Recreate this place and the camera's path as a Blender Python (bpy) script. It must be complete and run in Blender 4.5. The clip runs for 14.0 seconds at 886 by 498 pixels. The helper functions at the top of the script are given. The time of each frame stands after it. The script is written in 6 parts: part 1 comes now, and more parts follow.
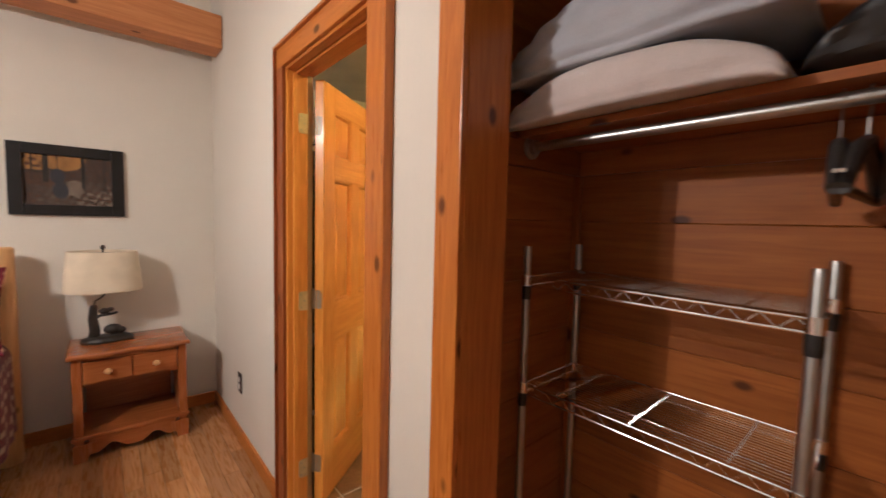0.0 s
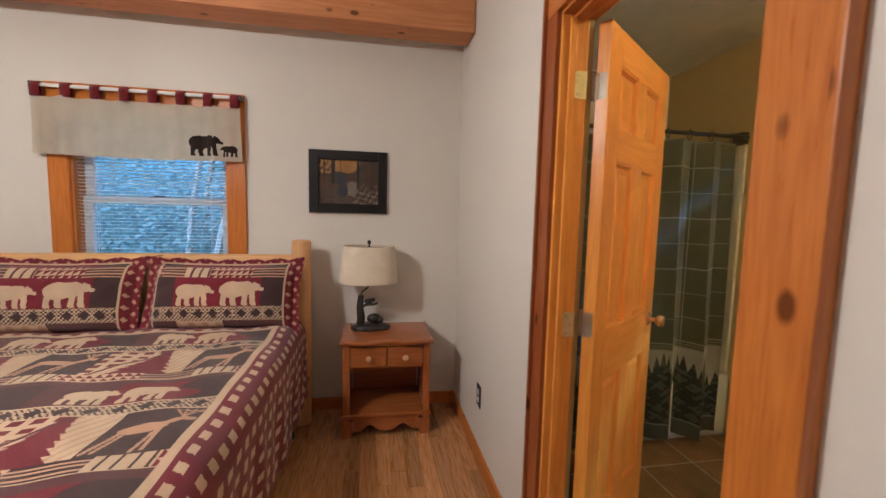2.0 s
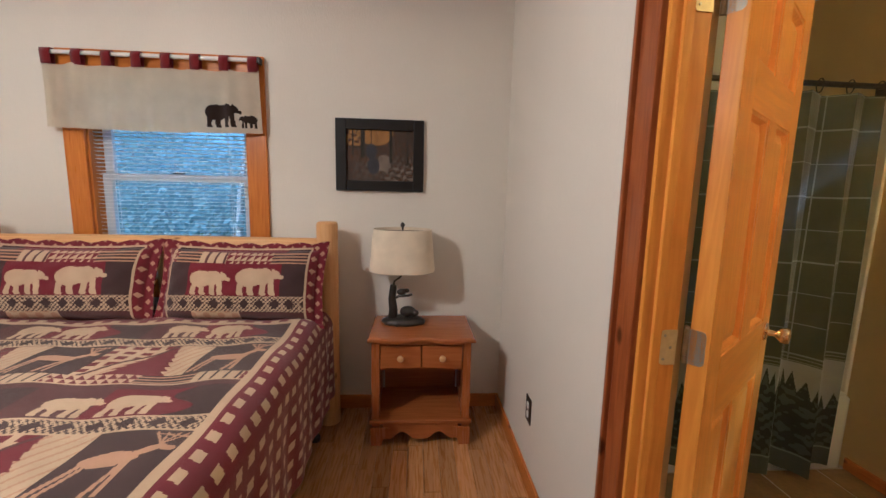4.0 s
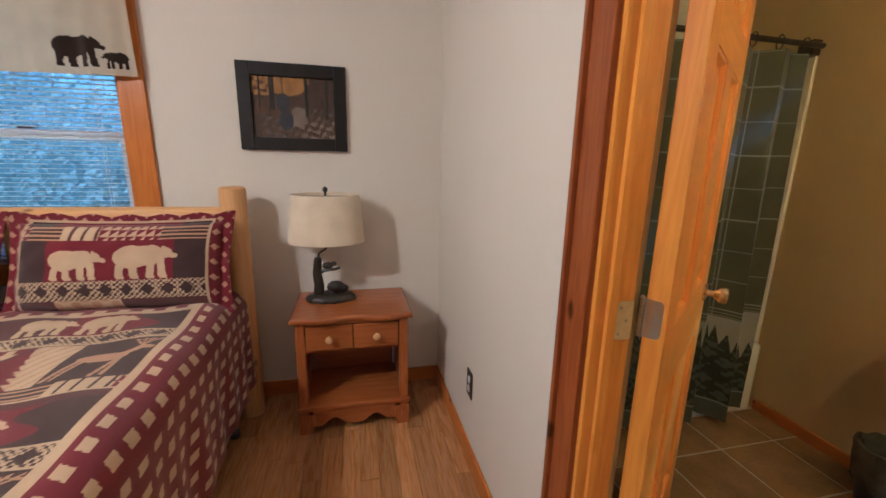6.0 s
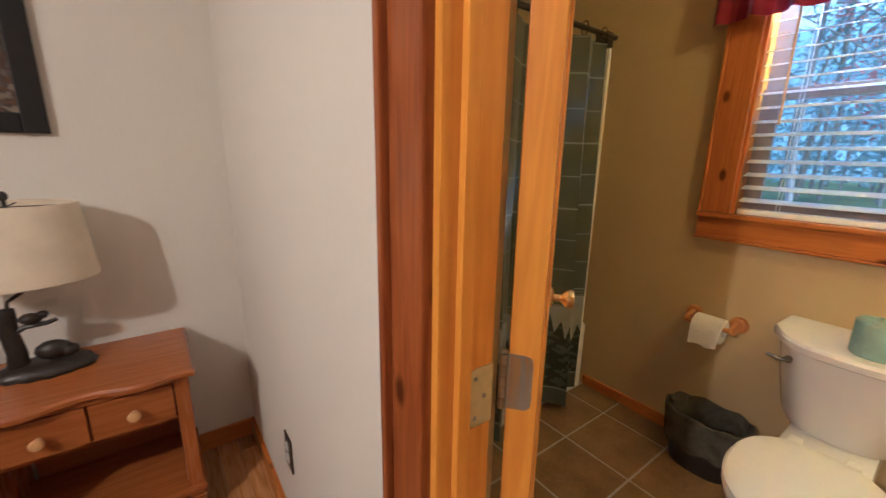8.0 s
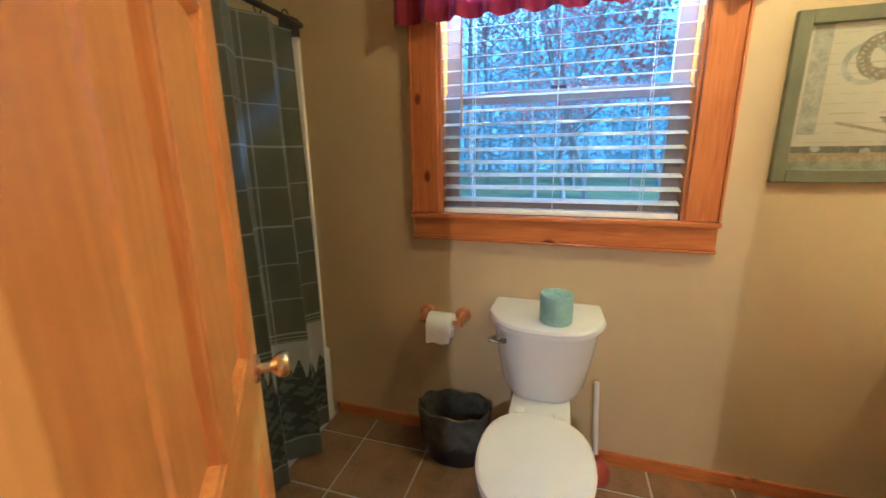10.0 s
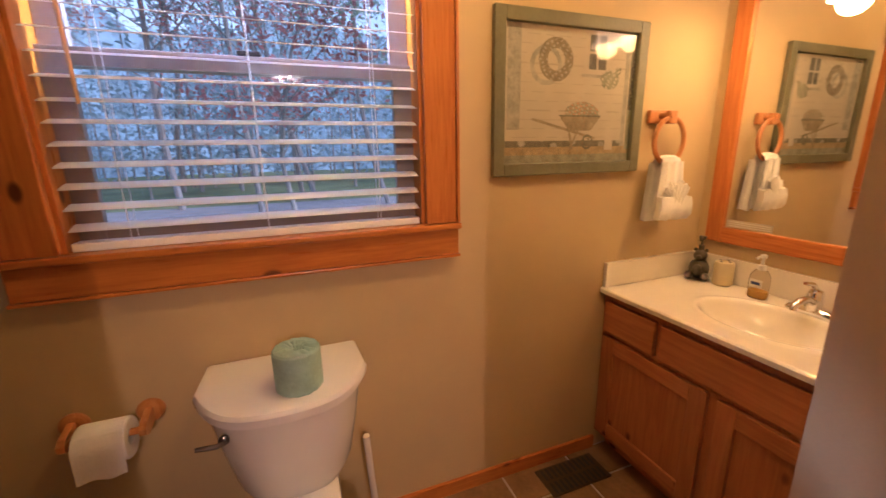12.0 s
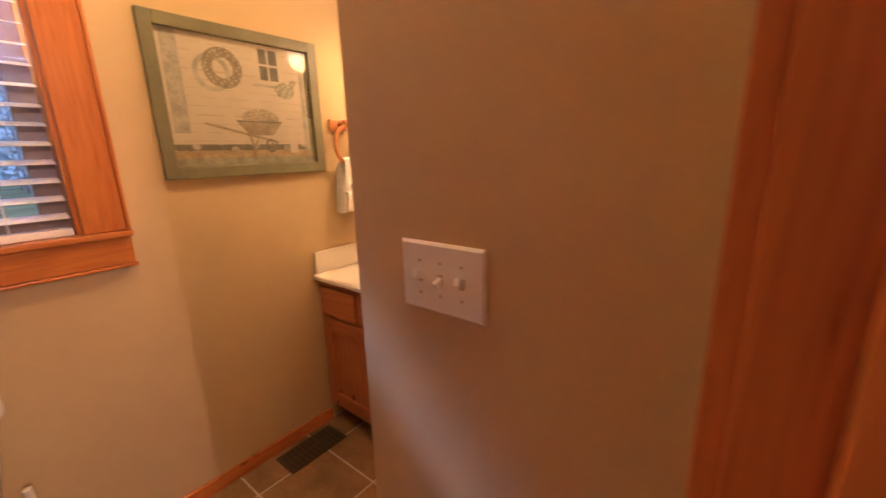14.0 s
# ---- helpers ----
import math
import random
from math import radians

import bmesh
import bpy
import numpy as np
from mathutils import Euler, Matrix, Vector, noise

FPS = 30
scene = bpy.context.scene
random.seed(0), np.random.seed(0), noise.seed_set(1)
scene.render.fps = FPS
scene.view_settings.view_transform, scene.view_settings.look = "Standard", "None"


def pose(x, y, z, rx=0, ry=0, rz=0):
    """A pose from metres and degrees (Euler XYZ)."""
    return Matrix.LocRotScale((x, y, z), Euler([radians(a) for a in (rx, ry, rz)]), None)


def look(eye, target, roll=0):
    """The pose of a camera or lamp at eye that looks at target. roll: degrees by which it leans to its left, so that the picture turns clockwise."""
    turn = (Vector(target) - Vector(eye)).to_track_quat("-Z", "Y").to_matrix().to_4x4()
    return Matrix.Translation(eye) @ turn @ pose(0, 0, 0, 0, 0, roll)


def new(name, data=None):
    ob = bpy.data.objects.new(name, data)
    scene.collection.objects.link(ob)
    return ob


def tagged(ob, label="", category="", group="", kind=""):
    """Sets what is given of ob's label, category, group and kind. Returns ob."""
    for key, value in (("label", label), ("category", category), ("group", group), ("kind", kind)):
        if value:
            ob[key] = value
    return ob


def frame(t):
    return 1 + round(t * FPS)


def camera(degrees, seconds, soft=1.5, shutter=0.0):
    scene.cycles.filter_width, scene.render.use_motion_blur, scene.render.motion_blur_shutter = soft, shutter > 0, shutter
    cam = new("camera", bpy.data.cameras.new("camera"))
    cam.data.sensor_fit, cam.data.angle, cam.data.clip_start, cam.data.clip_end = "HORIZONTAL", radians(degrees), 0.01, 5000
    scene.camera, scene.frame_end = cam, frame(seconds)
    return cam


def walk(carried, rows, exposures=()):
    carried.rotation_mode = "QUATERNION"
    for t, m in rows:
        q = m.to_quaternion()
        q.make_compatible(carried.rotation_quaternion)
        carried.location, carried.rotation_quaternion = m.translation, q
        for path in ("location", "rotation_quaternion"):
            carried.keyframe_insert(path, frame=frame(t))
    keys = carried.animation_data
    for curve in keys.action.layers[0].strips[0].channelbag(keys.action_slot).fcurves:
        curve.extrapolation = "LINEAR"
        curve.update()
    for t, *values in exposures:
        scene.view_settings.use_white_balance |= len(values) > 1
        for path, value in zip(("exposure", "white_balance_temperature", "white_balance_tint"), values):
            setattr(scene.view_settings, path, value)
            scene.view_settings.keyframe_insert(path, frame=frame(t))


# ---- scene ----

cam = camera(96.8, 14.0, shutter=0.3)
PATH = [
    (0, (0.135, 0.329, 1.408), (1.443, 1.836, 1.27), 1.4),
    (0.5, (0.203, 0.495, 1.421), (1.198, 2.224, 1.283), 1.6),
    (1, (0.242, 0.612, 1.41), (0.949, 2.477, 1.255), 1.6),
    (1.5, (0.227, 0.729, 1.404), (0.717, 2.661, 1.235), 1.4),
    (2, (0.162, 0.868, 1.399), (0.511, 2.83, 1.222), 1.4),
    (2.5, (0.152, 0.975, 1.385), (0.399, 2.951, 1.199), 1.4),
    (2.7, (0.157, 1.02, 1.392), (0.374, 2.998, 1.198), 1.4),
    (4.8, (0.234, 1.318, 1.365), (0.364, 3.283, 1.016), 1.4),
    (5, (0.221, 1.337, 1.358), (0.396, 3.295, 0.99), 1.4),
    (5.5, (0.228, 1.374, 1.351), (0.525, 3.309, 0.941), 1.3),
    (6, (0.268, 1.425, 1.356), (0.71, 3.326, 0.917), 1.2),
    (6.5, (0.34, 1.529, 1.347), (0.919, 3.39, 0.896), 1.1),
    (7, (0.401, 1.598, 1.343), (1.134, 3.399, 0.874), 1.0),
    (7.2, (0.425, 1.632, 1.345), (1.222, 3.404, 0.874), 1.0),
    (9.3, (0.67, 1.867, 1.349), (2.377, 2.806, 0.897), -0.0),
    (9.5, (0.708, 1.86, 1.354), (2.469, 2.694, 0.903), -0.3),
    (10, (0.824, 1.87, 1.37), (2.686, 2.434, 0.904), -0.6),
    (10.5, (0.971, 1.909, 1.383), (2.898, 2.157, 0.91), -0.5),
    (11, (1.12, 1.92, 1.386), (3.059, 1.842, 0.904), -0.8),
    (11.5, (1.22, 1.876, 1.366), (3.121, 1.472, 0.893), -0.9),
    (12, (1.252, 1.833, 1.353), (3.069, 1.147, 0.874), -1.1),
    (12.5, (1.212, 1.799, 1.34), (2.92, 0.873, 0.865), -1.3),
    (13, (1.143, 1.768, 1.355), (2.717, 0.633, 0.872), -1.4),
    (13.5, (1.044, 1.715, 1.345), (2.472, 0.4, 0.863), -1.7),
    (14, (0.894, 1.668, 1.336), (2.104, 0.15, 0.856), -1.6),
]
EXPOSURES = [(0.0, 1.45, 4500, 8), (0.6, 1.42, 4300, 7), (2.2, 1.2, 4300, 5), (6.0, 1.3, 4250, 6), (7.0, 1.35, 4450, 8), (8.6, 1.42, 4300, 5), (10.0, 1.46, 3800, 3), (11.0, 1.28, 4400, 22), (12.0, 0.85, 5300, 38), (14.0, 1.12, 5300, 44)]
walk(cam, [(t, look(eye, target, roll)) for t, eye, target, roll in PATH], EXPOSURES)

# ---- plan (metres) ----
XD = 0.765          # bedroom face of the wall with the bathroom door
XB = 0.885          # bathroom face of that wall
YB = 3.655          # bedroom wall behind the bed
XW = 2.487          # bathroom wall with the window
YS = 1.153          # wall with the switches
XA = 1.535          # side of the vanity alcove
YM = 0.12           # wall behind the mirror
YT = 3.76           # wall behind the tub
X0, Y0 = -3.9, -2.2 # far sides of the bedroom
ZB, ZC = 3.05, 2.53 # ceilings: bedroom, bathroom

# ---- world and lamps ----
world = bpy.data.worlds.new("sky")
scene.world = world
world.use_nodes = True
wt = world.node_tree
sky = wt.nodes.new("ShaderNodeTexSky")
sky.sky_type = 'NISHITA'
sky.sun_disc = False
sky.sun_elevation, sky.sun_rotation = radians(28), radians(213)
sky.air_density, sky.dust_density, sky.ozone_density = 1.8, 0.6, 3.0
wt.links.new(sky.outputs[0], wt.nodes["Background"].inputs[0])
wt.nodes["Background"].inputs[1].default_value = 0.15


def lamp(name, kind, m, energy, color, size):
    d = bpy.data.lights.new(name, kind)
    d.energy, d.color = energy, color
    if kind == 'SUN':
        d.angle = radians(size)
    else:
        d.shadow_soft_size = size
    ob = new(name, d)
    ob.matrix_world = m
    return ob


lamp("sun_light", 'SUN', look((0, 0, 30), (9, 14, 20)), 1.9, (1, 0.94, 0.88), 14)
BED_LIGHT = (-1.52, 1.74, 2.33)
BELLS = ((-10, 44), (130, 14), (230, 20))   # compass of each bell of the bedroom fixture, watts
VANITY_X = (2.16, 2.00)
for az, watts in BELLS:
    ca, sa = math.cos(radians(az)), math.sin(radians(az))
    lamp("bedroom_bulb", 'POINT', Matrix.Translation((BED_LIGHT[0] + 0.13 * ca, BED_LIGHT[1] + 0.13 * sa, BED_LIGHT[2] - 0.06)), watts, (1, 0.69, 0.42), 0.022)
for vx in VANITY_X:
    lamp("vanity_light_bulb", 'POINT', Matrix.Translation((vx, 0.30, 1.835)), 2.2, (1, 0.58, 0.14), 0.05)


wl = bpy.data.lights.new("window_daylight", 'AREA')
# Added fill lamp with no known source; brightens the bathroom door and walls.
BATH_FILL = (1.85, 1.30)
lamp("bathroom_ceiling_bulb", 'POINT', Matrix.Translation((*BATH_FILL, ZC - 0.13)), 12.5, (1, 0.61, 0.15), 0.06)
wl.shape, wl.size, wl.size_y, wl.energy, wl.color = 'RECTANGLE', 0.92, 0.10, 100, (0.58, 0.74, 1.0)
new("window_daylight", wl).matrix_world = look((XW + 0.10, 1.907, 2.07), (1.2, 1.907, 0.6))


# ---- materials ----
def mat(name, color, rough=0.5, metal=0.0, var=0.12, scale=6.0, bump=0.0, bscale=60.0, spec=0.5, stretch=(1, 1, 1), coat=0.0):
    """A principled material with two scales of variation and fine relief."""
    m = bpy.data.materials.new(name)
    m.use_nodes = True
    nt = m.node_tree
    b = nt.nodes["Principled BSDF"]
    b.inputs["Roughness"].default_value, b.inputs["Metallic"].default_value = rough, metal
    b.inputs["Specular IOR Level"].default_value = spec
    b.inputs["Coat Weight"].default_value = coat
    tc = nt.nodes.new("ShaderNodeTexCoord")
    mp = nt.nodes.new("ShaderNodeMapping")
    mp.inputs["Scale"].default_value = stretch
    nt.links.new(tc.outputs["Object"], mp.inputs[0])
    n1 = nt.nodes.new("ShaderNodeTexNoise")
    n1.inputs["Scale"].default_value, n1.inputs["Detail"].default_value = scale, 5
    n2 = nt.nodes.new("ShaderNodeTexNoise")
    n2.inputs["Scale"].default_value, n2.inputs["Detail"].default_value = bscale, 3
    for n in (n1, n2):
        nt.links.new(mp.outputs[0], n.inputs["Vector"])
    add = nt.nodes.new("ShaderNodeMath")
    add.operation = 'MULTIPLY_ADD'
    nt.links.new(n2.outputs[0], add.inputs[0])
    add.inputs[1].default_value = 0.35
    nt.links.new(n1.outputs[0], add.inputs[2])
    ramp = nt.nodes.new("ShaderNodeValToRGB")
    ramp.color_ramp.elements[0].position, ramp.color_ramp.elements[1].position = 0.35, 1.0
    lo = [max(0, c * (1 - var)) for c in color]
    hi = [min(1, c * (1 + var)) for c in color]
    ramp.color_ramp.elements[0].color, ramp.color_ramp.elements[1].color = (*lo, 1), (*hi, 1)
    nt.links.new(add.outputs[0], ramp.inputs[0])
    nt.links.new(ramp.outputs[0], b.inputs["Base Color"])
    if bump:
        bp = nt.nodes.new("ShaderNodeBump")
        bp.inputs["Strength"].default_value, bp.inputs["Distance"].default_value = bump, 0.004
        nt.links.new(n2.outputs[0], bp.inputs["Height"])
        nt.links.new(bp.outputs[0], b.inputs["Normal"])
    return m


def wood(name, light, dark, axis=2, rough=0.28, ring=9.0, knots=True, coat=0.12, rand=0.0):
    """Varnished wood with its grain along one axis, knots and a clear coat."""
    m = bpy.data.materials.new(name)
    m.use_nodes = True
    nt = m.node_tree
    N, L = nt.nodes, nt.links
    b = N["Principled BSDF"]
    tc = N.new("ShaderNodeTexCoord")
    oi = N.new("ShaderNodeObjectInfo")
    sh = N.new("ShaderNodeVectorMath")
    sh.operation = 'MULTIPLY_ADD'
    sh.inputs[1].default_value = (7.3, 5.1, 9.7)
    L.new(oi.outputs["Random"], sh.inputs[0])
    L.new(tc.outputs["Object"], sh.inputs[2])
    mp = N.new("ShaderNodeMapping")
    sc = [1.0, 1.0, 1.0]
    sc[axis] = 0.07
    mp.inputs["Scale"].default_value = sc
    L.new(sh.outputs[0], mp.inputs[0])
    coarse = N.new("ShaderNodeTexNoise")
    coarse.inputs["Scale"].default_value, coarse.inputs["Detail"].default_value = ring, 4
    coarse.inputs["Distortion"].default_value = 1.4
    fine = N.new("ShaderNodeTexNoise")
    fine.inputs["Scale"].default_value, fine.inputs["Detail"].default_value = ring * 14, 5
    wave = N.new("ShaderNodeMath")
    wave.operation = 'SINE'
    mul = N.new("ShaderNodeMath")
    mul.operation = 'MULTIPLY'
    mul.inputs[1].default_value = 42
    L.new(mp.outputs[0], coarse.inputs["Vector"])
    L.new(mp.outputs[0], fine.inputs["Vector"])
    L.new(coarse.outputs[0], mul.inputs[0])
    L.new(mul.outputs[0], wave.inputs[0])
    mr = N.new("ShaderNodeMapRange")
    mr.inputs[1].default_value, mr.inputs[2].default_value = -1.6, 1.6
    L.new(wave.outputs[0], mr.inputs[0])
    mixf = N.new("ShaderNodeMath")
    mixf.operation = 'MULTIPLY_ADD'
    mixf.inputs[1].default_value = 0.7
    L.new(fine.outputs[0], mixf.inputs[0])
    half = N.new("ShaderNodeMath")
    half.operation = 'MULTIPLY_ADD'
    half.inputs[1].default_value, half.inputs[2].default_value = 0.30, 0.03
    L.new(mr.outputs[0], half.inputs[0])
    L.new(half.outputs[0], mixf.inputs[2])
    ramp = N.new("ShaderNodeValToRGB")
    ramp.color_ramp.elements[0].position, ramp.color_ramp.elements[1].position = 0.2, 0.85
    ramp.color_ramp.elements[0].color, ramp.color_ramp.elements[1].color = (*dark, 1), (*light, 1)
    L.new(mixf.outputs[0], ramp.inputs[0])
    out = ramp.outputs[0]
    if rand:
        hs = N.new("ShaderNodeHueSaturation")
        vr = N.new("ShaderNodeMapRange")
        vr.inputs[3].default_value, vr.inputs[4].default_value = 1 - rand, 1 + rand
        L.new(oi.outputs["Random"], vr.inputs[0])
        L.new(vr.outputs[0], hs.inputs["Value"])
        L.new(out, hs.inputs["Color"])
        out = hs.outputs[0]
    if knots:
        km = N.new("ShaderNodeMapping")
        ks = [1.0, 1.0, 1.0]
        ks[axis] = 0.55
        km.inputs["Scale"].default_value = ks
        L.new(sh.outputs[0], km.inputs[0])
        vo = N.new("ShaderNodeTexVoronoi")
        vo.inputs["Scale"].default_value = 8.5
        L.new(km.outputs[0], vo.inputs["Vector"])
        kr = N.new("ShaderNodeMapRange")
        kr.inputs[1].default_value, kr.inputs[2].default_value = 0.085, 0.15
        kr.inputs[3].default_value, kr.inputs[4].default_value = 0.88, 0.0
        L.new(vo.outputs["Distance"], kr.inputs[0])
        mx = N.new("ShaderNodeMixRGB")
        mx.inputs[2].default_value = (dark[0] * 0.22, dark[1] * 0.16, dark[2] * 0.12, 1)
        L.new(kr.outputs[0], mx.inputs[0])
        L.new(out, mx.inputs[1])
        out = mx.outputs[0]
    L.new(out, b.inputs["Base Color"])
    rr = N.new("ShaderNodeMapRange")
    rr.inputs[3].default_value, rr.inputs[4].default_value = rough * 0.8, rough * 1.35
    L.new(fine.outputs[0], rr.inputs[0])
    L.new(rr.outputs[0], b.inputs["Roughness"])
    b.inputs["Coat Weight"].default_value, b.inputs["Coat Roughness"].default_value = coat, 0.12
    b.inputs["Specular IOR Level"].default_value = 0.32
    bp = N.new("ShaderNodeBump")
    bp.inputs["Strength"].default_value, bp.inputs["Distance"].default_value = 0.12, 0.002
    L.new(fine.outputs[0], bp.inputs["Height"])
    L.new(bp.outputs[0], b.inputs["Normal"])
    return m


def cloth(name, color, rough=0.9, thread=420.0, through_light=0.0):
    """Woven cloth: thread relief, soft mottling, a little fuzz."""
    m = mat(name, color, rough, 0, 0.16, 9.0, 0.35, thread, 0.15)
    b = m.node_tree.nodes["Principled BSDF"]
    b.inputs["Sheen Weight"].default_value = 0.25
    if through_light:
        nt = m.node_tree
        tr = nt.nodes.new("ShaderNodeBsdfTranslucent")
        tr.inputs[0].default_value = (*color, 1)
        mx = nt.nodes.new("ShaderNodeMixShader")
        mx.inputs[0].default_value = through_light
        nt.links.new(b.outputs[0], mx.inputs[1])
        nt.links.new(tr.outputs[0], mx.inputs[2])
        nt.links.new(mx.outputs[0], nt.nodes["Material Output"].inputs[0])
    return m


def glass(name, tint=(1, 1, 1), gloss=1.5):
    """A thin clear pane: light goes straight through, with a Fresnel gloss."""
    m = bpy.data.materials.new(name)
    m.use_nodes = True
    nt = m.node_tree
    nt.nodes.remove(nt.nodes["Principled BSDF"])
    t = nt.nodes.new("ShaderNodeBsdfTransparent")
    t.inputs[0].default_value = (*tint, 1)
    g = nt.nodes.new("ShaderNodeBsdfGlossy")
    g.inputs["Roughness"].default_value = 0.02
    f = nt.nodes.new("ShaderNodeFresnel")
    f.inputs[0].default_value = gloss
    mx = nt.nodes.new("ShaderNodeMixShader")
    nt.links.new(f.outputs[0], mx.inputs[0])
    nt.links.new(t.outputs[0], mx.inputs[1])
    nt.links.new(g.outputs[0], mx.inputs[2])
    nt.links.new(mx.outputs[0], nt.nodes["Material Output"].inputs[0])
    return m


def glow(name, color, strength, clear=0.0):
    """Frosted glass lit from inside; clear is the share of light that passes it."""
    m = bpy.data.materials.new(name)
    m.use_nodes = True
    b = m.node_tree.nodes["Principled BSDF"]
    b.inputs["Base Color"].default_value = (0.9, 0.88, 0.82, 1)
    b.inputs["Emission Color"].default_value = (*color, 1)
    b.inputs["Emission Strength"].default_value = strength
    if clear:
        nt = m.node_tree
        t = nt.nodes.new("ShaderNodeBsdfTransparent")
        mx = nt.nodes.new("ShaderNodeMixShader")
        mx.inputs[0].default_value = clear
        nt.links.new(b.outputs[0], mx.inputs[1])
        nt.links.new(t.outputs[0], mx.inputs[2])
        nt.links.new(mx.outputs[0], nt.nodes["Material Output"].inputs[0])
    return m


M_WALL = mat("cream_wallpaper", (0.72, 0.68, 0.60), 0.75, 0, 0.035, 1.6, 0.25, 160, 0.2, (1, 1, 0.25))
M_TAN = mat("tan_wall_paint", (0.55, 0.42, 0.205), 0.6, 0, 0.06, 2.0, 0.06, 220, 0.25)
M_CEIL = mat("white_textured_ceiling", (0.74, 0.73, 0.71), 0.85, 0, 0.06, 9, 0.9, 45, 0.2)
PINE_L, PINE_D = (0.60, 0.222, 0.020), (0.38, 0.108, 0.007)
M_PINE_Z = wood("varnished_pine_upright", PINE_L, PINE_D, 2)
M_PINE_Y = wood("varnished_pine_along_y", PINE_L, PINE_D, 1)
M_PINE_X = wood("varnished_pine_along_x", PINE_L, PINE_D, 0)
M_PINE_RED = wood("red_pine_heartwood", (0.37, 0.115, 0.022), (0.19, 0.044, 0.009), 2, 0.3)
M_DOOR_Z = wood("door_pine_upright", (0.84, 0.39, 0.032), (0.62, 0.235, 0.014), 2, 0.3, 7, False)
M_DOOR_X = wood("door_pine_across", (0.84, 0.39, 0.032), (0.62, 0.235, 0.014), 0, 0.3, 7, False)
M_LOG = wood("pale_log", (0.74, 0.46, 0.19), (0.55, 0.29, 0.09), 2, 0.45, 6, True, 0.1)
M_LOG_X = wood("pale_log_across", (0.74, 0.46, 0.19), (0.55, 0.29, 0.09), 0, 0.45, 6, True, 0.1)
M_MAPLE = wood("maple_stain", (0.41, 0.138, 0.028), (0.27, 0.075, 0.013), 0, 0.22, 7, False, 0.5)
M_MAPLE_Z = wood("maple_stain_upright", (0.41, 0.138, 0.028), (0.27, 0.075, 0.013), 2, 0.25, 7, False, 0.4)
M_BEAM = wood("beam_pine", (0.60, 0.27, 0.09), (0.42, 0.16, 0.045), 0, 0.5, 6, True, 0.0)
M_CLOSET_Y = wood("closet_cedar_along_y", (0.36, 0.125, 0.012), (0.21, 0.058, 0.005), 1, 0.5, 6, True, 0.0, 0.14)
M_CLOSET_X = wood("closet_cedar_along_x", (0.36, 0.125, 0.012), (0.21, 0.058, 0.005), 0, 0.5, 6, True, 0.0, 0.14)
M_CLOSET_Z = wood("closet_cedar_upright", (0.42, 0.15, 0.024), (0.26, 0.076, 0.010), 2, 0.35, 6, True, 0.2)
M_FLOOR = wood("laminate_oak", (0.52, 0.27, 0.090), (0.31, 0.135, 0.038), 1, 0.26, 8, False, 0.15, 0.30)
M_CAB = wood("vanity_oak_across", (0.50, 0.19, 0.034), (0.32, 0.10, 0.015), 0, 0.3, 7, True, 0.2)
M_CAB_Z = wood("vanity_oak_upright", (0.50, 0.19, 0.034), (0.32, 0.10, 0.015), 2, 0.3, 7, True, 0.2)
M_OAKRING = wood("honey_oak", (0.60, 0.28, 0.075), (0.42, 0.16, 0.035), 2, 0.3, 10, False, 0.3)
M_TILE = mat("brown_slate_tile", (0.235, 0.135, 0.054), 0.42, 0, 0.42, 7, 0.5, 55, 0.45)
M_GROUT = mat("pale_grout", (0.50, 0.44, 0.36), 0.9, 0, 0.15, 30, 0.3, 200)
M_PORC = mat("white_porcelain", (0.80, 0.79, 0.77), 0.12, 0, 0.01, 3, 0, 60, 0.5, (1, 1, 1), 0.3)
M_MARBLE = mat("cream_cultured_marble", (0.80, 0.75, 0.64), 0.16, 0, 0.05, 5, 0, 60, 0.5, (1, 1, 1), 0.3)
M_WHITE = mat("white_plastic", (0.78, 0.77, 0.73), 0.35, 0, 0.03, 8, 0, 60)
M_BLIND = mat("white_blind_slat", (0.92, 0.92, 0.92), 0.4, 0, 0.03, 8, 0, 60)
M_BRASS = mat("worn_brass", (0.80, 0.58, 0.25), 0.26, 0.95, 0.15, 20, 0.1, 90)
M_NICKEL = mat("dull_nickel", (0.46, 0.41, 0.30), 0.5, 0.65, 0.18, 18, 0.1, 120)
M_HINGE = mat("worn_brass_hinge", (0.72, 0.60, 0.34), 0.4, 0.3, 0.2, 22, 0.1, 120)
M_CHROME = mat("chrome", (0.85, 0.85, 0.86), 0.08, 1, 0.03, 10, 0, 60)
M_STEEL = mat("brushed_steel", (0.46, 0.46, 0.45), 0.36, 1, 0.08, 30, 0.05, 200)
M_BLACK = mat("black_plastic", (0.02, 0.019, 0.018), 0.4, 0, 0.3, 10, 0.1, 90)
M_BRONZE = mat("dark_bronze_resin", (0.032, 0.026, 0.020), 0.42, 0.2, 0.5, 25, 0.6, 60)
M_DARKFRAME = mat("black_picture_frame", (0.014, 0.012, 0.011), 0.5, 0, 0.3, 12, 0.15, 120, 0.25)
M_GREENFRAME = mat("sage_green_frame", (0.165, 0.165, 0.095), 0.5, 0, 0.2, 14, 0.3, 90)
M_BROWNPLATE = mat("brown_outlet_plate", (0.035, 0.02, 0.012), 0.35, 0, 0.2, 12, 0, 60)
M_SHADE = cloth("linen_lampshade", (0.72, 0.62, 0.46), 0.9, 600)
M_GLASS = glass("window_glass", (0.96, 0.98, 0.98), 1.5)
M_PICGLASS = glass("picture_glass", (1, 1, 1), 1.5)
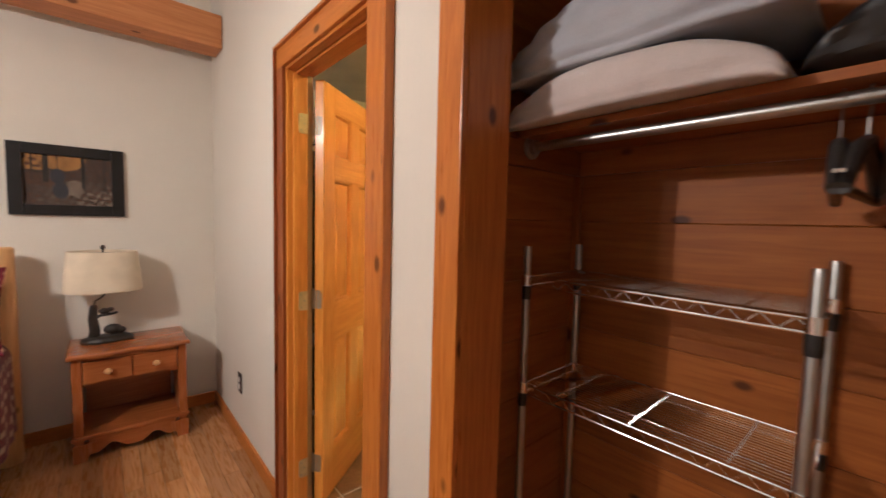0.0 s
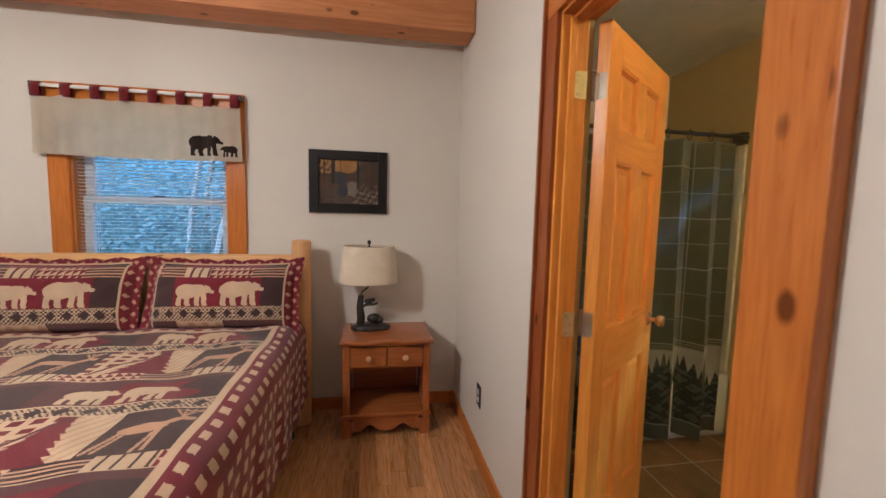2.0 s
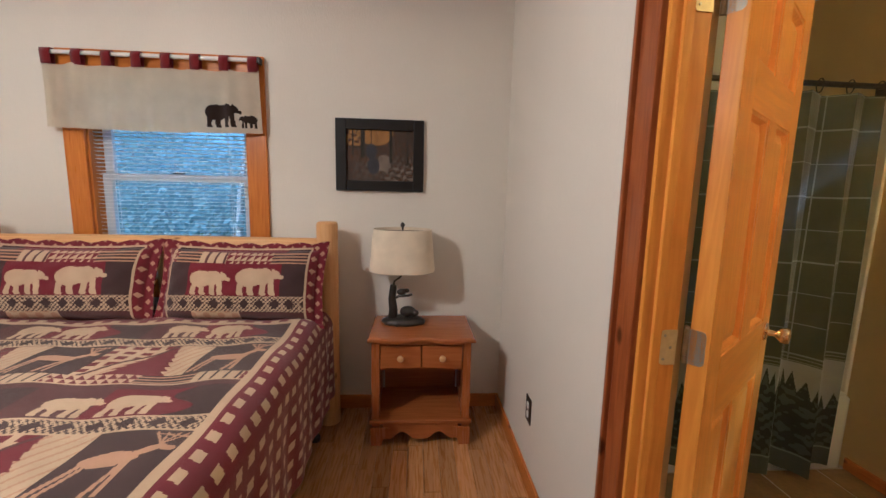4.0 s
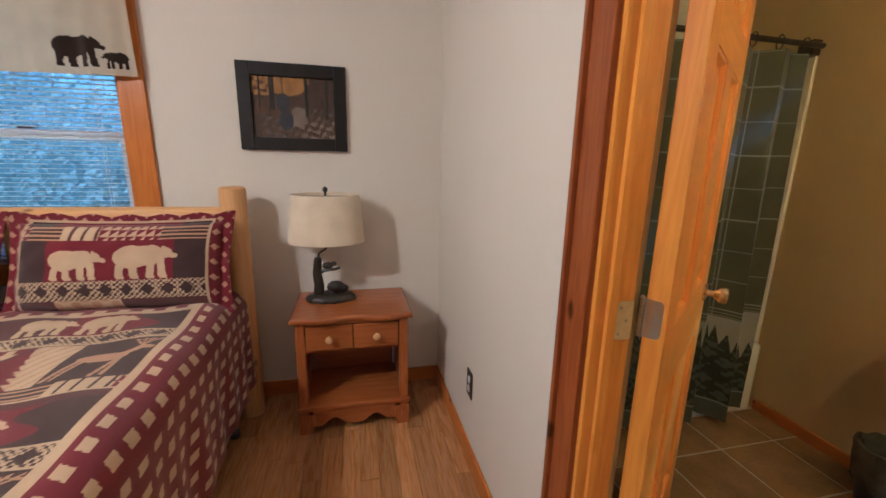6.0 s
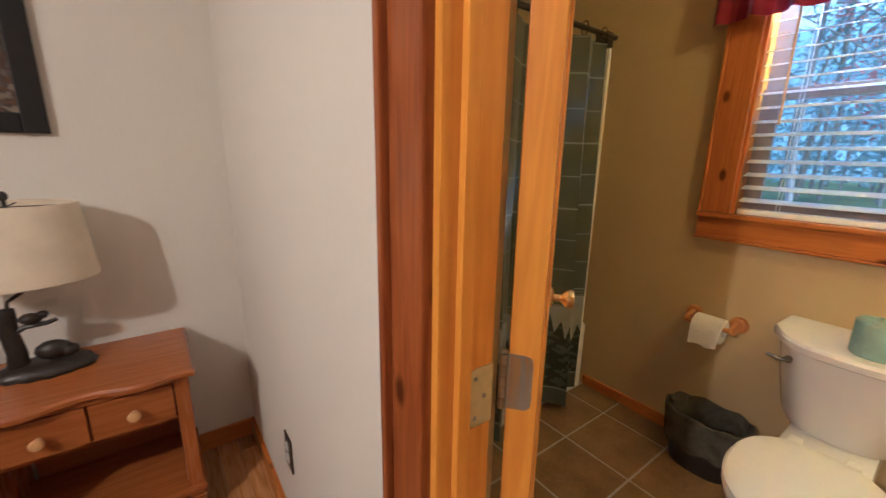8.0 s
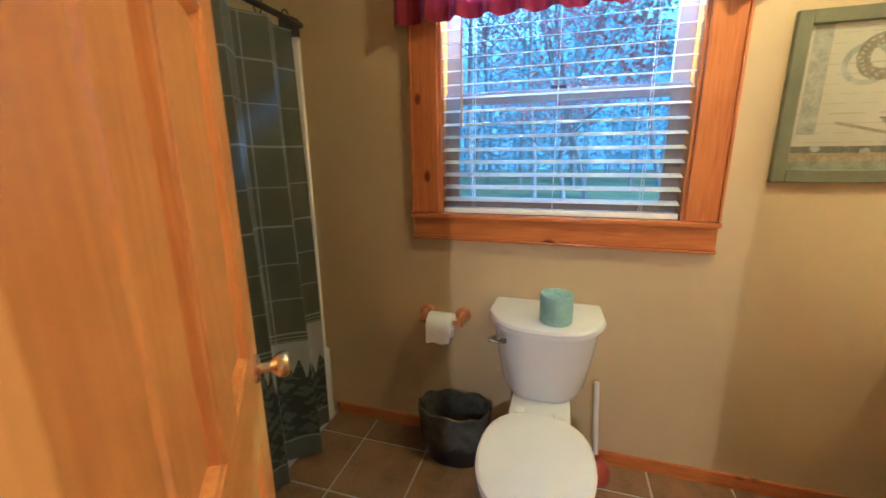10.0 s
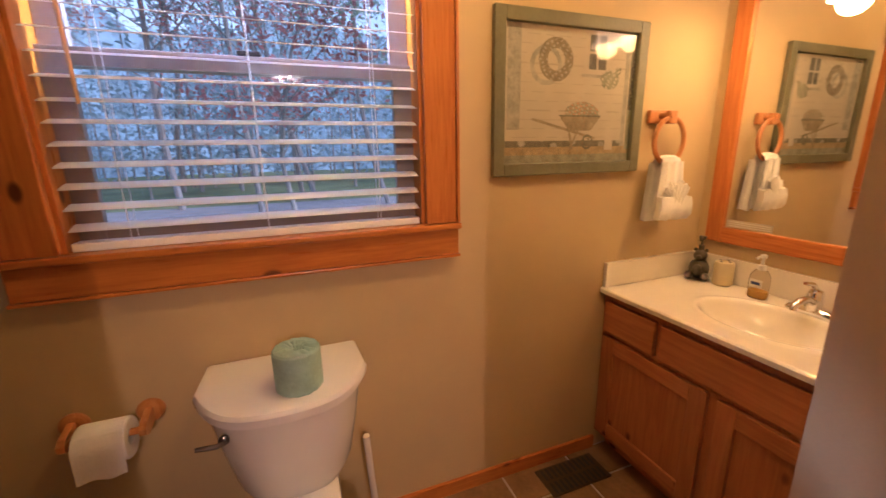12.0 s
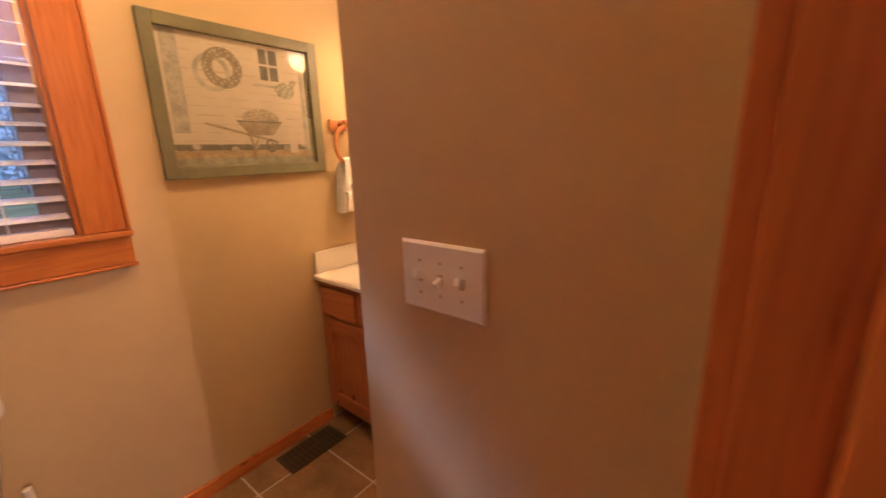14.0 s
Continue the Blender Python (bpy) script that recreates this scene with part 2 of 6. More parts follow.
M_MIRROR = mat("mirror_silver", (0.90, 0.90, 0.88), 0.015, 1, 0.0, 3, 0, 60)
M_SASH = mat("taupe_vinyl_sash", (0.30, 0.24, 0.20), 0.4, 0, 0.08, 10, 0, 60)
M_SASHW = mat("white_vinyl_sash", (0.72, 0.74, 0.76), 0.4, 0, 0.05, 10, 0, 60)
M_GLOW = glow("lit_frosted_glass", (1, 0.72, 0.40), 3.5)
M_GLOWBED = glow("lit_bedroom_globe", (1, 0.82, 0.6), 6.0, 0.66)

C_WINE = cloth("wine_red_weave", (0.135, 0.013, 0.022), 0.92, 380)
C_CREAM = cloth("cream_weave", (0.47, 0.345, 0.215), 0.92, 380)
C_BROWN = cloth("dark_brown_weave", (0.048, 0.026, 0.026), 0.92, 380)
C_PLUM = cloth("plum_brown_weave", (0.085, 0.032, 0.032), 0.92, 380)
C_TAN = cloth("tan_weave", (0.40, 0.235, 0.14), 0.92, 380)
C_BEIGE = cloth("grey_box_spring_cloth", (0.30, 0.25, 0.21), 0.95, 300)
C_LINEN = cloth("natural_linen", (0.62, 0.56, 0.43), 0.9, 300, 0.35)
C_TABRED = cloth("dark_red_tab", (0.17, 0.015, 0.018), 0.9, 300, 0.1)
C_VALRED = cloth("burgundy_valance", (0.20, 0.012, 0.022), 0.85, 300, 0.12)
C_APPL = cloth("dark_brown_felt", (0.022, 0.013, 0.010), 0.95, 300)
C_SAGE = cloth("sage_curtain", (0.078, 0.079, 0.052), 0.8, 350)
C_CHALK = cloth("chalk_line", (0.22, 0.225, 0.19), 0.85, 350)
C_FOREST = cloth("dark_forest_print", (0.028, 0.034, 0.032), 0.85, 350)
C_MIST = cloth("grey_forest_print", (0.075, 0.085, 0.078), 0.85, 350)
C_TOWEL = cloth("white_terry", (0.78, 0.76, 0.72), 0.97, 160)
C_PINK = cloth("blush_quilt", (0.56, 0.50, 0.48), 0.95, 260)
C_GREY = cloth("blue_grey_ribbed_quilt", (0.42, 0.43, 0.47), 0.95, 260)
C_PAPER = mat("soft_white_tissue", (0.80, 0.78, 0.75), 0.95, 0, 0.03, 20, 0.5, 120)
C_MINT = mat("mint_paper_wrap", (0.33, 0.50, 0.43), 0.6, 0, 0.2, 16, 0.3, 90)


# ---- mesh helpers ----
def box(bm, x0, x1, y0, y1, z0, z1, bevel=0.0, seg=2):
    r = bmesh.ops.create_cube(bm, size=1, matrix=Matrix.LocRotScale(((x0 + x1) / 2, (y0 + y1) / 2, (z0 + z1) / 2), None, (abs(x1 - x0), abs(y1 - y0), abs(z1 - z0))))
    if bevel:
        es = list({e for v in r["verts"] for e in v.link_edges})
        bmesh.ops.bevel(bm, geom=es, offset=bevel, segments=seg, profile=0.6, affect='EDGES')
    return bm


def boxes(*rows, bevel=0.0):
    bm = bmesh.new()
    for r in rows:
        box(bm, *r, bevel=bevel)
    return bm


def rings(bm, loops, cap0=True, cap1=True, closed=True):
    """Skins a row of rings (equal counts of points)."""
    vs = [[bm.verts.new(p) for p in ring] for ring in loops]
    n = len(vs[0])
    for a, b in zip(vs, vs[1:]):
        for i in range(n if closed else n - 1):
            k = (i + 1) % n
            bm.faces.new((a[i], a[k], b[k], b[i]))
    if cap0 and closed:
        bm.faces.new(list(reversed(vs[0])))
    if cap1 and closed:
        bm.faces.new(vs[-1])
    return bm


def oval(cx, cy, z, rx, ry, n=24, power=2.0, a0=0.0):
    out = []
    for i in range(n):
        a = a0 + 2 * math.pi * i / n
        c, s = math.cos(a), math.sin(a)
        out.append((cx + rx * math.copysign(abs(c) ** (2 / power), c), cy + ry * math.copysign(abs(s) ** (2 / power), s), z))
    return out


def lathe(bm, profile, cx=0.0, cy=0.0, n=24, sx=1.0, sy=1.0, cap0=True, cap1=True):
    return rings(bm, [oval(cx, cy, z, r * sx, r * sy, n) for r, z in profile], cap0, cap1)


def tube(bm, pts, r, n=10, r1=None):
    """A round bar along a row of points, tapering from r to r1."""
    r1 = r if r1 is None else r1
    pts = [Vector(p) for p in pts]
    loops = []
    up = None
    for i, p in enumerate(pts):
        d = (pts[min(i + 1, len(pts) - 1)] - pts[max(i - 1, 0)]).normalized()
        if up is None:
            up = Vector((0, 0, 1)) if abs(d.z) < 0.9 else Vector((1, 0, 0))
        side = d.cross(up).normalized()
        up = side.cross(d).normalized()
        rr = r + (r1 - r) * i / max(1, len(pts) - 1)
        loops.append([tuple(p + side * math.cos(2 * math.pi * k / n) * rr + up * math.sin(2 * math.pi * k / n) * rr) for k in range(n)])
    return rings(bm, loops)


def pane_sheet(name, along, a0, a1, z0, z1, d, material, parent):
    """One clear sheet that faces the room."""
    pts = [(a0, d, z0), (a1, d, z0), (a1, d, z1), (a0, d, z1)] if along == 'x' else [(d, a1, z0), (d, a0, z0), (d, a0, z1), (d, a1, z1)]
    me = bpy.data.meshes.new(name)
    me.from_pydata(pts, [], [(0, 1, 2, 3)])
    me.materials.append(material)
    ob = new(name, me)
    ob.parent = parent
    ob.visible_shadow = False
    return ob


def moved(bm, m):
    bmesh.ops.transform(bm, matrix=m, verts=bm.verts)
    return bm


def mesh_of(name, bm, materials, smooth=False, sharp=35):
    bmesh.ops.recalc_face_normals(bm, faces=bm.faces)
    me = bpy.data.meshes.new(name)
    bm.to_mesh(me)
    bm.free()
    for m in (materials if isinstance(materials, (list, tuple)) else [materials]):
        me.materials.append(m)
    if smooth:
        me.polygons.foreach_set("use_smooth", [True] * len(me.polygons))
        me.set_sharp_from_angle(angle=radians(sharp))
    return me


def part(name, bm, material, parent, label="", smooth=False, m=None):
    ob = new(name, mesh_of(name, bm, material, smooth))
    ob.parent = parent
    if m is not None:
        ob.matrix_basis = m
    return tagged(ob, label) if label else ob


def thing(name, label, category, m=None, group=""):
    ob = new(name)
    ob.empty_display_size = 0.1
    ob.matrix_basis = m if m is not None else Matrix.Identity(4)
    return tagged(ob, label, category, group)


def solo(name, bm, material, label, category, group="", kind="", smooth=False, sharp=35):
    return tagged(new(name, mesh_of(name, bm, material, smooth, sharp)), label, category, group, kind)


def structure(name, bm, material, label="", category="", smooth=False):
    return tagged(new(name, mesh_of(name, bm, material, smooth)), label, category, kind="structure")


def cells(name, nu, nv, place, pick, materials, smooth=True):
    """A sheet of nu x nv cells: place(u, v) gives the points, pick(u, v) the material of each cell (u, v from 0 to 1)."""
    u, v = np.meshgrid(np.linspace(0, 1, nu + 1), np.linspace(0, 1, nv + 1), indexing="ij")
    pts = np.stack(np.broadcast_arrays(*place(u, v)), -1).reshape(-1, 3)
    i = np.arange(nu)[:, None] * (nv + 1) + np.arange(nv)[None, :]
    quads = np.stack([i, i + nv + 1, i + nv + 2, i + 1], -1).reshape(-1, 4)
    me = bpy.data.meshes.new(name)
    me.from_pydata(pts.tolist(), [], quads.tolist())
    for m in materials:
        me.materials.append(m)
    uc, vc = np.meshgrid((np.arange(nu) + 0.5) / nu, (np.arange(nv) + 0.5) / nv, indexing="ij")
    me.polygons.foreach_set("material_index", np.ascontiguousarray(np.broadcast_to(pick(uc, vc), uc.shape).astype(np.int32).reshape(-1)))
    me.polygons.foreach_set("use_smooth", [smooth] * len(me.polygons))
    me.update()
    return me



# ---- structure ----
WX0, WX1, WZ0, WZ1 = -1.66, -0.767, 0.84, 2.02      # bedroom window opening
BY0, BY1, BZ0, BZ1 = 1.424, 2.391, 1.10, 2.10        # bathroom window opening
DY0, DY1, DZ = 1.408, 2.117, 2.055                      # doorway between the jambs
CY0, CY1, CZ = -0.45, 0.976, 2.12                    # closet opening

structure("floor", boxes((X0 - 0.15, XB, Y0 - 0.15, YB + 0.1, -0.12, -0.012), (XB, 1.42, -0.6, YS - 0.02, -0.12, -0.012)), M_GROUT, "wood laminate floor in narrow honey strips", "floor")
structure("bathroom_floor", boxes((XB, XA, YS - 0.01, YT + 0.1, -0.12, -0.003), (XA, XW + 0.1, YM - 0.1, YT + 0.1, -0.12, -0.003)), M_GROUT, "brown slate tile floor with pale grout", "floor")
structure("wall_north", boxes((X0 - 0.15, WX0, YB, YB + 0.15, 0, ZB), (WX1, XB - 0.06, YB, YB + 0.15, 0, ZB), (WX0, WX1, YB, YB + 0.15, 0, WZ0), (WX0, WX1, YB, YB + 0.15, WZ1, ZB)), M_WALL, "cream papered bedroom wall behind the bed", "wall")
XM = 0.825
structure("wall_east", boxes((XD, XM, DY1 + 0.02, YB, 0, ZB), (XD, XM, CY1 + 0.03, DY0 - 0.02, 0, ZB), (XD, XM, DY0 - 0.02, DY1 + 0.02, DZ + 0.02, ZB), (XD, XM, CY0 - 0.02, CY1 + 0.03, CZ + 0.02, ZB), (XD, XM, Y0, CY0 - 0.02, 0, ZB)), M_WALL, "cream papered wall with the bathroom doorway", "wall")
structure("bathroom_wall_west", boxes((XM, XB, DY1 + 0.02, YT, 0, ZC), (XM, XB, YS, DY0 - 0.02, 0, ZC), (XM, XB, DY0 - 0.02, DY1 + 0.02, DZ + 0.02, ZC)), M_TAN, "tan painted bathroom wall beside the door", "wall")
structure("wall_south", boxes((X0 - 0.15, XM, Y0 - 0.15, Y0, 0, ZB)), M_WALL, "plain cream bedroom wall", "wall")
structure("wall_west", boxes((X0 - 0.15, X0, Y0, YB, 0, ZB)), M_WALL, "plain cream bedroom wall", "wall")
structure("ceiling", boxes((X0 - 0.15, XB, Y0 - 0.15, YB + 0.15, ZB, ZB + 0.1)), M_CEIL, "white bedroom ceiling", "ceiling")
structure("bathroom_switch_wall", boxes((XM, XA, YS - 0.055, YS, 0, ZC), (XA - 0.11, XA, YM, YS - 0.055, 0, ZC)), M_TAN, "tan painted wall with the light switches", "wall")
structure("bathroom_mirror_wall", boxes((XA - 0.11, XW + 0.16, YM - 0.12, YM, 0, ZC)), M_TAN, "tan painted wall behind the vanity", "wall")
structure("bathroom_window_wall", boxes((XW, XW + 0.16, YM, BY0, 0, ZC), (XW, XW + 0.16, BY1, YT, 0, ZC), (XW, XW + 0.16, BY0, BY1, 0, BZ0), (XW, XW + 0.16, BY0, BY1, BZ1, ZC)), M_TAN, "tan painted bathroom wall with a window", "wall")
structure("bathroom_tub_wall", boxes((XM, XW + 0.16, YT, YT + 0.12, 0, ZC)), M_WHITE, "white wall behind the bathtub", "wall")
structure("bathroom_ceiling", boxes((XM, XW + 0.16, YM - 0.12, YT + 0.12, ZC, ZC + 0.1)), M_CEIL, "white textured bathroom ceiling", "ceiling")
structure("closet_ceiling", boxes((XM + 0.001, 1.42, CY0 - 0.2, YS - 0.056, 2.42, 2.5)), M_CLOSET_Y, "", "ceiling")
structure("closet_wall_south", boxes((XM, 1.42, CY0 - 0.2, CY0 - 0.1, 0, 2.42)), M_CLOSET_X, "", "wall")

# trim round the doorway and the closet
def casing(name, label, legs, head_, mats):
    t = thing(name, label, "door trim")
    t["kind"] = "structure"
    for i, r in enumerate(legs):
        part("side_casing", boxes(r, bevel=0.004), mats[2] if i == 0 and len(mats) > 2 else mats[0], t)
    for r in head_:
        part("head_casing", boxes(r, bevel=0.004), mats[1], t)
    return t


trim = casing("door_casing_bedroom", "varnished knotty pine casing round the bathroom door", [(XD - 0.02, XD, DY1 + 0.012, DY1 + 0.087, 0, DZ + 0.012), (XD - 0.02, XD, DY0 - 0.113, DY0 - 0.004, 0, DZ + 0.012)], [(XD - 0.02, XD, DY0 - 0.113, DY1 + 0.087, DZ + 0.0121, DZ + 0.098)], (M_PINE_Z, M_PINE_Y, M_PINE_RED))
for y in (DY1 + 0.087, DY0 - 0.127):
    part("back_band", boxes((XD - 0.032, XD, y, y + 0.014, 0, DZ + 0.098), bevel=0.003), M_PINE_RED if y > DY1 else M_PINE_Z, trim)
part("back_band", boxes((XD - 0.032, XD, DY0 - 0.127, DY1 + 0.101, DZ + 0.098, DZ + 0.112), bevel=0.003), M_PINE_Y, trim)
jamb = thing("door_jamb", "varnished pine door jamb with a stop", "door frame")
jamb["kind"] = "structure"
part("hinge_jamb", boxes((XD - 0.004, XB - 0.030, DY1, DY1 + 0.02, 0, DZ), bevel=0.002), M_DOOR_Z, jamb)
part("latch_jamb", boxes((XD - 0.004, XB + 0.004, DY0 - 0.02, DY0, 0, DZ), bevel=0.002), M_PINE_Z, jamb)
part("head_jamb", boxes((XD - 0.004, XB + 0.004, DY0 - 0.02, DY1 + 0.02, DZ, DZ + 0.018), bevel=0.002), M_PINE_Y, jamb)
part("stop", boxes((XD + 0.022, XB - 0.077, DY1 - 0.012, DY1, 0, DZ - 0.012), bevel=0.002), M_DOOR_Z, jamb)
part("stop", boxes((XD + 0.035, XB - 0.042, DY0, DY0 + 0.012, 0, DZ - 0.012), bevel=0.002), M_PINE_Z, jamb)
part("stop", boxes((XD + 0.035, XB - 0.042, DY0, DY1, DZ - 0.012, DZ), bevel=0.002), M_PINE_Y, jamb)
casing("door_casing_bathroom", "varnished knotty pine casing on the bathroom side", [(XB, XB + 0.02, DY1 + 0.06, DY1 + 0.118, 0, DZ + 0.012), (XB, XB + 0.02, DY0 - 0.118, DY0 - 0.004, 0, DZ + 0.012)], [(XB, XB + 0.02, DY0 - 0.118, DY1 + 0.118, DZ + 0.0121, DZ + 0.108)], (M_PINE_Z, M_PINE_Y))
casing("closet_casing", "varnished knotty pine closet casing", [(XD - 0.022, XD, CY1 + 0.002, CY1 + 0.088, 0, CZ), (XD - 0.022, XD, CY0 - 0.082, CY0 - 0.002, 0, CZ)], [(XD - 0.022, XD, CY0 - 0.082, CY1 + 0.088, CZ, CZ + 0.09)], (M_PINE_Z, M_PINE_Y))
jamb2 = thing("closet_jamb", "varnished pine boards lining the closet opening", "door frame")
jamb2["kind"] = "structure"
part("side_board", boxes((XD - 0.006, 0.906, CY1, CY1 + 0.03, 0, CZ), bevel=0.003), M_PINE_Z, jamb2)
part("side_board", boxes((XD - 0.006, 0.925, CY0 - 0.03, CY0, 0, CZ), bevel=0.003), M_PINE_Z, jamb2)
part("head_board", boxes((XD - 0.006, 0.925, CY0 - 0.03, CY1 + 0.03, CZ, CZ + 0.02), bevel=0.003), M_CLOSET_Y, jamb2)

# baseboards
structure("baseboard", boxes((X0, XD - 0.015, YB - 0.015, YB, 0, 0.085), bevel=0.003), M_PINE_X, "low pine baseboard", "baseboard")
structure("baseboard_east", boxes((XD - 0.015, XD, DY1 + 0.102, YB, 0, 0.085), (XD - 0.015, XD, CY1 + 0.090, DY0 - 0.128, 0, 0.085), bevel=0.003), M_PINE_Y, "low pine baseboard", "baseboard")
structure("bathroom_baseboard", boxes((XW - 0.014, XW, 0.64, 2.985, 0, 0.062), bevel=0.003), M_PINE_Y, "low pine baseboard", "baseboard")
structure("bathroom_baseboard_switch", boxes((XB + 0.021, XA, YS, YS + 0.014, 0, 0.062), bevel=0.003), M_PINE_X, "low pine baseboard", "baseboard")

# ceiling beam
solo("ceiling_beam", boxes((X0, XD - 0.004, 3.30, 3.50, 2.50, 2.71), bevel=0.008), M_BEAM, "knotty pine beam across the bedroom with a clean end at the wall", "beam", kind="structure")

# ---- bathroom door ----
DOOR_M = pose(XB, DY1 + 0.005, 0, 0, 0, 37.0)
DW = 0.69
door = thing("bathroom_door", "open six-panel pine door with a golden varnish", "door", DOOR_M)
door["kind"] = "structure"
RY = (-0.049, -0.004)
PZ = ((0.24, 0.80), (0.985, 1.60), (1.71, 1.925))
PX = ((0.112, 0.298), (0.398, 0.584))


def slab(x0, x1, z0, z1):
    return boxes((x0, x1, *RY, z0, z1), bevel=0.0025)


for x0, x1 in ((0.004, PX[0][0]), (PX[1][1], DW)):
    part("stile", slab(x0, x1, 0.012, 2.04), M_DOOR_Z, door)
for z0, z1 in ((0.012, PZ[0][0]), (PZ[0][1], PZ[1][0]), (PZ[1][1], PZ[2][0]), (PZ[2][1], 2.04)):
    part("rail", slab(PX[0][0], PX[1][1], z0, z1), M_DOOR_X, door)
for z0, z1 in PZ:
    part("mullion", slab(PX[0][1], PX[1][0], z0, z1), M_DOOR_Z, door)
    for x0, x1 in PX:
        bm = bmesh.new()
        ym = sum(RY) / 2
        for s in (1, -1):
            e, f = ym + s * 0.003, ym + s * 0.013
            q = [[(x0 - 0.002, e, z0 - 0.002), (x1 + 0.002, e, z0 - 0.002), (x1 + 0.002, e, z1 + 0.002), (x0 - 0.002, e, z1 + 0.002)],
                 [(x0 + 0.012, e, z0 + 0.012), (x1 - 0.012, e, z0 + 0.012), (x1 - 0.012, e, z1 - 0.012), (x0 + 0.012, e, z1 - 0.012)],
                 [(x0 + 0.042, f, z0 + 0.042), (x1 - 0.042, f, z0 + 0.042), (x1 - 0.042, f, z1 - 0.042), (x0 + 0.042, f, z1 - 0.042)]]
            rings(bm, q, False, True)
        part("panel", bm, M_DOOR_Z, door)
        bm = bmesh.new()
        for s in (1, -1):
            f = RY[1] - 0.003 if s > 0 else RY[0] + 0.003
            e = ym + s * 0.003
            w = 0.016
            q = [[(x0, f, z0), (x1, f, z0), (x1, f, z1), (x0, f, z1)],
                 [(x0 + w * 0.5, f - s * 0.001, z0 + w * 0.5), (x1 - w * 0.5, f - s * 0.001, z0 + w * 0.5), (x1 - w * 0.5, f - s * 0.001, z1 - w * 0.5), (x0 + w * 0.5, f - s * 0.001, z1 - w * 0.5)],
                 [(x0 + w, e, z0 + w), (x1 - w, e, z0 + w), (x1 - w, e, z1 - w), (x0 + w, e, z1 - w)]]
            rings(bm, q, False, False)
        part("moulding", bm, M_DOOR_Z, door)
inv = DOOR_M.inverted()


def leaf_plate(w, z):
    """A hinge leaf with two rounded corners, lying along x from the pin."""
    r, hh = 0.012, 0.0445
    pts = [(0, -hh), (w - r, -hh)] + [(w - r + r * math.sin(a), -hh + r - r * math.cos(a)) for a in (0.4, 0.8, 1.2)] + [(w, -hh + r), (w, hh - r)] + [(w - r + r * math.cos(a), hh - r + r * math.sin(a)) for a in (0.4, 0.8, 1.2)] + [(w - r, hh), (0, hh)]
    return rings(bmesh.new(), [[(x, y, z + q) for x, q in pts] for y in (0.0, 0.0022)])


for z in (0.215, 1.025, 1.835):
    bm = bmesh.new()
    for k in range(5):
        lathe(bm, [(0.0058, z - 0.044 + k * 0.0178), (0.0058, z - 0.044 + k * 0.0178 + 0.0168)], 0.003, 0.003, 12)
    lathe(bm, [(0.004, z + 0.045), (0.007, z + 0.047), (0.003, z + 0.052)], 0.003, 0.003, 12)
    h = part("hinge", bm, M_NICKEL, door, "dull nickel butt hinge", True)
    part("leaf", moved(leaf_plate(0.040, z), pose(0.0040, 0.0, 0, 0, 0, -90)), M_NICKEL, h)
    part("leaf", moved(leaf_plate(0.042, z), inv @ pose(XB - 0.031, DY1 - 0.0006, 0, 0, 0, 180)), M_HINGE, h, "worn brass-toned hinge leaf")
    bm = bmesh.new()
    for dz in (-0.03, 0.0, 0.03):
        lathe(bm, [(0.0035, 0), (0.003, 0.0012), (0.001, 0.0014)], 0, 0, 8)
        bmesh.ops.transform(bm, matrix=inv @ Matrix.Translation((XB - 0.062 + (0.016 if dz == 0 else 0), DY1 - 0.0028, z + dz)) @ pose(0, 0, 0, 90, 0, 0), verts=bm.verts[-24:])
    part("screw", bm, M_STEEL, h)
for s in (-1, 1):
    bm = bmesh.new()
    lathe(bm, [(0.031, 0), (0.031, 0.004), (0.026, 0.008), (0.012, 0.011), (0.0105, 0.03), (0.016, 0.036), (0.0265, 0.046), (0.028, 0.058), (0.024, 0.066), (0.010, 0.069)], 0, 0, 24)
    part("knob", moved(bm, pose(DW - 0.06, RY[0] if s < 0 else RY[1], 0.94, 90 if s < 0 else -90, 0, 0)), M_BRASS, door, "polished brass door knob", True)

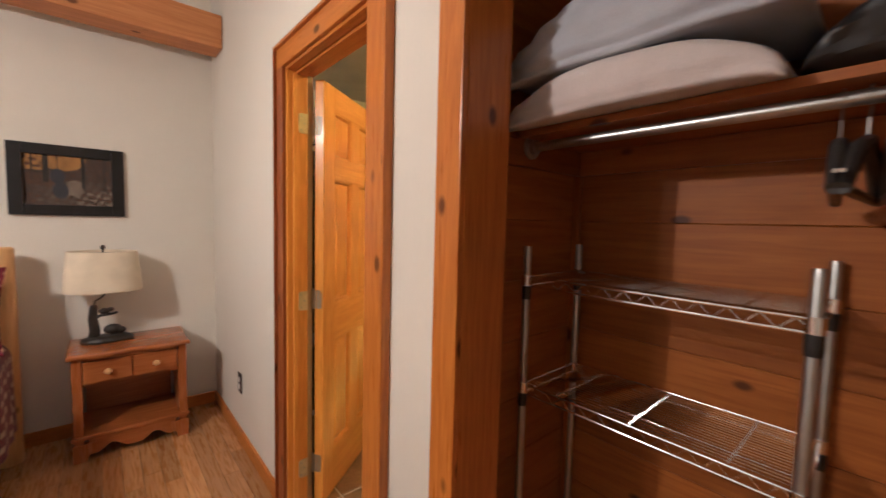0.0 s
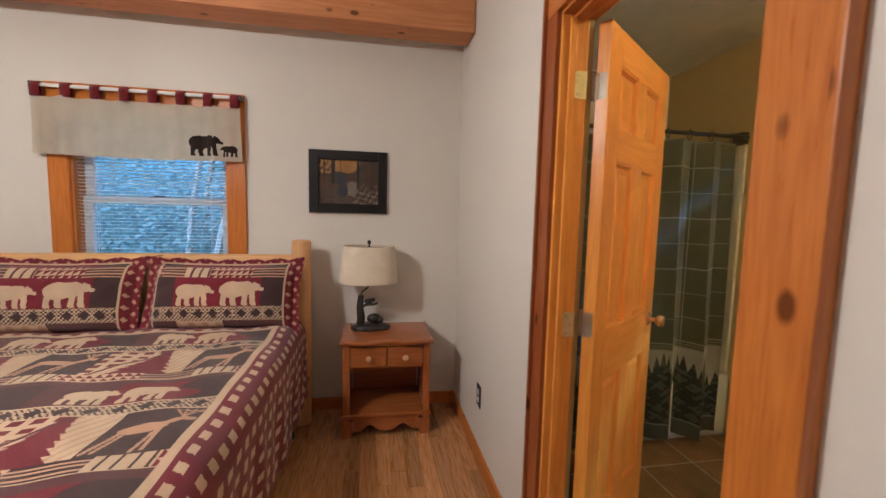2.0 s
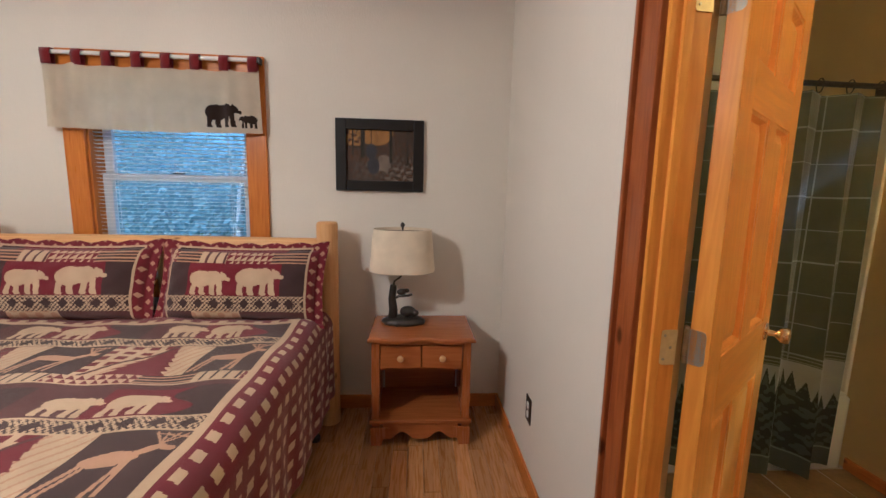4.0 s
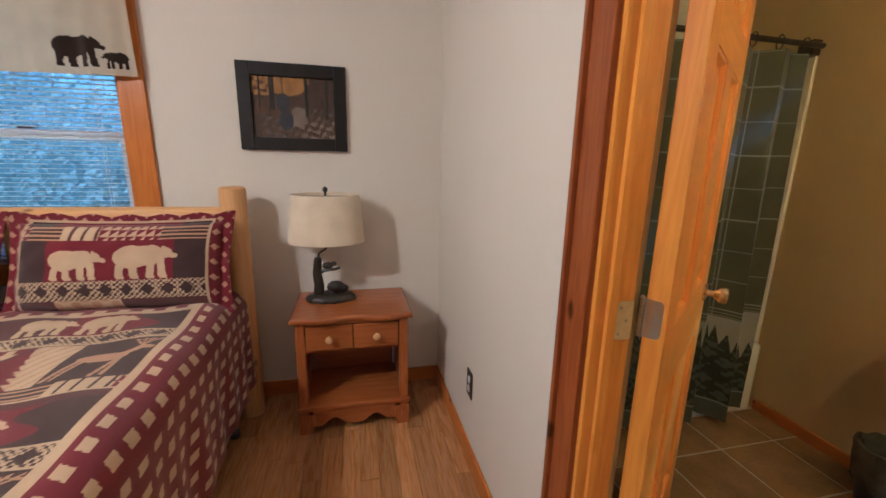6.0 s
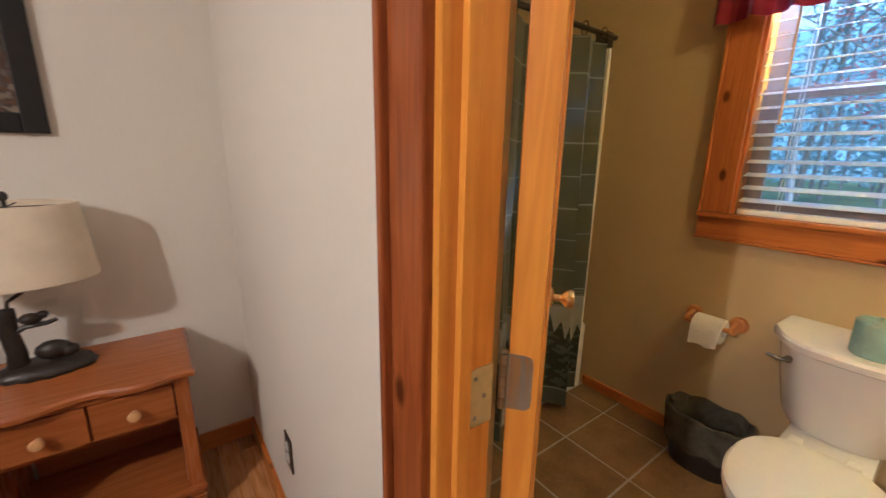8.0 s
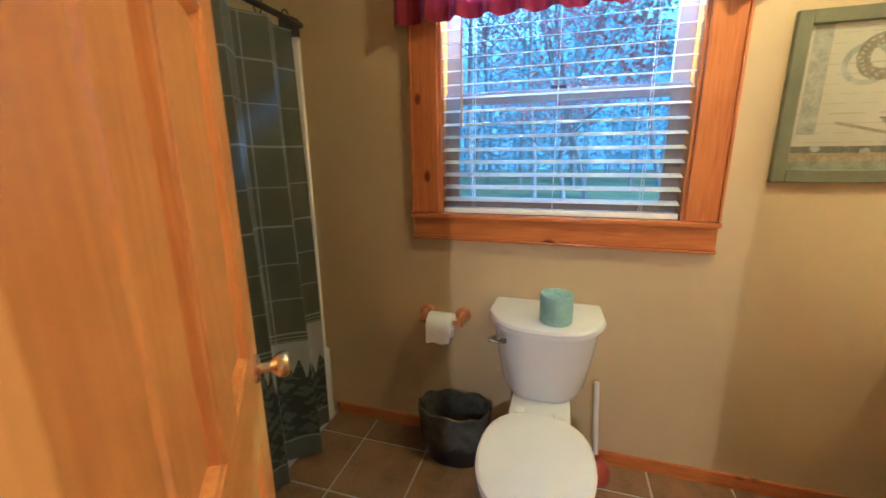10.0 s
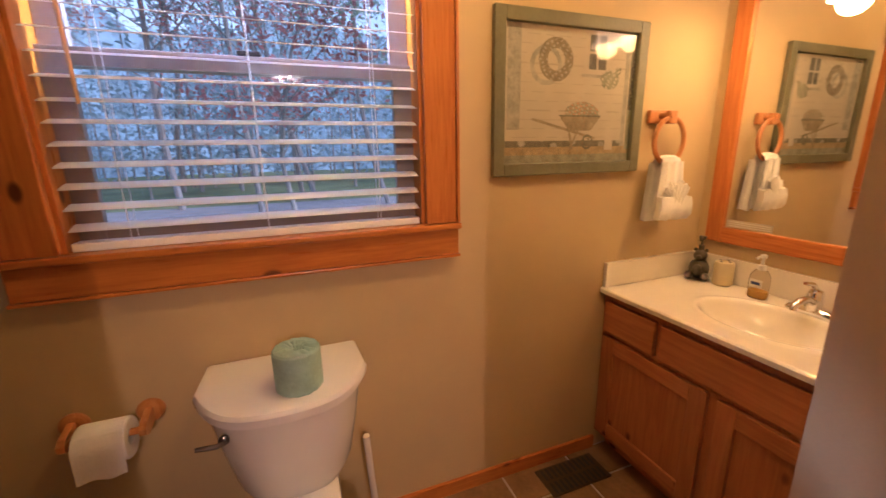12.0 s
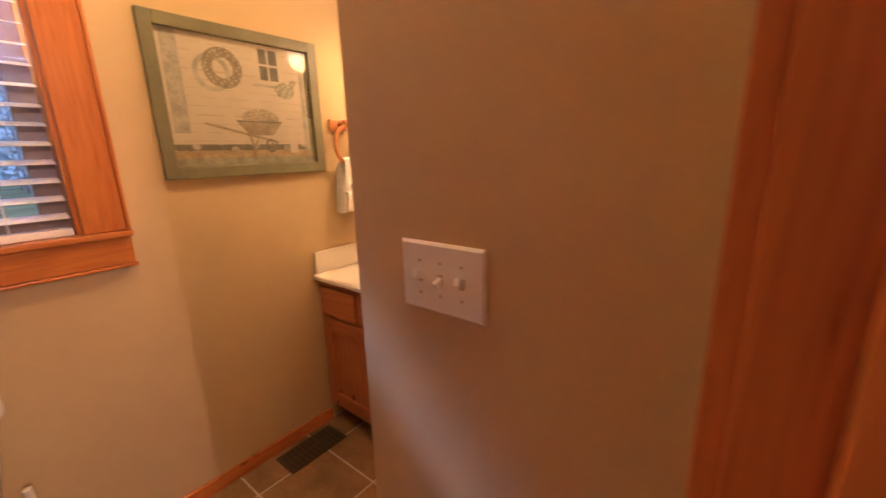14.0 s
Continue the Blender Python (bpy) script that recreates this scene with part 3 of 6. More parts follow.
# ---- windows ----
def window(name, label, along, x0, x1, z0, z1, face, depth, m_sash, mid, wide):
    """A double-hung window in a wall: along 'x' (wall faces -y) or 'y' (wall faces -x)."""
    def B(bm, a0, a1, d0, d1, z0_, z1_, bevel=0.002):
        return box(bm, a0, a1, face + d0, face + d1, z0_, z1_, bevel) if along == 'x' else box(bm, face + d0, face + d1, a0, a1, z0_, z1_, bevel)
    t = thing(name, label, "window")
    t["kind"] = "structure"
    wa = M_PINE_X if along == 'x' else M_PINE_Y
    for a0, a1 in ((x0, x0 + 0.015), (x1 - 0.015, x1)):
        part("side_lining", B(bmesh.new(), a0, a1, 0.0, depth, z0, z1), M_PINE_Z, t)
    part("head_lining", B(bmesh.new(), x0 + 0.015, x1 - 0.015, 0, depth, z1 - 0.015, z1), wa, t)
    for up in (False, True):
        d0, d1 = (0.098, 0.124) if up else (0.07, 0.096)
        za, zb = (mid - 0.022, z1 - 0.016) if up else (z0 + 0.03, mid + 0.022)
        sash = part("upper_sash" if up else "lower_sash", B(B(bmesh.new(), x0 + 0.016, x0 + 0.016 + wide, d0, d1, za, zb), x1 - 0.016 - wide, x1 - 0.016, d0, d1, za, zb), m_sash, t)
        part("rail", B(bmesh.new(), x0 + 0.016 + wide, x1 - 0.016 - wide, d0, d1, za, za + 0.042), m_sash, sash)
        part("rail", B(bmesh.new(), x0 + 0.016 + wide, x1 - 0.016 - wide, d0, d1, zb - 0.044, zb), m_sash, sash)
        pane_sheet("pane", along, x0 + 0.016 + wide, x1 - 0.016 - wide, za + 0.042, zb - 0.044, face + d0 + 0.012, M_GLASS, sash)
    part("lock", B(bmesh.new(), (x0 + x1) / 2 - 0.03, (x0 + x1) / 2 + 0.03, 0.072, 0.09, mid + 0.022, mid + 0.036, 0.003), M_BLACK, t)
    part("outer_sill", B(bmesh.new(), x0, x1, 0.066, depth + 0.02, z0 - 0.0, z0 + 0.03), m_sash, t)
    return t


w1 = window("window_1", "double-hung bedroom window in a knotty pine casing", 'x', WX0, WX1, WZ0, WZ1, YB, 0.15, M_SASHW, 1.44, 0.05)
for a0, a1 in ((WX0 - 0.108, WX0 + 0.004), (WX1 - 0.004, WX1 + 0.108)):
    part("side_casing", boxes((a0, a1, YB - 0.02, YB, WZ0, WZ1), bevel=0.004), M_PINE_Z, w1)
part("head_casing", boxes((WX0 - 0.108, WX1 + 0.108, YB - 0.02, YB, WZ1 - 0.004, WZ1 + 0.105), bevel=0.004), M_PINE_X, w1)
part("stool", boxes((WX0 - 0.115, WX1 + 0.115, YB - 0.04, YB + 0.07, WZ0 - 0.02, WZ0), bevel=0.005), M_PINE_X, w1)
part("apron", boxes((WX0 - 0.108, WX1 + 0.108, YB - 0.018, YB, WZ0 - 0.11, WZ0 - 0.021), bevel=0.004), M_PINE_X, w1)

w2 = window("window_2", "double-hung bathroom window in a pine casing with an apron", 'y', BY0, BY1, BZ0, BZ1, XW, 0.16, M_SASH, 1.60, 0.06)
for a0, a1 in ((BY0 - 0.102, BY0 + 0.004), (BY1 - 0.004, BY1 + 0.106)):
    part("side_casing", boxes((XW - 0.02, XW, a0, a1, BZ0 + 0.021, BZ1), bevel=0.004), M_PINE_Z, w2)
for y in (BY0 - 0.112, BY1 + 0.106):
    part("back_band", boxes((XW - 0.028, XW, y, y + 0.010, BZ0 + 0.021, BZ1 + 0.106), bevel=0.003), M_PINE_Z, w2)
part("head_casing", boxes((XW - 0.02, XW, BY0 - 0.102, BY1 + 0.106, BZ1, BZ1 + 0.106), bevel=0.004), M_PINE_Y, w2)
part("stool", boxes((XW - 0.036, XW + 0.07, BY0 - 0.114, BY1 + 0.118, BZ0, BZ0 + 0.02), bevel=0.005), M_PINE_Y, w2)
part("apron", boxes((XW - 0.02, XW, BY0 - 0.108, BY1 + 0.112, BZ0 - 0.088, BZ0 - 0.001), bevel=0.003), M_PINE_Y, w2)
part("apron_bead", boxes((XW - 0.028, XW, BY0 - 0.112, BY1 + 0.116, BZ0 - 0.098, BZ0 - 0.0885), bevel=0.003), M_PINE_Y, w2)

# ---- blinds ----
def blind(name, label, along, a0, a1, z0, z1, plane, width, pitch, tilt, cords, rail_h):
    t = thing(name, label, "blind")
    bm = bmesh.new()
    n = 6
    pts = []
    for k in range(n + 1):
        s = k / n - 0.5
        pts.append((s * width, -0.06 * width * (4 * s * s - 1) * 0.5))
    ring = [(p, q + 0.0006) for p, q in pts] + [(p, q - 0.0006) for p, q in reversed(pts)]
    c, s_ = math.cos(tilt), math.sin(tilt)
    ring = [(p * c - q * s_, p * s_ + q * c) for p, q in ring]
    def P(a, d, z):
        return (a, plane + d, z) if along == 'x' else (plane + d, a, z)
    rings(bm, [[P(a0, d, z) for d, z in ring], [P(a1, d, z) for d, z in ring]])
    me = mesh_of("slat", bm, M_BLIND, True)
    k = 0
    z = z0 + rail_h + pitch * 0.7
    rng = random.Random(5)
    while z < z1 - 0.04:
        ob = new("slat", me)
        ob.parent = t
        ob.matrix_basis = pose(0, 0, z + rng.uniform(-0.0012, 0.0012), 0, 0, 0)
        z += pitch
    B = (lambda a, b, d0, d1, za, zb, v: boxes((a, b, plane + d0, plane + d1, za, zb), bevel=v)) if along == 'x' else (lambda a, b, d0, d1, za, zb, v: boxes((plane + d0, plane + d1, a, b, za, zb), bevel=v))
    part("bottom_rail", B(a0, a1, -width * 0.5, width * 0.5, z0, z0 + rail_h, 0.003), M_BLIND, t)
    part("head_rail", B(a0, a1, -width * 0.55, width * 0.55, z1 - 0.04, z1, 0.003), M_BLIND, t)
    for a in cords:
        for d in (-width * 0.5, width * 0.5):
            part("ladder_cord", tube(bmesh.new(), [P(a, d, z0 + 0.01), P(a, d, z1 - 0.02)], 0.0011, 5), M_BLIND, t)
    return t


b1 = blind("bedroom_blind", "white mini blind lowered over the bedroom window", 'x', WX0 + 0.02, WX1 - 0.02, WZ0 + 0.004, WZ1 - 0.02, YB + 0.033, 0.025, 0.0215, radians(-7), (WX0 + 0.12, WX1 - 0.12), 0.012)
b2 = blind("bathroom_blind", "white wide-slat blind lowered and open over the bathroom window", 'y', BY0 + 0.02, BY1 - 0.02, BZ0 + 0.021, BZ1 - 0.02, XW + 0.034, 0.05, 0.0525, radians(16), (BY0 + 0.15, (BY0 + BY1) / 2, BY1 - 0.15), 0.022)
part("tilt_wand", tube(bmesh.new(), [(XW + 0.004, BY1 - 0.10, BZ1 - 0.05), (XW + 0.0, BY1 - 0.105, 1.48)], 0.0045, 8), M_LOG, b2, "thin pale tilt wand")

# ---- bed ----
BX0, BX1, BYF, BYH, BZT = -2.06, -0.305, 1.35, 3.46, 0.705
bed = thing("bed", "log bed with a wine red lodge-pattern coverlet tucked over the mattress", "bed", Matrix.Translation((-1.2, 2.4, 0)))
UN = Matrix.Translation((1.2, -2.4, 0))


def bpart(name, bm, m, label="", smooth=False, parent=None):
    return part(name, moved(bm, UN), m, parent or bed, label, smooth)


for x in (-0.292, -2.108):
    bm = bmesh.new()
    rng = random.Random(int(-x * 100))
    prof = [(0.060 + rng.uniform(-0.002, 0.002), 0.0 + 1.19 * k / 9) for k in range(10)] + [(0.058, 1.205), (0.050, 1.212)]
    lathe(bm, prof, x, 3.50, 20)
    bpart("post", bm, M_LOG, "peeled pale log bed post", True)
for z0, r in ((1.072, 0.046), (0.62, 0.045)):
    bm = bmesh.new()
    tube(bm, [(-2.06, 3.50, z0), (-1.2, 3.50, z0 + 0.004), (-0.34, 3.50, z0)], r, 16)
    bpart("headboard_rail", bm, M_LOG_X, "", True)
for k in range(7):
    x = -1.95 + k * 0.25
    bpart("spindle", tube(bmesh.new(), [(x, 3.50, 0.63), (x, 3.50, 1.06)], 0.026, 12), M_LOG, "", True)
bpart("mattress", boxes((-1.99, -0.39, 1.42, 3.44, 0.40, 0.69), bevel=0.04), C_BEIGE)
bpart("box_spring", boxes((-1.98, -0.285, 1.42, 3.42, 0.155, 0.40), bevel=0.02), C_BEIGE, "grey beige box spring cloth")
bpart("metal_frame", boxes((-1.95, -0.30, 1.45, 1.49, 0.12, 0.15), (-1.95, -0.30, 3.36, 3.40, 0.12, 0.15), (-0.33, -0.30, 1.45, 3.40, 0.12, 0.155), (-1.98, -1.95, 1.45, 3.40, 0.12, 0.155)), M_BLACK)
for x in (-0.33, -1.95):
    for y in (1.55, 2.45, 3.30):
        bm = bmesh.new()
        lathe(bm, [(0.022, 0.0), (0.026, 0.01), (0.026, 0.03), (0.014, 0.045), (0.014, 0.13)], x, y, 12)
        bpart("leg", bm, M_BLACK, "black castor leg", True)


def inside_ellipse(u, v, cu, cv, ru, rv):
    return ((u - cu) / ru) ** 2 + ((v - cv) / rv) ** 2 < 1


def bar(u, v, u0, v0, u1, v1, w):
    """Cells within w of a line."""
    du, dv = u1 - u0, v1 - v0
    k = np.clip(((u - u0) * du + (v - v0) * dv) / (du * du + dv * dv), 0, 1)
    return np.hypot(u - u0 - k * du, v - v0 - k * dv) < w


def lump(u, v):
    """A plain heavy rounded shape on four stubs, about 1 wide and 0.6 high, blunt end at u = 1."""
    hit = inside_ellipse(u, v, 0.30, 0.40, 0.28, 0.21) | inside_ellipse(u, v, 0.52, 0.42, 0.26, 0.185) | inside_ellipse(u, v, 0.60, 0.46, 0.16, 0.15)
    hit |= inside_ellipse(u, v, 0.80, 0.46, 0.115, 0.10) | bar(u, v, 0.84, 0.43, 0.955, 0.40, 0.045) | inside_ellipse(u, v, 0.775, 0.555, 0.032, 0.038)
    for a, lean in ((0.10, -0.02), (0.27, 0.03), (0.55, -0.01), (0.70, 0.03)):
        hit |= bar(u, v, a + 0.04, 0.32, a + 0.04 + lean, 0.06, 0.062) | bar(u, v, a + 0.04 + lean, 0.03, a + 0.09 + lean, 0.03, 0.035)
    return hit & (v > 0)


def strider(u, v):
    """A plain slim shape on thin struts with thin prongs, about 1 wide and 1 high."""
    hit = inside_ellipse(u, v, 0.40, 0.52, 0.30, 0.115) | bar(u, v, 0.62, 0.56, 0.80, 0.70, 0.055) | bar(u, v, 0.78, 0.70, 0.92, 0.68, 0.045)
    hit |= bar(u, v, 0.16, 0.48, 0.0, 0.05, 0.03) | bar(u, v, 0.22, 0.45, 0.10, 0.05, 0.025) | bar(u, v, 0.60, 0.45, 0.52, 0.03, 0.028) | bar(u, v, 0.64, 0.46, 0.64, 0.05, 0.024)
    for d in (-0.16, -0.04, 0.08, 0.18):
        hit |= bar(u, v, 0.78, 0.74, 0.78 + d, 0.95, 0.014)
    hit |= bar(u, v, 0.62, 0.93, 0.97, 0.90, 0.012)
    return hit


PALETTE = [C_WINE, C_CREAM, C_BROWN, C_PLUM, C_TAN]
WINE, CREAM, BROWN, PLUM, TANC = range(5)


def checks(a, b, p, q=None, ground=0, fill=1, size=1.0):
    """Woven squares set in wine red, as on the coverlet's border."""
    q = q or p
    i, j = np.floor(a / p), np.floor(b / q)
    fa, fb = a / p - i, b / q - j
    ja = np.abs(np.mod(i * 12.9898 + j * 78.233, 1.0) - 0.5) * 0.10
    return np.where((np.abs(fa - 0.5) < (0.245 - ja) * size) & (np.abs(fb - 0.5) < (0.235 + ja) * size), fill, ground)


def houndstooth(a, b, p):
    fa, fb = np.mod(a / p, 1), np.mod(b / p, 1)
    return ((fa < 0.5) & (fb < 0.5)) | ((fa >= 0.5) & (fb >= 0.5) & (np.mod(fa + fb, 0.5) < 0.25)) | ((np.abs(fa - fb) < 0.12))


def lodge_rows(x, s):
    """Woven rows: x runs across the bed (period 0.66), s along a repeat of 0.61."""
    m = np.full(x.shape, PLUM)
    a = x + 6.6
    # row with two rounded shapes on a wine patch
    r = s < 0.17
    f = np.mod(a + 0.945, 0.66)
    m = np.where(r, np.where((f < 0.16) | (f > 0.58), PLUM, np.where(f < 0.42 - 0.05 * np.sin(s * 40), WINE, BROWN)), m)
    for a0, w in ((0.005, 0.182), (0.192, 0.195)):
        m = np.where(r & lump((f - a0) / w, (0.160 - s) / (w * 1.02)), CREAM, m)
    # toothed band
    r = (s >= 0.17) & (s < 0.245)
    g = houndstooth(a, s, 0.020)
    star = (np.abs(np.mod(a, 0.085) - 0.0425) + np.abs(s - 0.208)) < 0.026
    m = np.where(r, np.where(star, BROWN, np.where(g, BROWN, CREAM)), m)
    m = np.where((np.abs(s - 0.172) < 0.004) | (np.abs(s - 0.243) < 0.004), CREAM, m)
    # row with the slim shape, the plaid corner and the tree
    r = (s >= 0.25) & (s < 0.50)
    k = (s - 0.25) / 0.25
    f = np.mod(a + 0.640, 0.66)
    box_ = f < 0.262
    m = np.where(r, np.where(box_, BROWN, CREAM), m)
    m = np.where(r & box_ & strider((f - 0.012) / 0.235, 1.0 - k * 1.02), TANC, m)
    t = (f - 0.262) / 0.398
    streak = np.mod(t * 9 + k * 4, 1) < 0.22
    m = np.where(r & ~box_ & streak, TANC, m)
    tree = (t > 0.25) & (np.abs(t - 0.60 + 0.05 * k) < 0.03 + 0.27 * k * (0.70 + 0.30 * np.mod(k * 7, 1)))
    plaid = (t + k * 0.55 < 0.60)
    m = np.where(r & ~box_ & tree, WINE, m)
    m = np.where(r & ~box_ & plaid, np.where((np.mod(t * 6, 1) < 0.55) & (np.mod(k * 5, 1) < 0.55), WINE, CREAM), m)
    m = np.where(r & ~box_ & (np.abs(t + k * 0.55 - 0.63) < 0.025), PLUM, m)
    # small triangles and trunks
    r = (s >= 0.50) & (s < 0.61)
    saw = np.mod(a, 0.036) / 0.036
    f = np.mod(a + 0.78, 0.66)
    band = np.where(f < 0.2, np.where(np.mod(s, 0.02) < 0.011, BROWN, TANC), np.where(f < 0.36, np.where(np.mod(a, 0.042) < 0.009, BROWN, CREAM), np.where(saw < np.mod(s - 0.5, 0.036) / 0.036, WINE, CREAM)))
    m = np.where(r & (s < 0.567), band, m)
    return np.where(r & (s >= 0.567) & (s < 0.574), CREAM, m)


# coverlet: across the bed and down both sides
SIDE = 0.50
ARC = (BX1 - BX0) + 2 * SIDE


def cover_place(u, v):
    w = u * ARC - SIDE
    y = BYF - 0.02 + v * (BYH - BYF)
    half = (BX1 - BX0) / 2
    c = (BX0 + BX1) / 2
    d = w - half
    sgn, ad = np.sign(d), np.abs(d)
    over = np.maximum(0, ad - half + 0.055)
    r = 0.105
    ang = np.clip(over / r, 0, math.pi / 2 * 0.93)
    rest = np.maximum(0, over - r * math.pi / 2 * 0.93)
    wav = 0.008 * np.sin(y * 16 + sgn) * np.minimum(1, rest * 6) + 0.006 * np.sin(y * 37 + 1.3) * np.minimum(1, rest * 5)
    x = c + sgn * (np.minimum(ad, half - 0.055) + r * np.sin(ang) + rest * 0.025 + wav)
    z = BZT - r * (1 - np.cos(ang)) - rest * 0.985
    z = z + 0.012 * np.exp(-(((ad - half + 0.12) / 0.2) ** 2)) + 0.006 * np.sin(w * 7 + y * 3) * np.sin(y * 5 + 1) + 0.02 * np.exp(-((y - 3.2) / 0.15) ** 2)
    z = z + 0.004 * np.sin(w * 21 + y * 17)
    return x, y, z


def cover_pick(u, v):
    w = u * ARC - SIDE
    wid = BX1 - BX0
    y = BYF - 0.02 + v * (BYH - BYF)
    edge = np.minimum(w, wid - w)
    m = lodge_rows(w + BX0, np.mod(3.18 - y, 0.63) * 0.968)
    m = np.where((y > 3.155) & (y < 3.18), CREAM, np.where(y >= 3.18, checks(w, y, 0.085), m))
    m = np.where(edge < 0.092, CREAM, m)
    return np.where(edge < 0.062, checks(0.062 - edge + 6.8, y + 0.25 * np.maximum(0, 0.06 - edge), 0.068, 0.080), m)


me = cells("coverlet", 620, 480, cover_place, cover_pick, PALETTE)
cov = new("coverlet", me)
cov.data.transform(UN)
cov.parent = bed
tagged(cov, "wine red coverlet woven with cream shapes and a checked border")
cm = cov.modifiers.new("thickness", 'SOLIDIFY')
cm.thickness, cm.offset = 0.008, -1


# pillows in matching shams
def pillow(name, cx, tilt_z):
    W, H, T = 0.87, 0.46, 0.17
    FL = 0.045

    def thick(u, v):
        a = np.clip((np.minimum(u, 1 - u) * W - FL) / 0.16, 0, 1)
        b = np.clip((np.minimum(v, 1 - v) * H - FL) / 0.13, 0, 1)
        return (np.sqrt(1 - (1 - a) ** 2) * np.sqrt(1 - (1 - b) ** 2)) * T / 2 + 0.004

    def front(u, v):
        e = 1 - 0.05 * np.sin(np.pi * v) * (np.abs(u - 0.5) * 2) ** 3
        return ((u - 0.5) * W * e, -thick(u, v) - 0.004 * np.sin(u * 31) * np.sin(v * 23), v * H - 0.02 * np.sin(np.pi * u) * (v - 0.2) + 0.006 * np.sin(u * 40) * (np.abs(v - 0.5) > 0.45))

    def back(u, v):
        x, y, z = front(1 - u, v)
        return x, thick(1 - u, v), z

    def pick(u, v):
        a, b = u * W, v * H
        e = np.minimum(np.minimum(u, 1 - u) * W, np.minimum(v, 1 - v) * H)
        side = np.minimum(u, 1 - u) * W
        m = np.full(u.shape, PLUM)
        m = np.where((a > 0.20) & (a < 0.66), WINE, BROWN)
        m = np.where(lump((a - 0.205) / 0.205, (b - 0.168) / 0.205) | lump((a - 0.43) / 0.245, (b - 0.168) / 0.235), CREAM, m)
        top = (b > 0.335) & (b < 0.40)
        saw = np.mod(a, 0.034) / 0.034
        m = np.where(top, np.where(a < 0.12, np.where(saw < np.mod(b, 0.032) / 0.032, WINE, CREAM), np.where(a < 0.24, np.where(np.mod(b, 0.018) < 0.010, BROWN, TANC), np.where(a < 0.37, np.where(np.mod(a, 0.045) < 0.011, PLUM, CREAM), np.where(a < 0.60, np.where(saw < np.mod(b, 0.032) / 0.032, WINE, CREAM), np.where(np.mod(b, 0.018) < 0.010, BROWN, TANC))))), m)
        hb = (b > 0.085) & (b < 0.165)
        star = (np.abs(np.mod(a, 0.075) - 0.0375) + np.abs(b - 0.125)) < 0.026
        m = np.where(hb, np.where(star, BROWN, np.where(houndstooth(a, b, 0.02), BROWN, CREAM)), m)
        low = b < 0.085
        m = np.where(low, np.where((a > 0.22) & (a < 0.46), np.where(np.sin(a * 90) * np.sin(b * 120) > 0.1, TANC, CREAM), PLUM), m)
        m = np.where((side < 0.092) | (np.minimum(v, 1 - v) * H < 0.036), CREAM, m)
        return np.where((side < 0.080) | (np.minimum(v, 1 - v) * H < 0.026), checks((a + b) * 0.7071 + 3, (a - b) * 0.7071 + 3, 0.047, fill=TANC, size=0.95), m)

    t = thing(name, "wine red pillow sham with cream shapes, propped on the headboard", "pillow", pose(cx, 3.235, 0.675, -19, 0, tilt_z), "bed pillows")
    for nm, fn in (("sham_front", front), ("sham_back", back)):
        ob = new(nm, cells(nm, 240, 140, fn, pick, PALETTE))
        ob.parent = t
    return t


pillow("pillow", -0.69, -2.0)
pillow("pillow", -1.545, 1.0)

# ---- nightstand ----
ns = thing("nightstand", "maple-stained nightstand with two knobbed drawer fronts and an open shelf", "nightstand", Matrix.Translation((0.252, 3.44, 0)))
HW = 0.289


def slab_outline(x0, x1, yb, fn, z0, z1, n=28, lip=0.0):
    bm = bmesh.new()
    loops = []
    for z, o in ((z0, -0.006), (z0 + 0.006, 0.0), (z1 - 0.008, 0.0), (z1, -0.008)):
        pts = [(x0 - o, yb, z), (x1 + o, yb, z)]
        for k in range(n + 1):
            x = x1 + (x0 - x1) * k / n
            pts.append((x * (1 + o / HW), fn(x) - o, z))
        loops.append(pts)
    return rings(bm, loops)


def serp(x):
    a = abs(x) / HW
    return -0.205 + 0.016 * math.cos(a * math.pi * 2.0) * (1 if a < 0.75 else (1 - a) * 4) - 0.004


part("top", slab_outline(-HW, HW, 0.20, serp, 0.594, 0.62), M_MAPLE, ns, "glossy serpentine-edged top", True)
for x0, x1 in ((-0.27, -0.225), (0.225, 0.27)):
    part("front_post", boxes((x0, x1, -0.185, -0.14, 0.10, 0.593), bevel=0.006), M_MAPLE_Z, ns)
    part("side_panel", boxes((x0 + 0.008, x1 - 0.012, -0.1395, 0.19, 0.10, 0.593)), M_MAPLE_Z, ns)
    sgn = -1 if x0 < 0 else 1
    bm = bmesh.new()
    xo, xi = sgn * 0.274, sgn * 0.175
    loop = [(xo, 0.0), (xo - sgn * 0.06, 0.0), (xo - sgn * 0.066, 0.03), (xi, 0.07), (xi, 0.105), (xo, 0.105)]
    rings(bm, [[(x, -0.192, z) for x, z in loop], [(x, -0.165, z) for x, z in loop]])
    part("foot", bm, M_MAPLE_Z, ns)
    part("foot", boxes((min(xo, xo - sgn * 0.04), max(xo, xo - sgn * 0.04), 0.13, 0.185, 0, 0.105), bevel=0.004), M_MAPLE_Z, ns)
part("back_panel", boxes((-0.2245, 0.2245, 0.182, 0.19, 0.10, 0.593)), M_MAPLE, ns)
part("shelf", boxes((-0.28, 0.28, -0.20, 0.18, 0.128, 0.152), bevel=0.006), M_MAPLE, ns)
part("drawer_bottom", boxes((-0.2245, 0.2245, -0.16, 0.18, 0.425, 0.44)), M_MAPLE, ns)
part("drawer_rail", boxes((-0.2245, 0.2245, -0.178, -0.162, 0.575, 0.593)), M_MAPLE, ns)
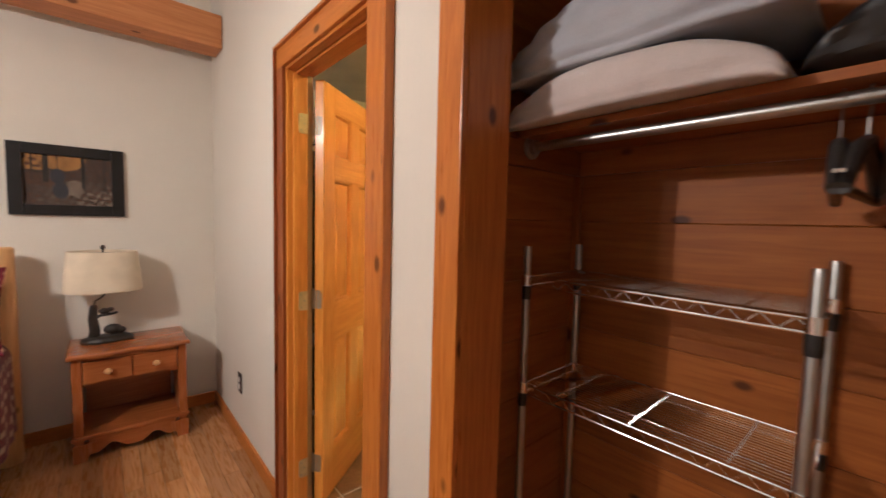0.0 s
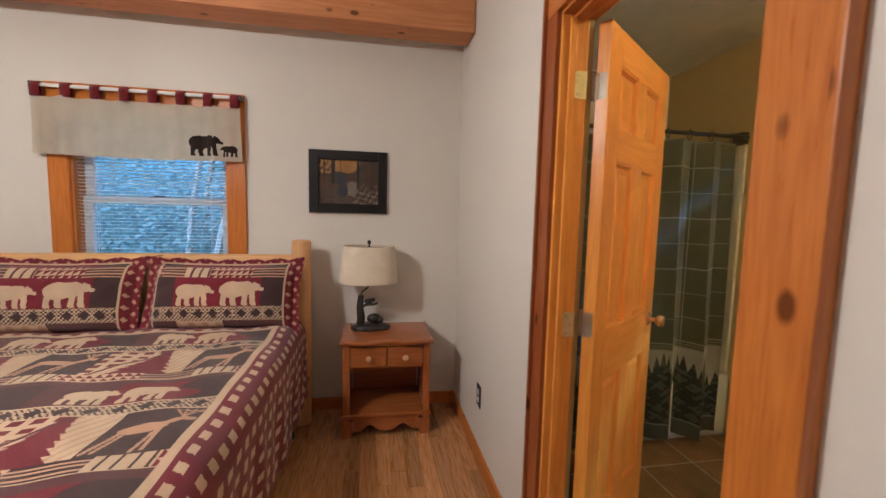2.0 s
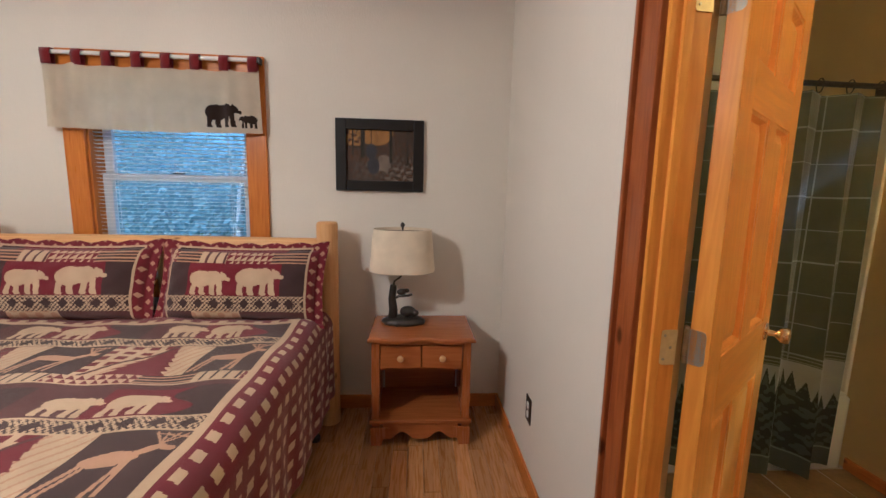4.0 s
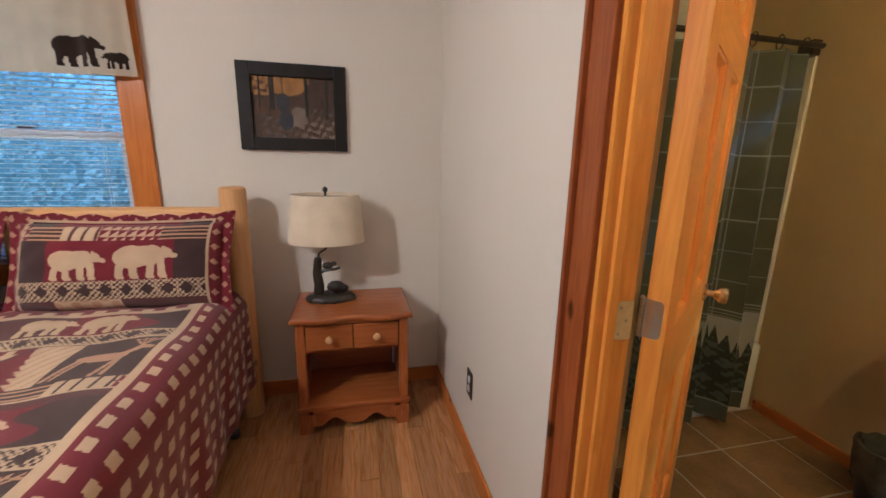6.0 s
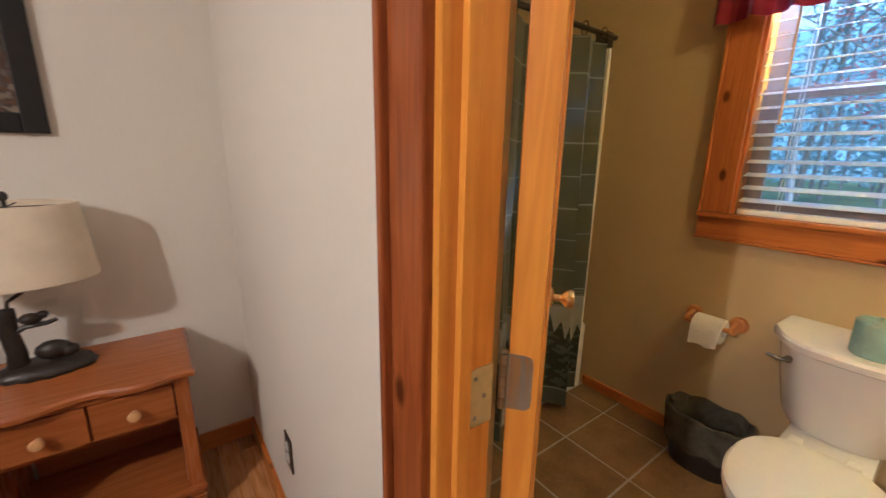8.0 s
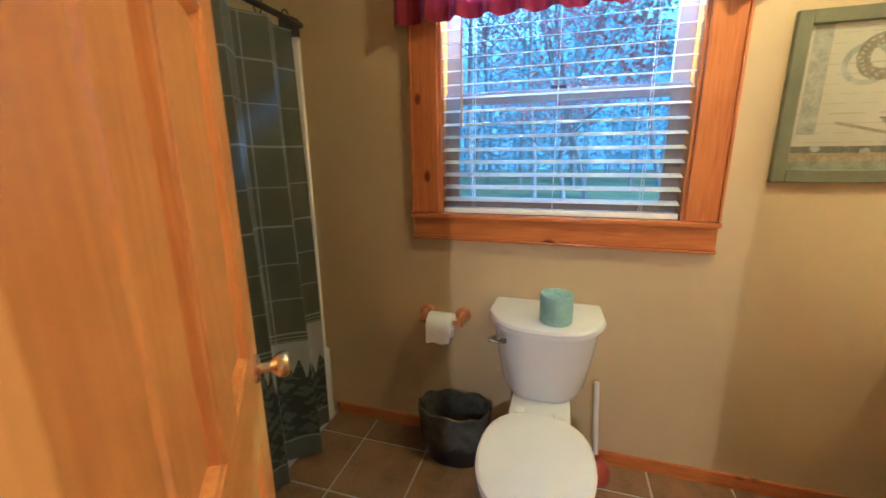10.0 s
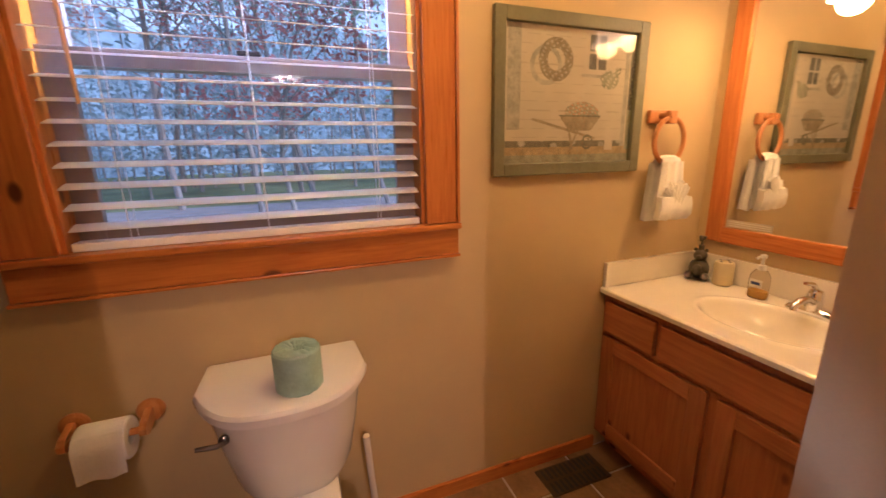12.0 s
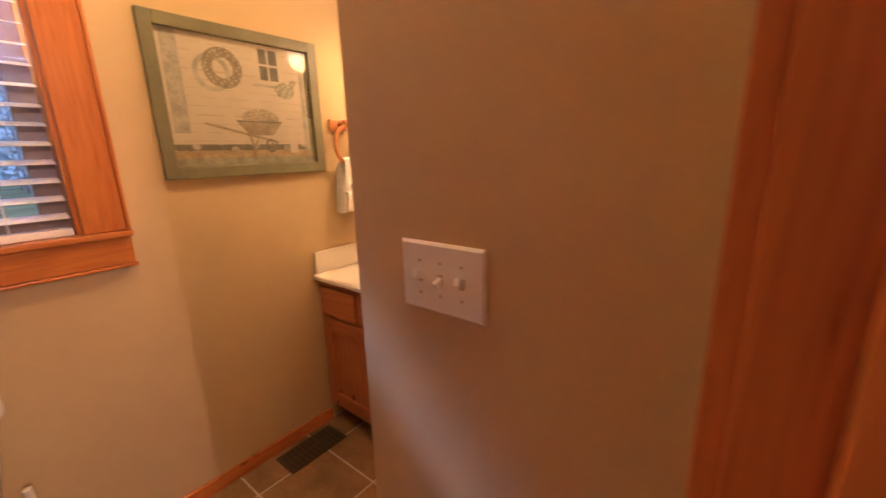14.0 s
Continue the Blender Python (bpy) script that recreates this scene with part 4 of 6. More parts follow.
for x0, x1 in ((-0.222, -0.003), (0.003, 0.222)):
    d = part("drawer_front", boxes((x0, x1, -0.182, -0.164, 0.446, 0.572), bevel=0.005), M_MAPLE, ns)
    bm = bmesh.new()
    lathe(bm, [(0.009, 0), (0.008, 0.010), (0.015, 0.018), (0.0185, 0.026), (0.015, 0.034), (0.006, 0.037)], 0, 0, 16)
    part("knob", moved(bm, pose((x0 + x1) / 2, -0.182, 0.508, 90, 0, 0)), M_LOG, d, "round pale wood knob", True)
bm = bmesh.new()
pts, N = [], 40
for k in range(N + 1):
    x = -0.205 + 0.41 * k / N
    a = abs(x) / 0.205
    z = 0.035 + 0.042 * math.sin(min(1, max(0, (a - 0.12) / 0.75)) * math.pi) ** 2 + 0.018 * max(0, a - 0.8)
    pts.append((x, z))
loop = pts + [(0.205, 0.127), (-0.205, 0.127)]
rings(bm, [[(x, -0.188, z) for x, z in loop], [(x, -0.170, z) for x, z in loop]])
part("scalloped_apron", bm, M_MAPLE, ns)

# ---- table lamp ----
tl = thing("table_lamp", "unlit bronze tree-trunk table lamp with a beige oval shade", "lamp", Matrix.Translation((0.135, 3.50, 0.62)) @ Matrix.Diagonal((1, 1, 0.972, 1)))
bm = bmesh.new()
rng = random.Random(3)
loops = []
for r, z in ((1.0, 0.0), (1.04, 0.012), (0.97, 0.024), (0.80, 0.034), (0.5, 0.040)):
    loops.append([(x * (1 + 0.05 * math.sin(5 * i) + 0.03 * math.sin(11 * i)), y * (1 + 0.06 * math.sin(3 * i + 1)), z) for i, (x, y, _) in enumerate(oval(0.01, 0, 0, 0.125 * r, 0.075 * r, 30))])
part("base", rings(bm, loops), M_BRONZE, tl, "", True)
bm = bmesh.new()
tube(bm, [(-0.055, 0.0, 0.03), (-0.05, 0.0, 0.08), (-0.058, 0.0, 0.15), (-0.052, 0, 0.215), (-0.05, 0, 0.235)], 0.028, 12, 0.018)
tube(bm, [(-0.05, 0, 0.15), (-0.02, -0.005, 0.168), (0.035, -0.006, 0.172), (0.06, -0.006, 0.180)], 0.010, 8, 0.007)
part("trunk", bm, M_BRONZE, tl, "", True)
for lumps in ((((0.035, -0.01, 0.075), (0.048, 0.032, 0.034)), ((0.075, -0.015, 0.066), (0.026, 0.022, 0.022))), (((-0.002, -0.008, 0.195), (0.030, 0.022, 0.020)), ((0.028, -0.01, 0.204), (0.016, 0.014, 0.014)))):
    bm = bmesh.new()
    for c, r in lumps:
        bmesh.ops.create_icosphere(bm, subdivisions=2, radius=1, matrix=Matrix.LocRotScale(c, None, r))
    part("ornament", bm, M_BRONZE, tl, "", True)
part("harp", tube(bmesh.new(), [(-0.05, 0, 0.23), (-0.045, 0, 0.26), (-0.01, 0, 0.285), (0, 0, 0.30), (0, 0, 0.585)], 0.0055, 8), M_BRONZE, tl, "", True)
bm = bmesh.new()
rings(bm, [oval(0, 0, z, rx, ry, 48) for rx, ry, z in ((0.188, 0.150, 0.325), (0.190, 0.152, 0.328), (0.168, 0.132, 0.572), (0.166, 0.130, 0.575), (0.163, 0.127, 0.572), (0.185, 0.147, 0.328), (0.188, 0.150, 0.325))], False, False)
part("shade", bm, M_SHADE, tl, "beige linen drum shade", True)
part("spider", tube(tube(bmesh.new(), [(-0.163, 0, 0.565), (0.163, 0, 0.565)], 0.002, 6), [(0, -0.127, 0.565), (0, 0.127, 0.565)], 0.002, 6), M_BRONZE, tl)
bm = bmesh.new()
lathe(bm, [(0.004, 0.575), (0.006, 0.585), (0.0125, 0.592), (0.013, 0.602), (0.008, 0.611), (0.002, 0.614)], 0, 0, 14)
part("finial", bm, M_BRONZE, tl, "", True)

# ---- bedroom ceiling light ----
FD = BED_LIGHT[2] - ZB
cl = thing("ceiling_light", "lit three-bell ceiling light hung on a short rod", "ceiling lamp", Matrix.Translation((BED_LIGHT[0], BED_LIGHT[1], ZB)))
bm = bmesh.new()
lathe(bm, [(0.07, -0.001), (0.07, -0.02), (0.02, -0.04), (0.012, -0.05), (0.012, FD + 0.12), (0.05, FD + 0.10), (0.05, FD + 0.04), (0.02, FD + 0.02)], 0, 0, 20)
part("rod", bm, M_BRONZE, cl, "", True)
for az, _ in BELLS:
    ca, sa = math.cos(radians(az)), math.sin(radians(az))
    part("arm", tube(bmesh.new(), [(0.04 * ca, 0.04 * sa, FD + 0.06), (0.07 * ca, 0.07 * sa, FD + 0.05), (0.10 * ca, 0.10 * sa, FD - 0.015)], 0.008, 8), M_BRONZE, cl, "", True)
    bm = lathe(bmesh.new(), [(0.018, 0.050), (0.030, 0.040), (0.046, 0.012), (0.055, -0.014), (0.061, -0.036), (0.058, -0.036), (0.052, -0.014), (0.043, 0.012), (0.028, 0.036), (0.016, 0.045)], 0, 0, 24)
    part("shade", moved(bm, pose(0.13 * ca, 0.13 * sa, FD - 0.06, 0, 0, az) @ pose(0, 0, 0, 0, -40, 0)), M_GLOWBED, cl, "glowing frosted glass bell", True)

# ---- closet ----
sh = thing("closet_shelf", "dark cedar closet shelf on cleats", "shelf")
part("board", boxes((1.055, 1.395, CY0 - 0.09, 1.07, 1.655, 1.675), bevel=0.002), M_CLOSET_Y, sh)
part("cleat", boxes((1.378, 1.396, CY0 - 0.09, 1.055, 1.575, 1.654), bevel=0.002), M_CLOSET_Y, sh)
part("cleat", boxes((0.93, 1.396, 1.056, 1.074, 1.575, 1.654), bevel=0.002), M_CLOSET_X, sh)
part("corner_strip", boxes((1.376, 1.396, 1.052, 1.074, 0.0, 1.574), bevel=0.003), M_CLOSET_Z, sh)
rod = thing("closet_rod", "steel closet rod under the shelf", "clothes rail")
part("bar", tube(bmesh.new(), [(1.10, CY0 - 0.05, 1.632), (1.10, 1.055, 1.632)], 0.0135, 18), M_STEEL, rod, "", True)
part("socket", moved(lathe(bmesh.new(), [(0.034, 0), (0.034, 0.006), (0.021, 0.008), (0.021, 0.022)], 0, 0, 20), pose(1.10, 1.0555, 1.632, 90, 0, 0)), M_STEEL, rod, "", True)


def folded(bm, x0, x1, y0, y1, z0, z1, seed, folds=3, rib=0.0):
    """A folded quilt: rounded, sagging layers."""
    rng = random.Random(seed)
    n, rows = 44, 30
    loops = []
    for j in range(rows + 1):
        y = y0 + (y1 - y0) * j / rows
        e = math.sin(math.pi * min(1, max(0, j / rows))) ** 0.42 if 0 < j < rows else 0.12
        ring = []
        for k in range(n):
            a = 2 * math.pi * k / n
            c, s = math.cos(a), math.sin(a)
            px = (x0 + x1) / 2 + (x1 - x0) / 2 * math.copysign(abs(c) ** 0.45, c)
            h = (z1 - z0) / 2 * e
            pz = z0 + h + h * math.copysign(abs(s) ** 0.6, s)
            q = noise.noise(Vector((px * 5 + seed, y * 5, pz * 7)))
            front = max(0.0, -c)
            px -= front * (0.035 * q + 0.012 * math.sin(pz * 170 + y * 3) * (1 if rib else 0.4))
            pz += 0.012 * q * max(0, s) + rib * math.sin(y * 330) * 0.5
            if px < 1.05:
                pz -= (1.05 - px) * (0.32 if s < 0.3 else 0.15)
            elif s < 0:
                pz = max(pz, z0)
            ring.append((px, y + 0.01 * q, pz))
        loops.append(ring)
    return rings(bm, loops)


solo("folded_quilt", folded(bmesh.new(), 0.965, 1.385, 0.47, 1.062, 1.676, 1.80, 3), C_PINK, "folded blush pink quilt on the closet shelf", "bedding", "bedding on the closet shelf", smooth=True, sharp=120)
solo("folded_blanket", folded(bmesh.new(), 0.975, 1.385, 0.45, 1.066, 1.79, 1.985, 8, rib=0.004), C_GREY, "folded blue-grey ribbed blanket on a pink quilt", "bedding", "bedding on the closet shelf", smooth=True, sharp=120)
solo("dark_bag", folded(bmesh.new(), 1.05, 1.37, 0.18, 0.46, 1.676, 1.80, 5), M_BLACK, "black cloth bag on the closet shelf", "bag", smooth=True)

RX0, RX1, RY0, RY1 = 1.086, 1.372, 0.413, 1.041
rack = thing("wire_rack", "chrome wire shelving rack standing in the closet", "shelf rack", Matrix.Translation(((RX0 + RX1) / 2, (RY0 + RY1) / 2, 0)))
RM = Matrix.Translation((-(RX0 + RX1) / 2, -(RY0 + RY1) / 2, 0))
for x in (RX0, RX1):
    for y in (RY0, RY1):
        bm = bmesh.new()
        lathe(bm, [(0.0112, 0.02), (0.0112, 1.335), (0.0095, 1.342)], x, y, 16)
        post = part("post", moved(bm, RM), M_STEEL, rack, "", True)
        for z in (0.30, 0.90, 1.225):
            part("sleeve", moved(lathe(bmesh.new(), [(0.0125, z - 0.040), (0.0140, z - 0.028), (0.0140, z)], x, y, 16), RM), M_BLACK, post, "black plastic sleeve", True)
            part("collar", moved(lathe(bmesh.new(), [(0.0150, z + 0.001), (0.0150, z + 0.032)], x, y, 16), RM), M_CHROME, post, "", True)
        part("foot", moved(lathe(bmesh.new(), [(0.016, 0.0), (0.016, 0.02)], x, y, 12), RM), M_BLACK, post)
for z in (0.30, 0.90, 1.225):
    bm = bmesh.new()
    for zz in (z, z + 0.026):
        for y in (RY0, RY1):
            tube(bm, [(RX0, y, zz), (RX1, y, zz)], 0.003, 6)
        for x in (RX0, RX1):
            tube(bm, [(x, RY0, zz), (x, RY1, zz)], 0.003, 6)
    s = part("wire_shelf", moved(bm, RM), M_CHROME, rack)
    bm = bmesh.new()
    n = 20
    for k in range(1, n):
        x = RX0 + (RX1 - RX0) * k / n
        tube(bm, [(x, RY0, z + 0.029), (x, RY1, z + 0.029)], 0.0017, 5)
    w = part("wire_grid", moved(bm, RM), M_CHROME, s)
    w["kind"] = "stuff"
    for y in (0.18, 0.5, 0.82):
        yy = RY0 + (RY1 - RY0) * y
        part("cross_wire", moved(tube(bmesh.new(), [(RX0, yy, z + 0.025), (RX1, yy, z + 0.025)], 0.003, 6), RM), M_CHROME, s)
    for x in (RX0, RX1):
        bm = bmesh.new()
        pts = []
        for k in range(25):
            pts.append((x, RY0 + (RY1 - RY0) * k / 24, z + (0.026 if k % 2 else 0.0)))
        tube(bm, pts, 0.0019, 5)
        part("truss", moved(bm, RM), M_CHROME, s)
for k in range(4):
    hm = pose(1.10, 0.405 - 0.033 * k, 1.632, 0, 0, (4, -3, 5, -6)[k])
    hg = thing("clothes_hanger", "black plastic clothes hanger with a steel hook", "hanger", hm, "hangers on the closet rod")
    part("hook", tube(bmesh.new(), [(0.018 * math.cos(a), 0, 0.018 * math.sin(a)) for a in [math.pi * (1 - i / 9) for i in range(10)]] + [(0.014, 0, -0.02), (0.0, 0, -0.035), (0, 0, -0.085)], 0.002, 6), M_STEEL, hg, "", True)
    part("shoulder_bar", tube(tube(tube(bmesh.new(), [(0, 0, -0.075), (0.09, 0, -0.095), (0.20, 0, -0.165)], 0.013, 8, 0.010), [(0, 0, -0.075), (-0.09, 0, -0.095), (-0.20, 0, -0.165)], 0.013, 8, 0.010), [(-0.2, 0, -0.165), (0.2, 0, -0.165)], 0.008, 8), M_BLACK, hg, "", True)
    part("trouser_bar", tube(bmesh.new(), [(-0.215, 0, -0.142), (-0.1, 0, -0.142)], 0.0035, 6), M_CHROME, hg)

# ---- pictures ----
def picture(name, label, along, a0, a1, z0, z1, face, w, fm, place_cells, depth=0.024):
    t = thing(name, label, "picture")
    def B(p0, p1, q0, q1, d0, d1, v=0.003):
        return boxes((p0, p1, face - d1, face - d0, q0, q1), bevel=v) if along == 'x' else boxes((face - d1, face - d0, p0, p1, q0, q1), bevel=v)
    for p0, p1, q0, q1 in ((a0, a0 + w, z0, z1), (a1 - w, a1, z0, z1), (a0 + w, a1 - w, z0, z0 + w), (a0 + w, a1 - w, z1 - w, z1)):
        part("frame_side", B(p0, p1, q0, q1, 0.001, depth, 0.004), fm, t)
    inner, pick, mats = place_cells
    ob = new("print", cells("print", *inner, pick[0], pick[1], mats, False))
    ob.parent = t
    pane_sheet("glass", along, a0 + w, a1 - w, z0 + w, z1 - w, face - depth * 0.45, M_PICGLASS, t)
    return t


# bedroom picture: a dusk forest in plain patches
PX0, PX1, PZ0, PZ1, PWD = -0.266, 0.252, 1.391, 1.808, 0.062
def paint(name, c, v=0.35, s=30):
    return mat(name, c, 0.7, 0, v, s, 0.1, 120)


P_FOREST = [paint("paint_umber", (0.055, 0.035, 0.022)), paint("paint_amber", (0.46, 0.235, 0.05)), paint("paint_rust", (0.15, 0.062, 0.025)), paint("paint_slate", (0.045, 0.045, 0.055)), paint("paint_trunk", (0.022, 0.017, 0.014)), paint("paint_sand", (0.26, 0.20, 0.14)), paint("paint_bark", (0.09, 0.062, 0.05))]


def forest_pick(u, v):
    n = np.sin(u * 37 + v * 11) * np.sin(v * 43 - u * 17) + 0.6 * np.sin(u * 91 + v * 57) * np.sin(v * 83)
    m = np.where(n > 0.35, 6, np.where(n < -0.5, 2, 0))
    m = np.where(inside_ellipse(u, v, 0.43, 0.95, 0.26, 0.26 + 0.0 * u), 1, m)
    m = np.where((v > 0.68) & (u < 0.22) & (n > -0.2), 1, m)
    f = np.sin(u * 171 + 3 * np.sin(v * 60)) * np.sin(v * 149 - 2 * np.sin(u * 47)) + 0.5 * n
    m = np.where(f > 0.85, 2, np.where(f < -0.9, 4, m))
    m = np.where((v < 0.5) & (f > 0.6) & (u > 0.12), 5, m)
    m = np.where((v > 0.4) & (v < 0.62) & (u < 0.34) & (f > 0.2), 2, m)
    m = np.where(inside_ellipse(u, v, 0.55, 0.36, 0.10, 0.16), 5, m)
    for a, w in ((0.10, 0.012), (0.245, 0.032), (0.37, 0.008), (0.655, 0.022), (0.90, 0.010)):
        m = np.where((np.abs(u - a) < w) & (v > 0.5 - a * 0.2), 4, m)
    m = np.where((v < 0.30) & (u > 0.55) & (n > 0.25), 5, m)
    return np.where(inside_ellipse(u, v, 0.37, 0.58, 0.085, 0.15) | inside_ellipse(u, v, 0.40, 0.30, 0.09, 0.16), 3, m)


picture("forest_picture", "forest print in a wide black frame on the wall", 'x', PX0, PX1, PZ0, PZ1, YB, PWD, M_DARKFRAME,
        ((170, 126), (lambda u, v: (PX0 + PWD - 0.004 + u * (PX1 - PX0 - 2 * PWD + 0.008), YB - 0.006 + 0 * u, PZ0 + PWD - 0.004 + v * (PZ1 - PZ0 - 2 * PWD + 0.008)), forest_pick), P_FOREST))

# bathroom picture: a pale barn wall with a wheelbarrow
AY0, AY1, AZ0, AZ1, AWD = 0.545, 1.187, 1.266, 1.800, 0.042
P_BARN = [paint("paint_whitewash", (0.60, 0.555, 0.45), 0.08, 12), paint("paint_board_gap", (0.50, 0.455, 0.365), 0.1), paint("paint_rope", (0.30, 0.26, 0.18)), paint("paint_pane", (0.17, 0.175, 0.16)), paint("paint_barrow", (0.36, 0.31, 0.21)), paint("paint_blossom", (0.52, 0.33, 0.22)), paint("paint_porch", (0.46, 0.36, 0.20)), paint("paint_shade", (0.20, 0.20, 0.155)), paint("paint_sage", (0.33, 0.34, 0.25)), paint("paint_post", (0.43, 0.42, 0.36))]


def barn_pick(u, v):
    """u runs from the towel ring to the window."""
    a = 1 - u
    n = np.sin(a * 140 + 3 * np.sin(v * 31)) * np.sin(v * 120 + 2 * np.sin(a * 17))
    soft = np.sin(a * 41 + v * 13) * np.sin(v * 37 - a * 9)
    m = np.where((np.mod(v, 0.066) < 0.007) & (soft > -0.25), 1, 0)
    # corner post, rope coil and its loose loop
    m = np.where((a > 0.035) & (a < 0.125) & (v > 0.26), 9, m)
    r = np.hypot((a - 0.30) / 0.115, (v - 0.72) / 0.14)
    m = np.where((r < 1.0) & (r > 0.74), 9, m)
    r = np.hypot((a - 0.37) / 0.125, (v - 0.765) / 0.155)
    m = np.where((r < 1.0) & (r > 0.50), np.where(n > 0.45, 9, 2), m)
    # window with four panes
    m = np.where((np.abs(a - 0.685) < 0.105) & (v > 0.67), 0, m)
    m = np.where((np.abs(a - 0.685) < 0.118) & (np.abs(v - 0.662) < 0.012), 9, m)
    pane = (np.abs(a - 0.685) < 0.066) & (np.abs(v - 0.835) < 0.125)
    m = np.where(pane, np.where((np.abs(a - 0.685) < 0.007) | (np.abs(v - 0.835) < 0.009), 0, 3), m)
    # leaf cluster, flowers, barrow
    m = np.where((inside_ellipse(a, v, 0.79, 0.64, 0.075, 0.07) | bar(a, v, 0.82, 0.62, 0.86, 0.72, 0.022)) & (n > -0.45), 8, m)
    m = np.where(inside_ellipse(a, v, 0.585, 0.385, 0.135, 0.085) & (n > -0.55), np.where(n > 0.35, 5, 8), m)
    m = np.where((np.abs(a - 0.575) < 0.085 + (v - 0.25) * 0.68) & (v > 0.25) & (v < 0.36), 4, m)
    m = np.where((np.abs(v - 0.362) < 0.006) & (np.abs(a - 0.575) < 0.165), 7, m)
    m = np.where((v < 0.175) & (v > 0.130) & (a < 0.95), np.where(soft > -0.5, 7, 9), m)
    m = np.where(v < 0.130, np.where(n > 0.7, 4, 6), m)
    m = np.where(v < 0.070, 8, m)
    m = np.where(bar(a, v, 0.22, 0.335, 0.69, 0.195, 0.010) | bar(a, v, 0.49, 0.25, 0.52, 0.12, 0.009) | bar(a, v, 0.56, 0.25, 0.50, 0.12, 0.007), 4, m)
    r = np.hypot((a - 0.64) / 0.045, (v - 0.165) / 0.058)
    m = np.where((r < 1) & ((r > 0.72) | (n > 0.5)), 7, m)
    m = np.where((np.abs(a - 0.82) < 0.034) & (v > 0.10) & (v < 0.215), 0, m)
    # porch post and the garden past it
    m = np.where((a > 0.915) & (a < 0.95) & (v > 0.13), 9, m)
    return np.where((a > 0.955) & (v > 0.1), np.where((v < 0.42) | (n > 0.5), 8, 3), m)


picture("barn_picture", "barn wall print in a sage green frame under glass", 'y', AY0, AY1, AZ0, AZ1, XW, AWD, M_GREENFRAME,
        ((210, 170), (lambda u, v: (XW - 0.006 + 0 * u, AY0 + AWD - 0.004 + u * (AY1 - AY0 - 2 * AWD + 0.008), AZ0 + AWD - 0.004 + v * (AZ1 - AZ0 - 2 * AWD + 0.008)), barn_pick), P_BARN))

# ---- outlet and switches ----
ol = thing("wall_outlet", "dark brown duplex outlet plate low on the wall", "outlet", Matrix.Translation((XD, 2.96, 0.372)))
part("plate", boxes((-0.006, -0.0005, -0.038, 0.038, -0.062, 0.062), bevel=0.002), M_BROWNPLATE, ol)
for z in (-0.022, 0.022):
    part("receptacle", moved(rings(bmesh.new(), [oval(0, 0, q, 0.0165, 0.014, 20, 3.0) for q in (0, 0.003)]), pose(-0.006, 0, z, 0, -90, 0)), M_WHITE, ol, "pale receptacle face")
sw = thing("light_switch", "white triple toggle switch plate on the tan wall", "light switch", Matrix.Translation((1.307, YS, 1.118)))
bm = bmesh.new()
rings(bm, [[(-0.091, 0.0005, -0.065), (0.091, 0.0005, -0.065), (0.091, 0.0005, 0.065), (-0.091, 0.0005, 0.065)], [(-0.091, 0.003, -0.065), (0.091, 0.003, -0.065), (0.091, 0.003, 0.065), (-0.091, 0.003, 0.065)], [(-0.086, 0.007, -0.060), (0.086, 0.007, -0.060), (0.086, 0.007, 0.060), (-0.086, 0.007, 0.060)]], False, True)
part("plate", bm, M_WHITE, sw)
for k, up in ((-1, 1), (0, -1), (1, 1)):
    x = k * 0.046
    part("slot", boxes((x - 0.0052, x + 0.0052, 0.0068, 0.0074, -0.0095, 0.0095)), M_NICKEL, sw)
    bm = boxes((-0.0048, 0.0048, -0.002, 0.018, -0.0072, 0.0072), bevel=0.0015)
    part("toggle", moved(bm, pose(x, 0.006, 0.002 * up, 22 * up, 0, 0)), M_WHITE, sw)
    for z in (-0.030, 0.030):
        part("screw", moved(lathe(bmesh.new(), [(0.0032, 0), (0.0028, 0.0012), (0.001, 0.0015)], 0, 0, 10), pose(x, 0.007, z, -90, 0, 0)), M_NICKEL, sw)

# ---- bedroom valance ----
va = thing("bedroom_valance", "cream tab-top linen valance with dark felt shapes", "curtain", Matrix.Translation((-1.235, 3.60, 1.70)))
VW = 1.13


def val_place(u, v):
    x = (u - 0.5) * VW
    fold = 0.010 * np.sin(u * 34) + 0.006 * np.sin(u * 71 + 1) + 0.004 * np.sin(u * 15 + v * 3)
    sag = -0.012 * np.sin(np.mod(u * 7, 1) * np.pi) * v
    return x * (1 + 0.012 * (1 - v)), -0.012 + fold * (0.5 + 0.5 * (1 - v)), 0.0 + v * 0.335 + sag - 0.012 * np.sin(u * 3.1) * (1 - v)


def val_pick(u, v):
    a, b = u * VW, v * 0.335
    return np.where(lump((a - 0.825) / 0.20, (b - 0.03) / 0.21) | lump(1 - (a - 1.005) / 0.10, (b - 0.028) / 0.115), 1, 0)


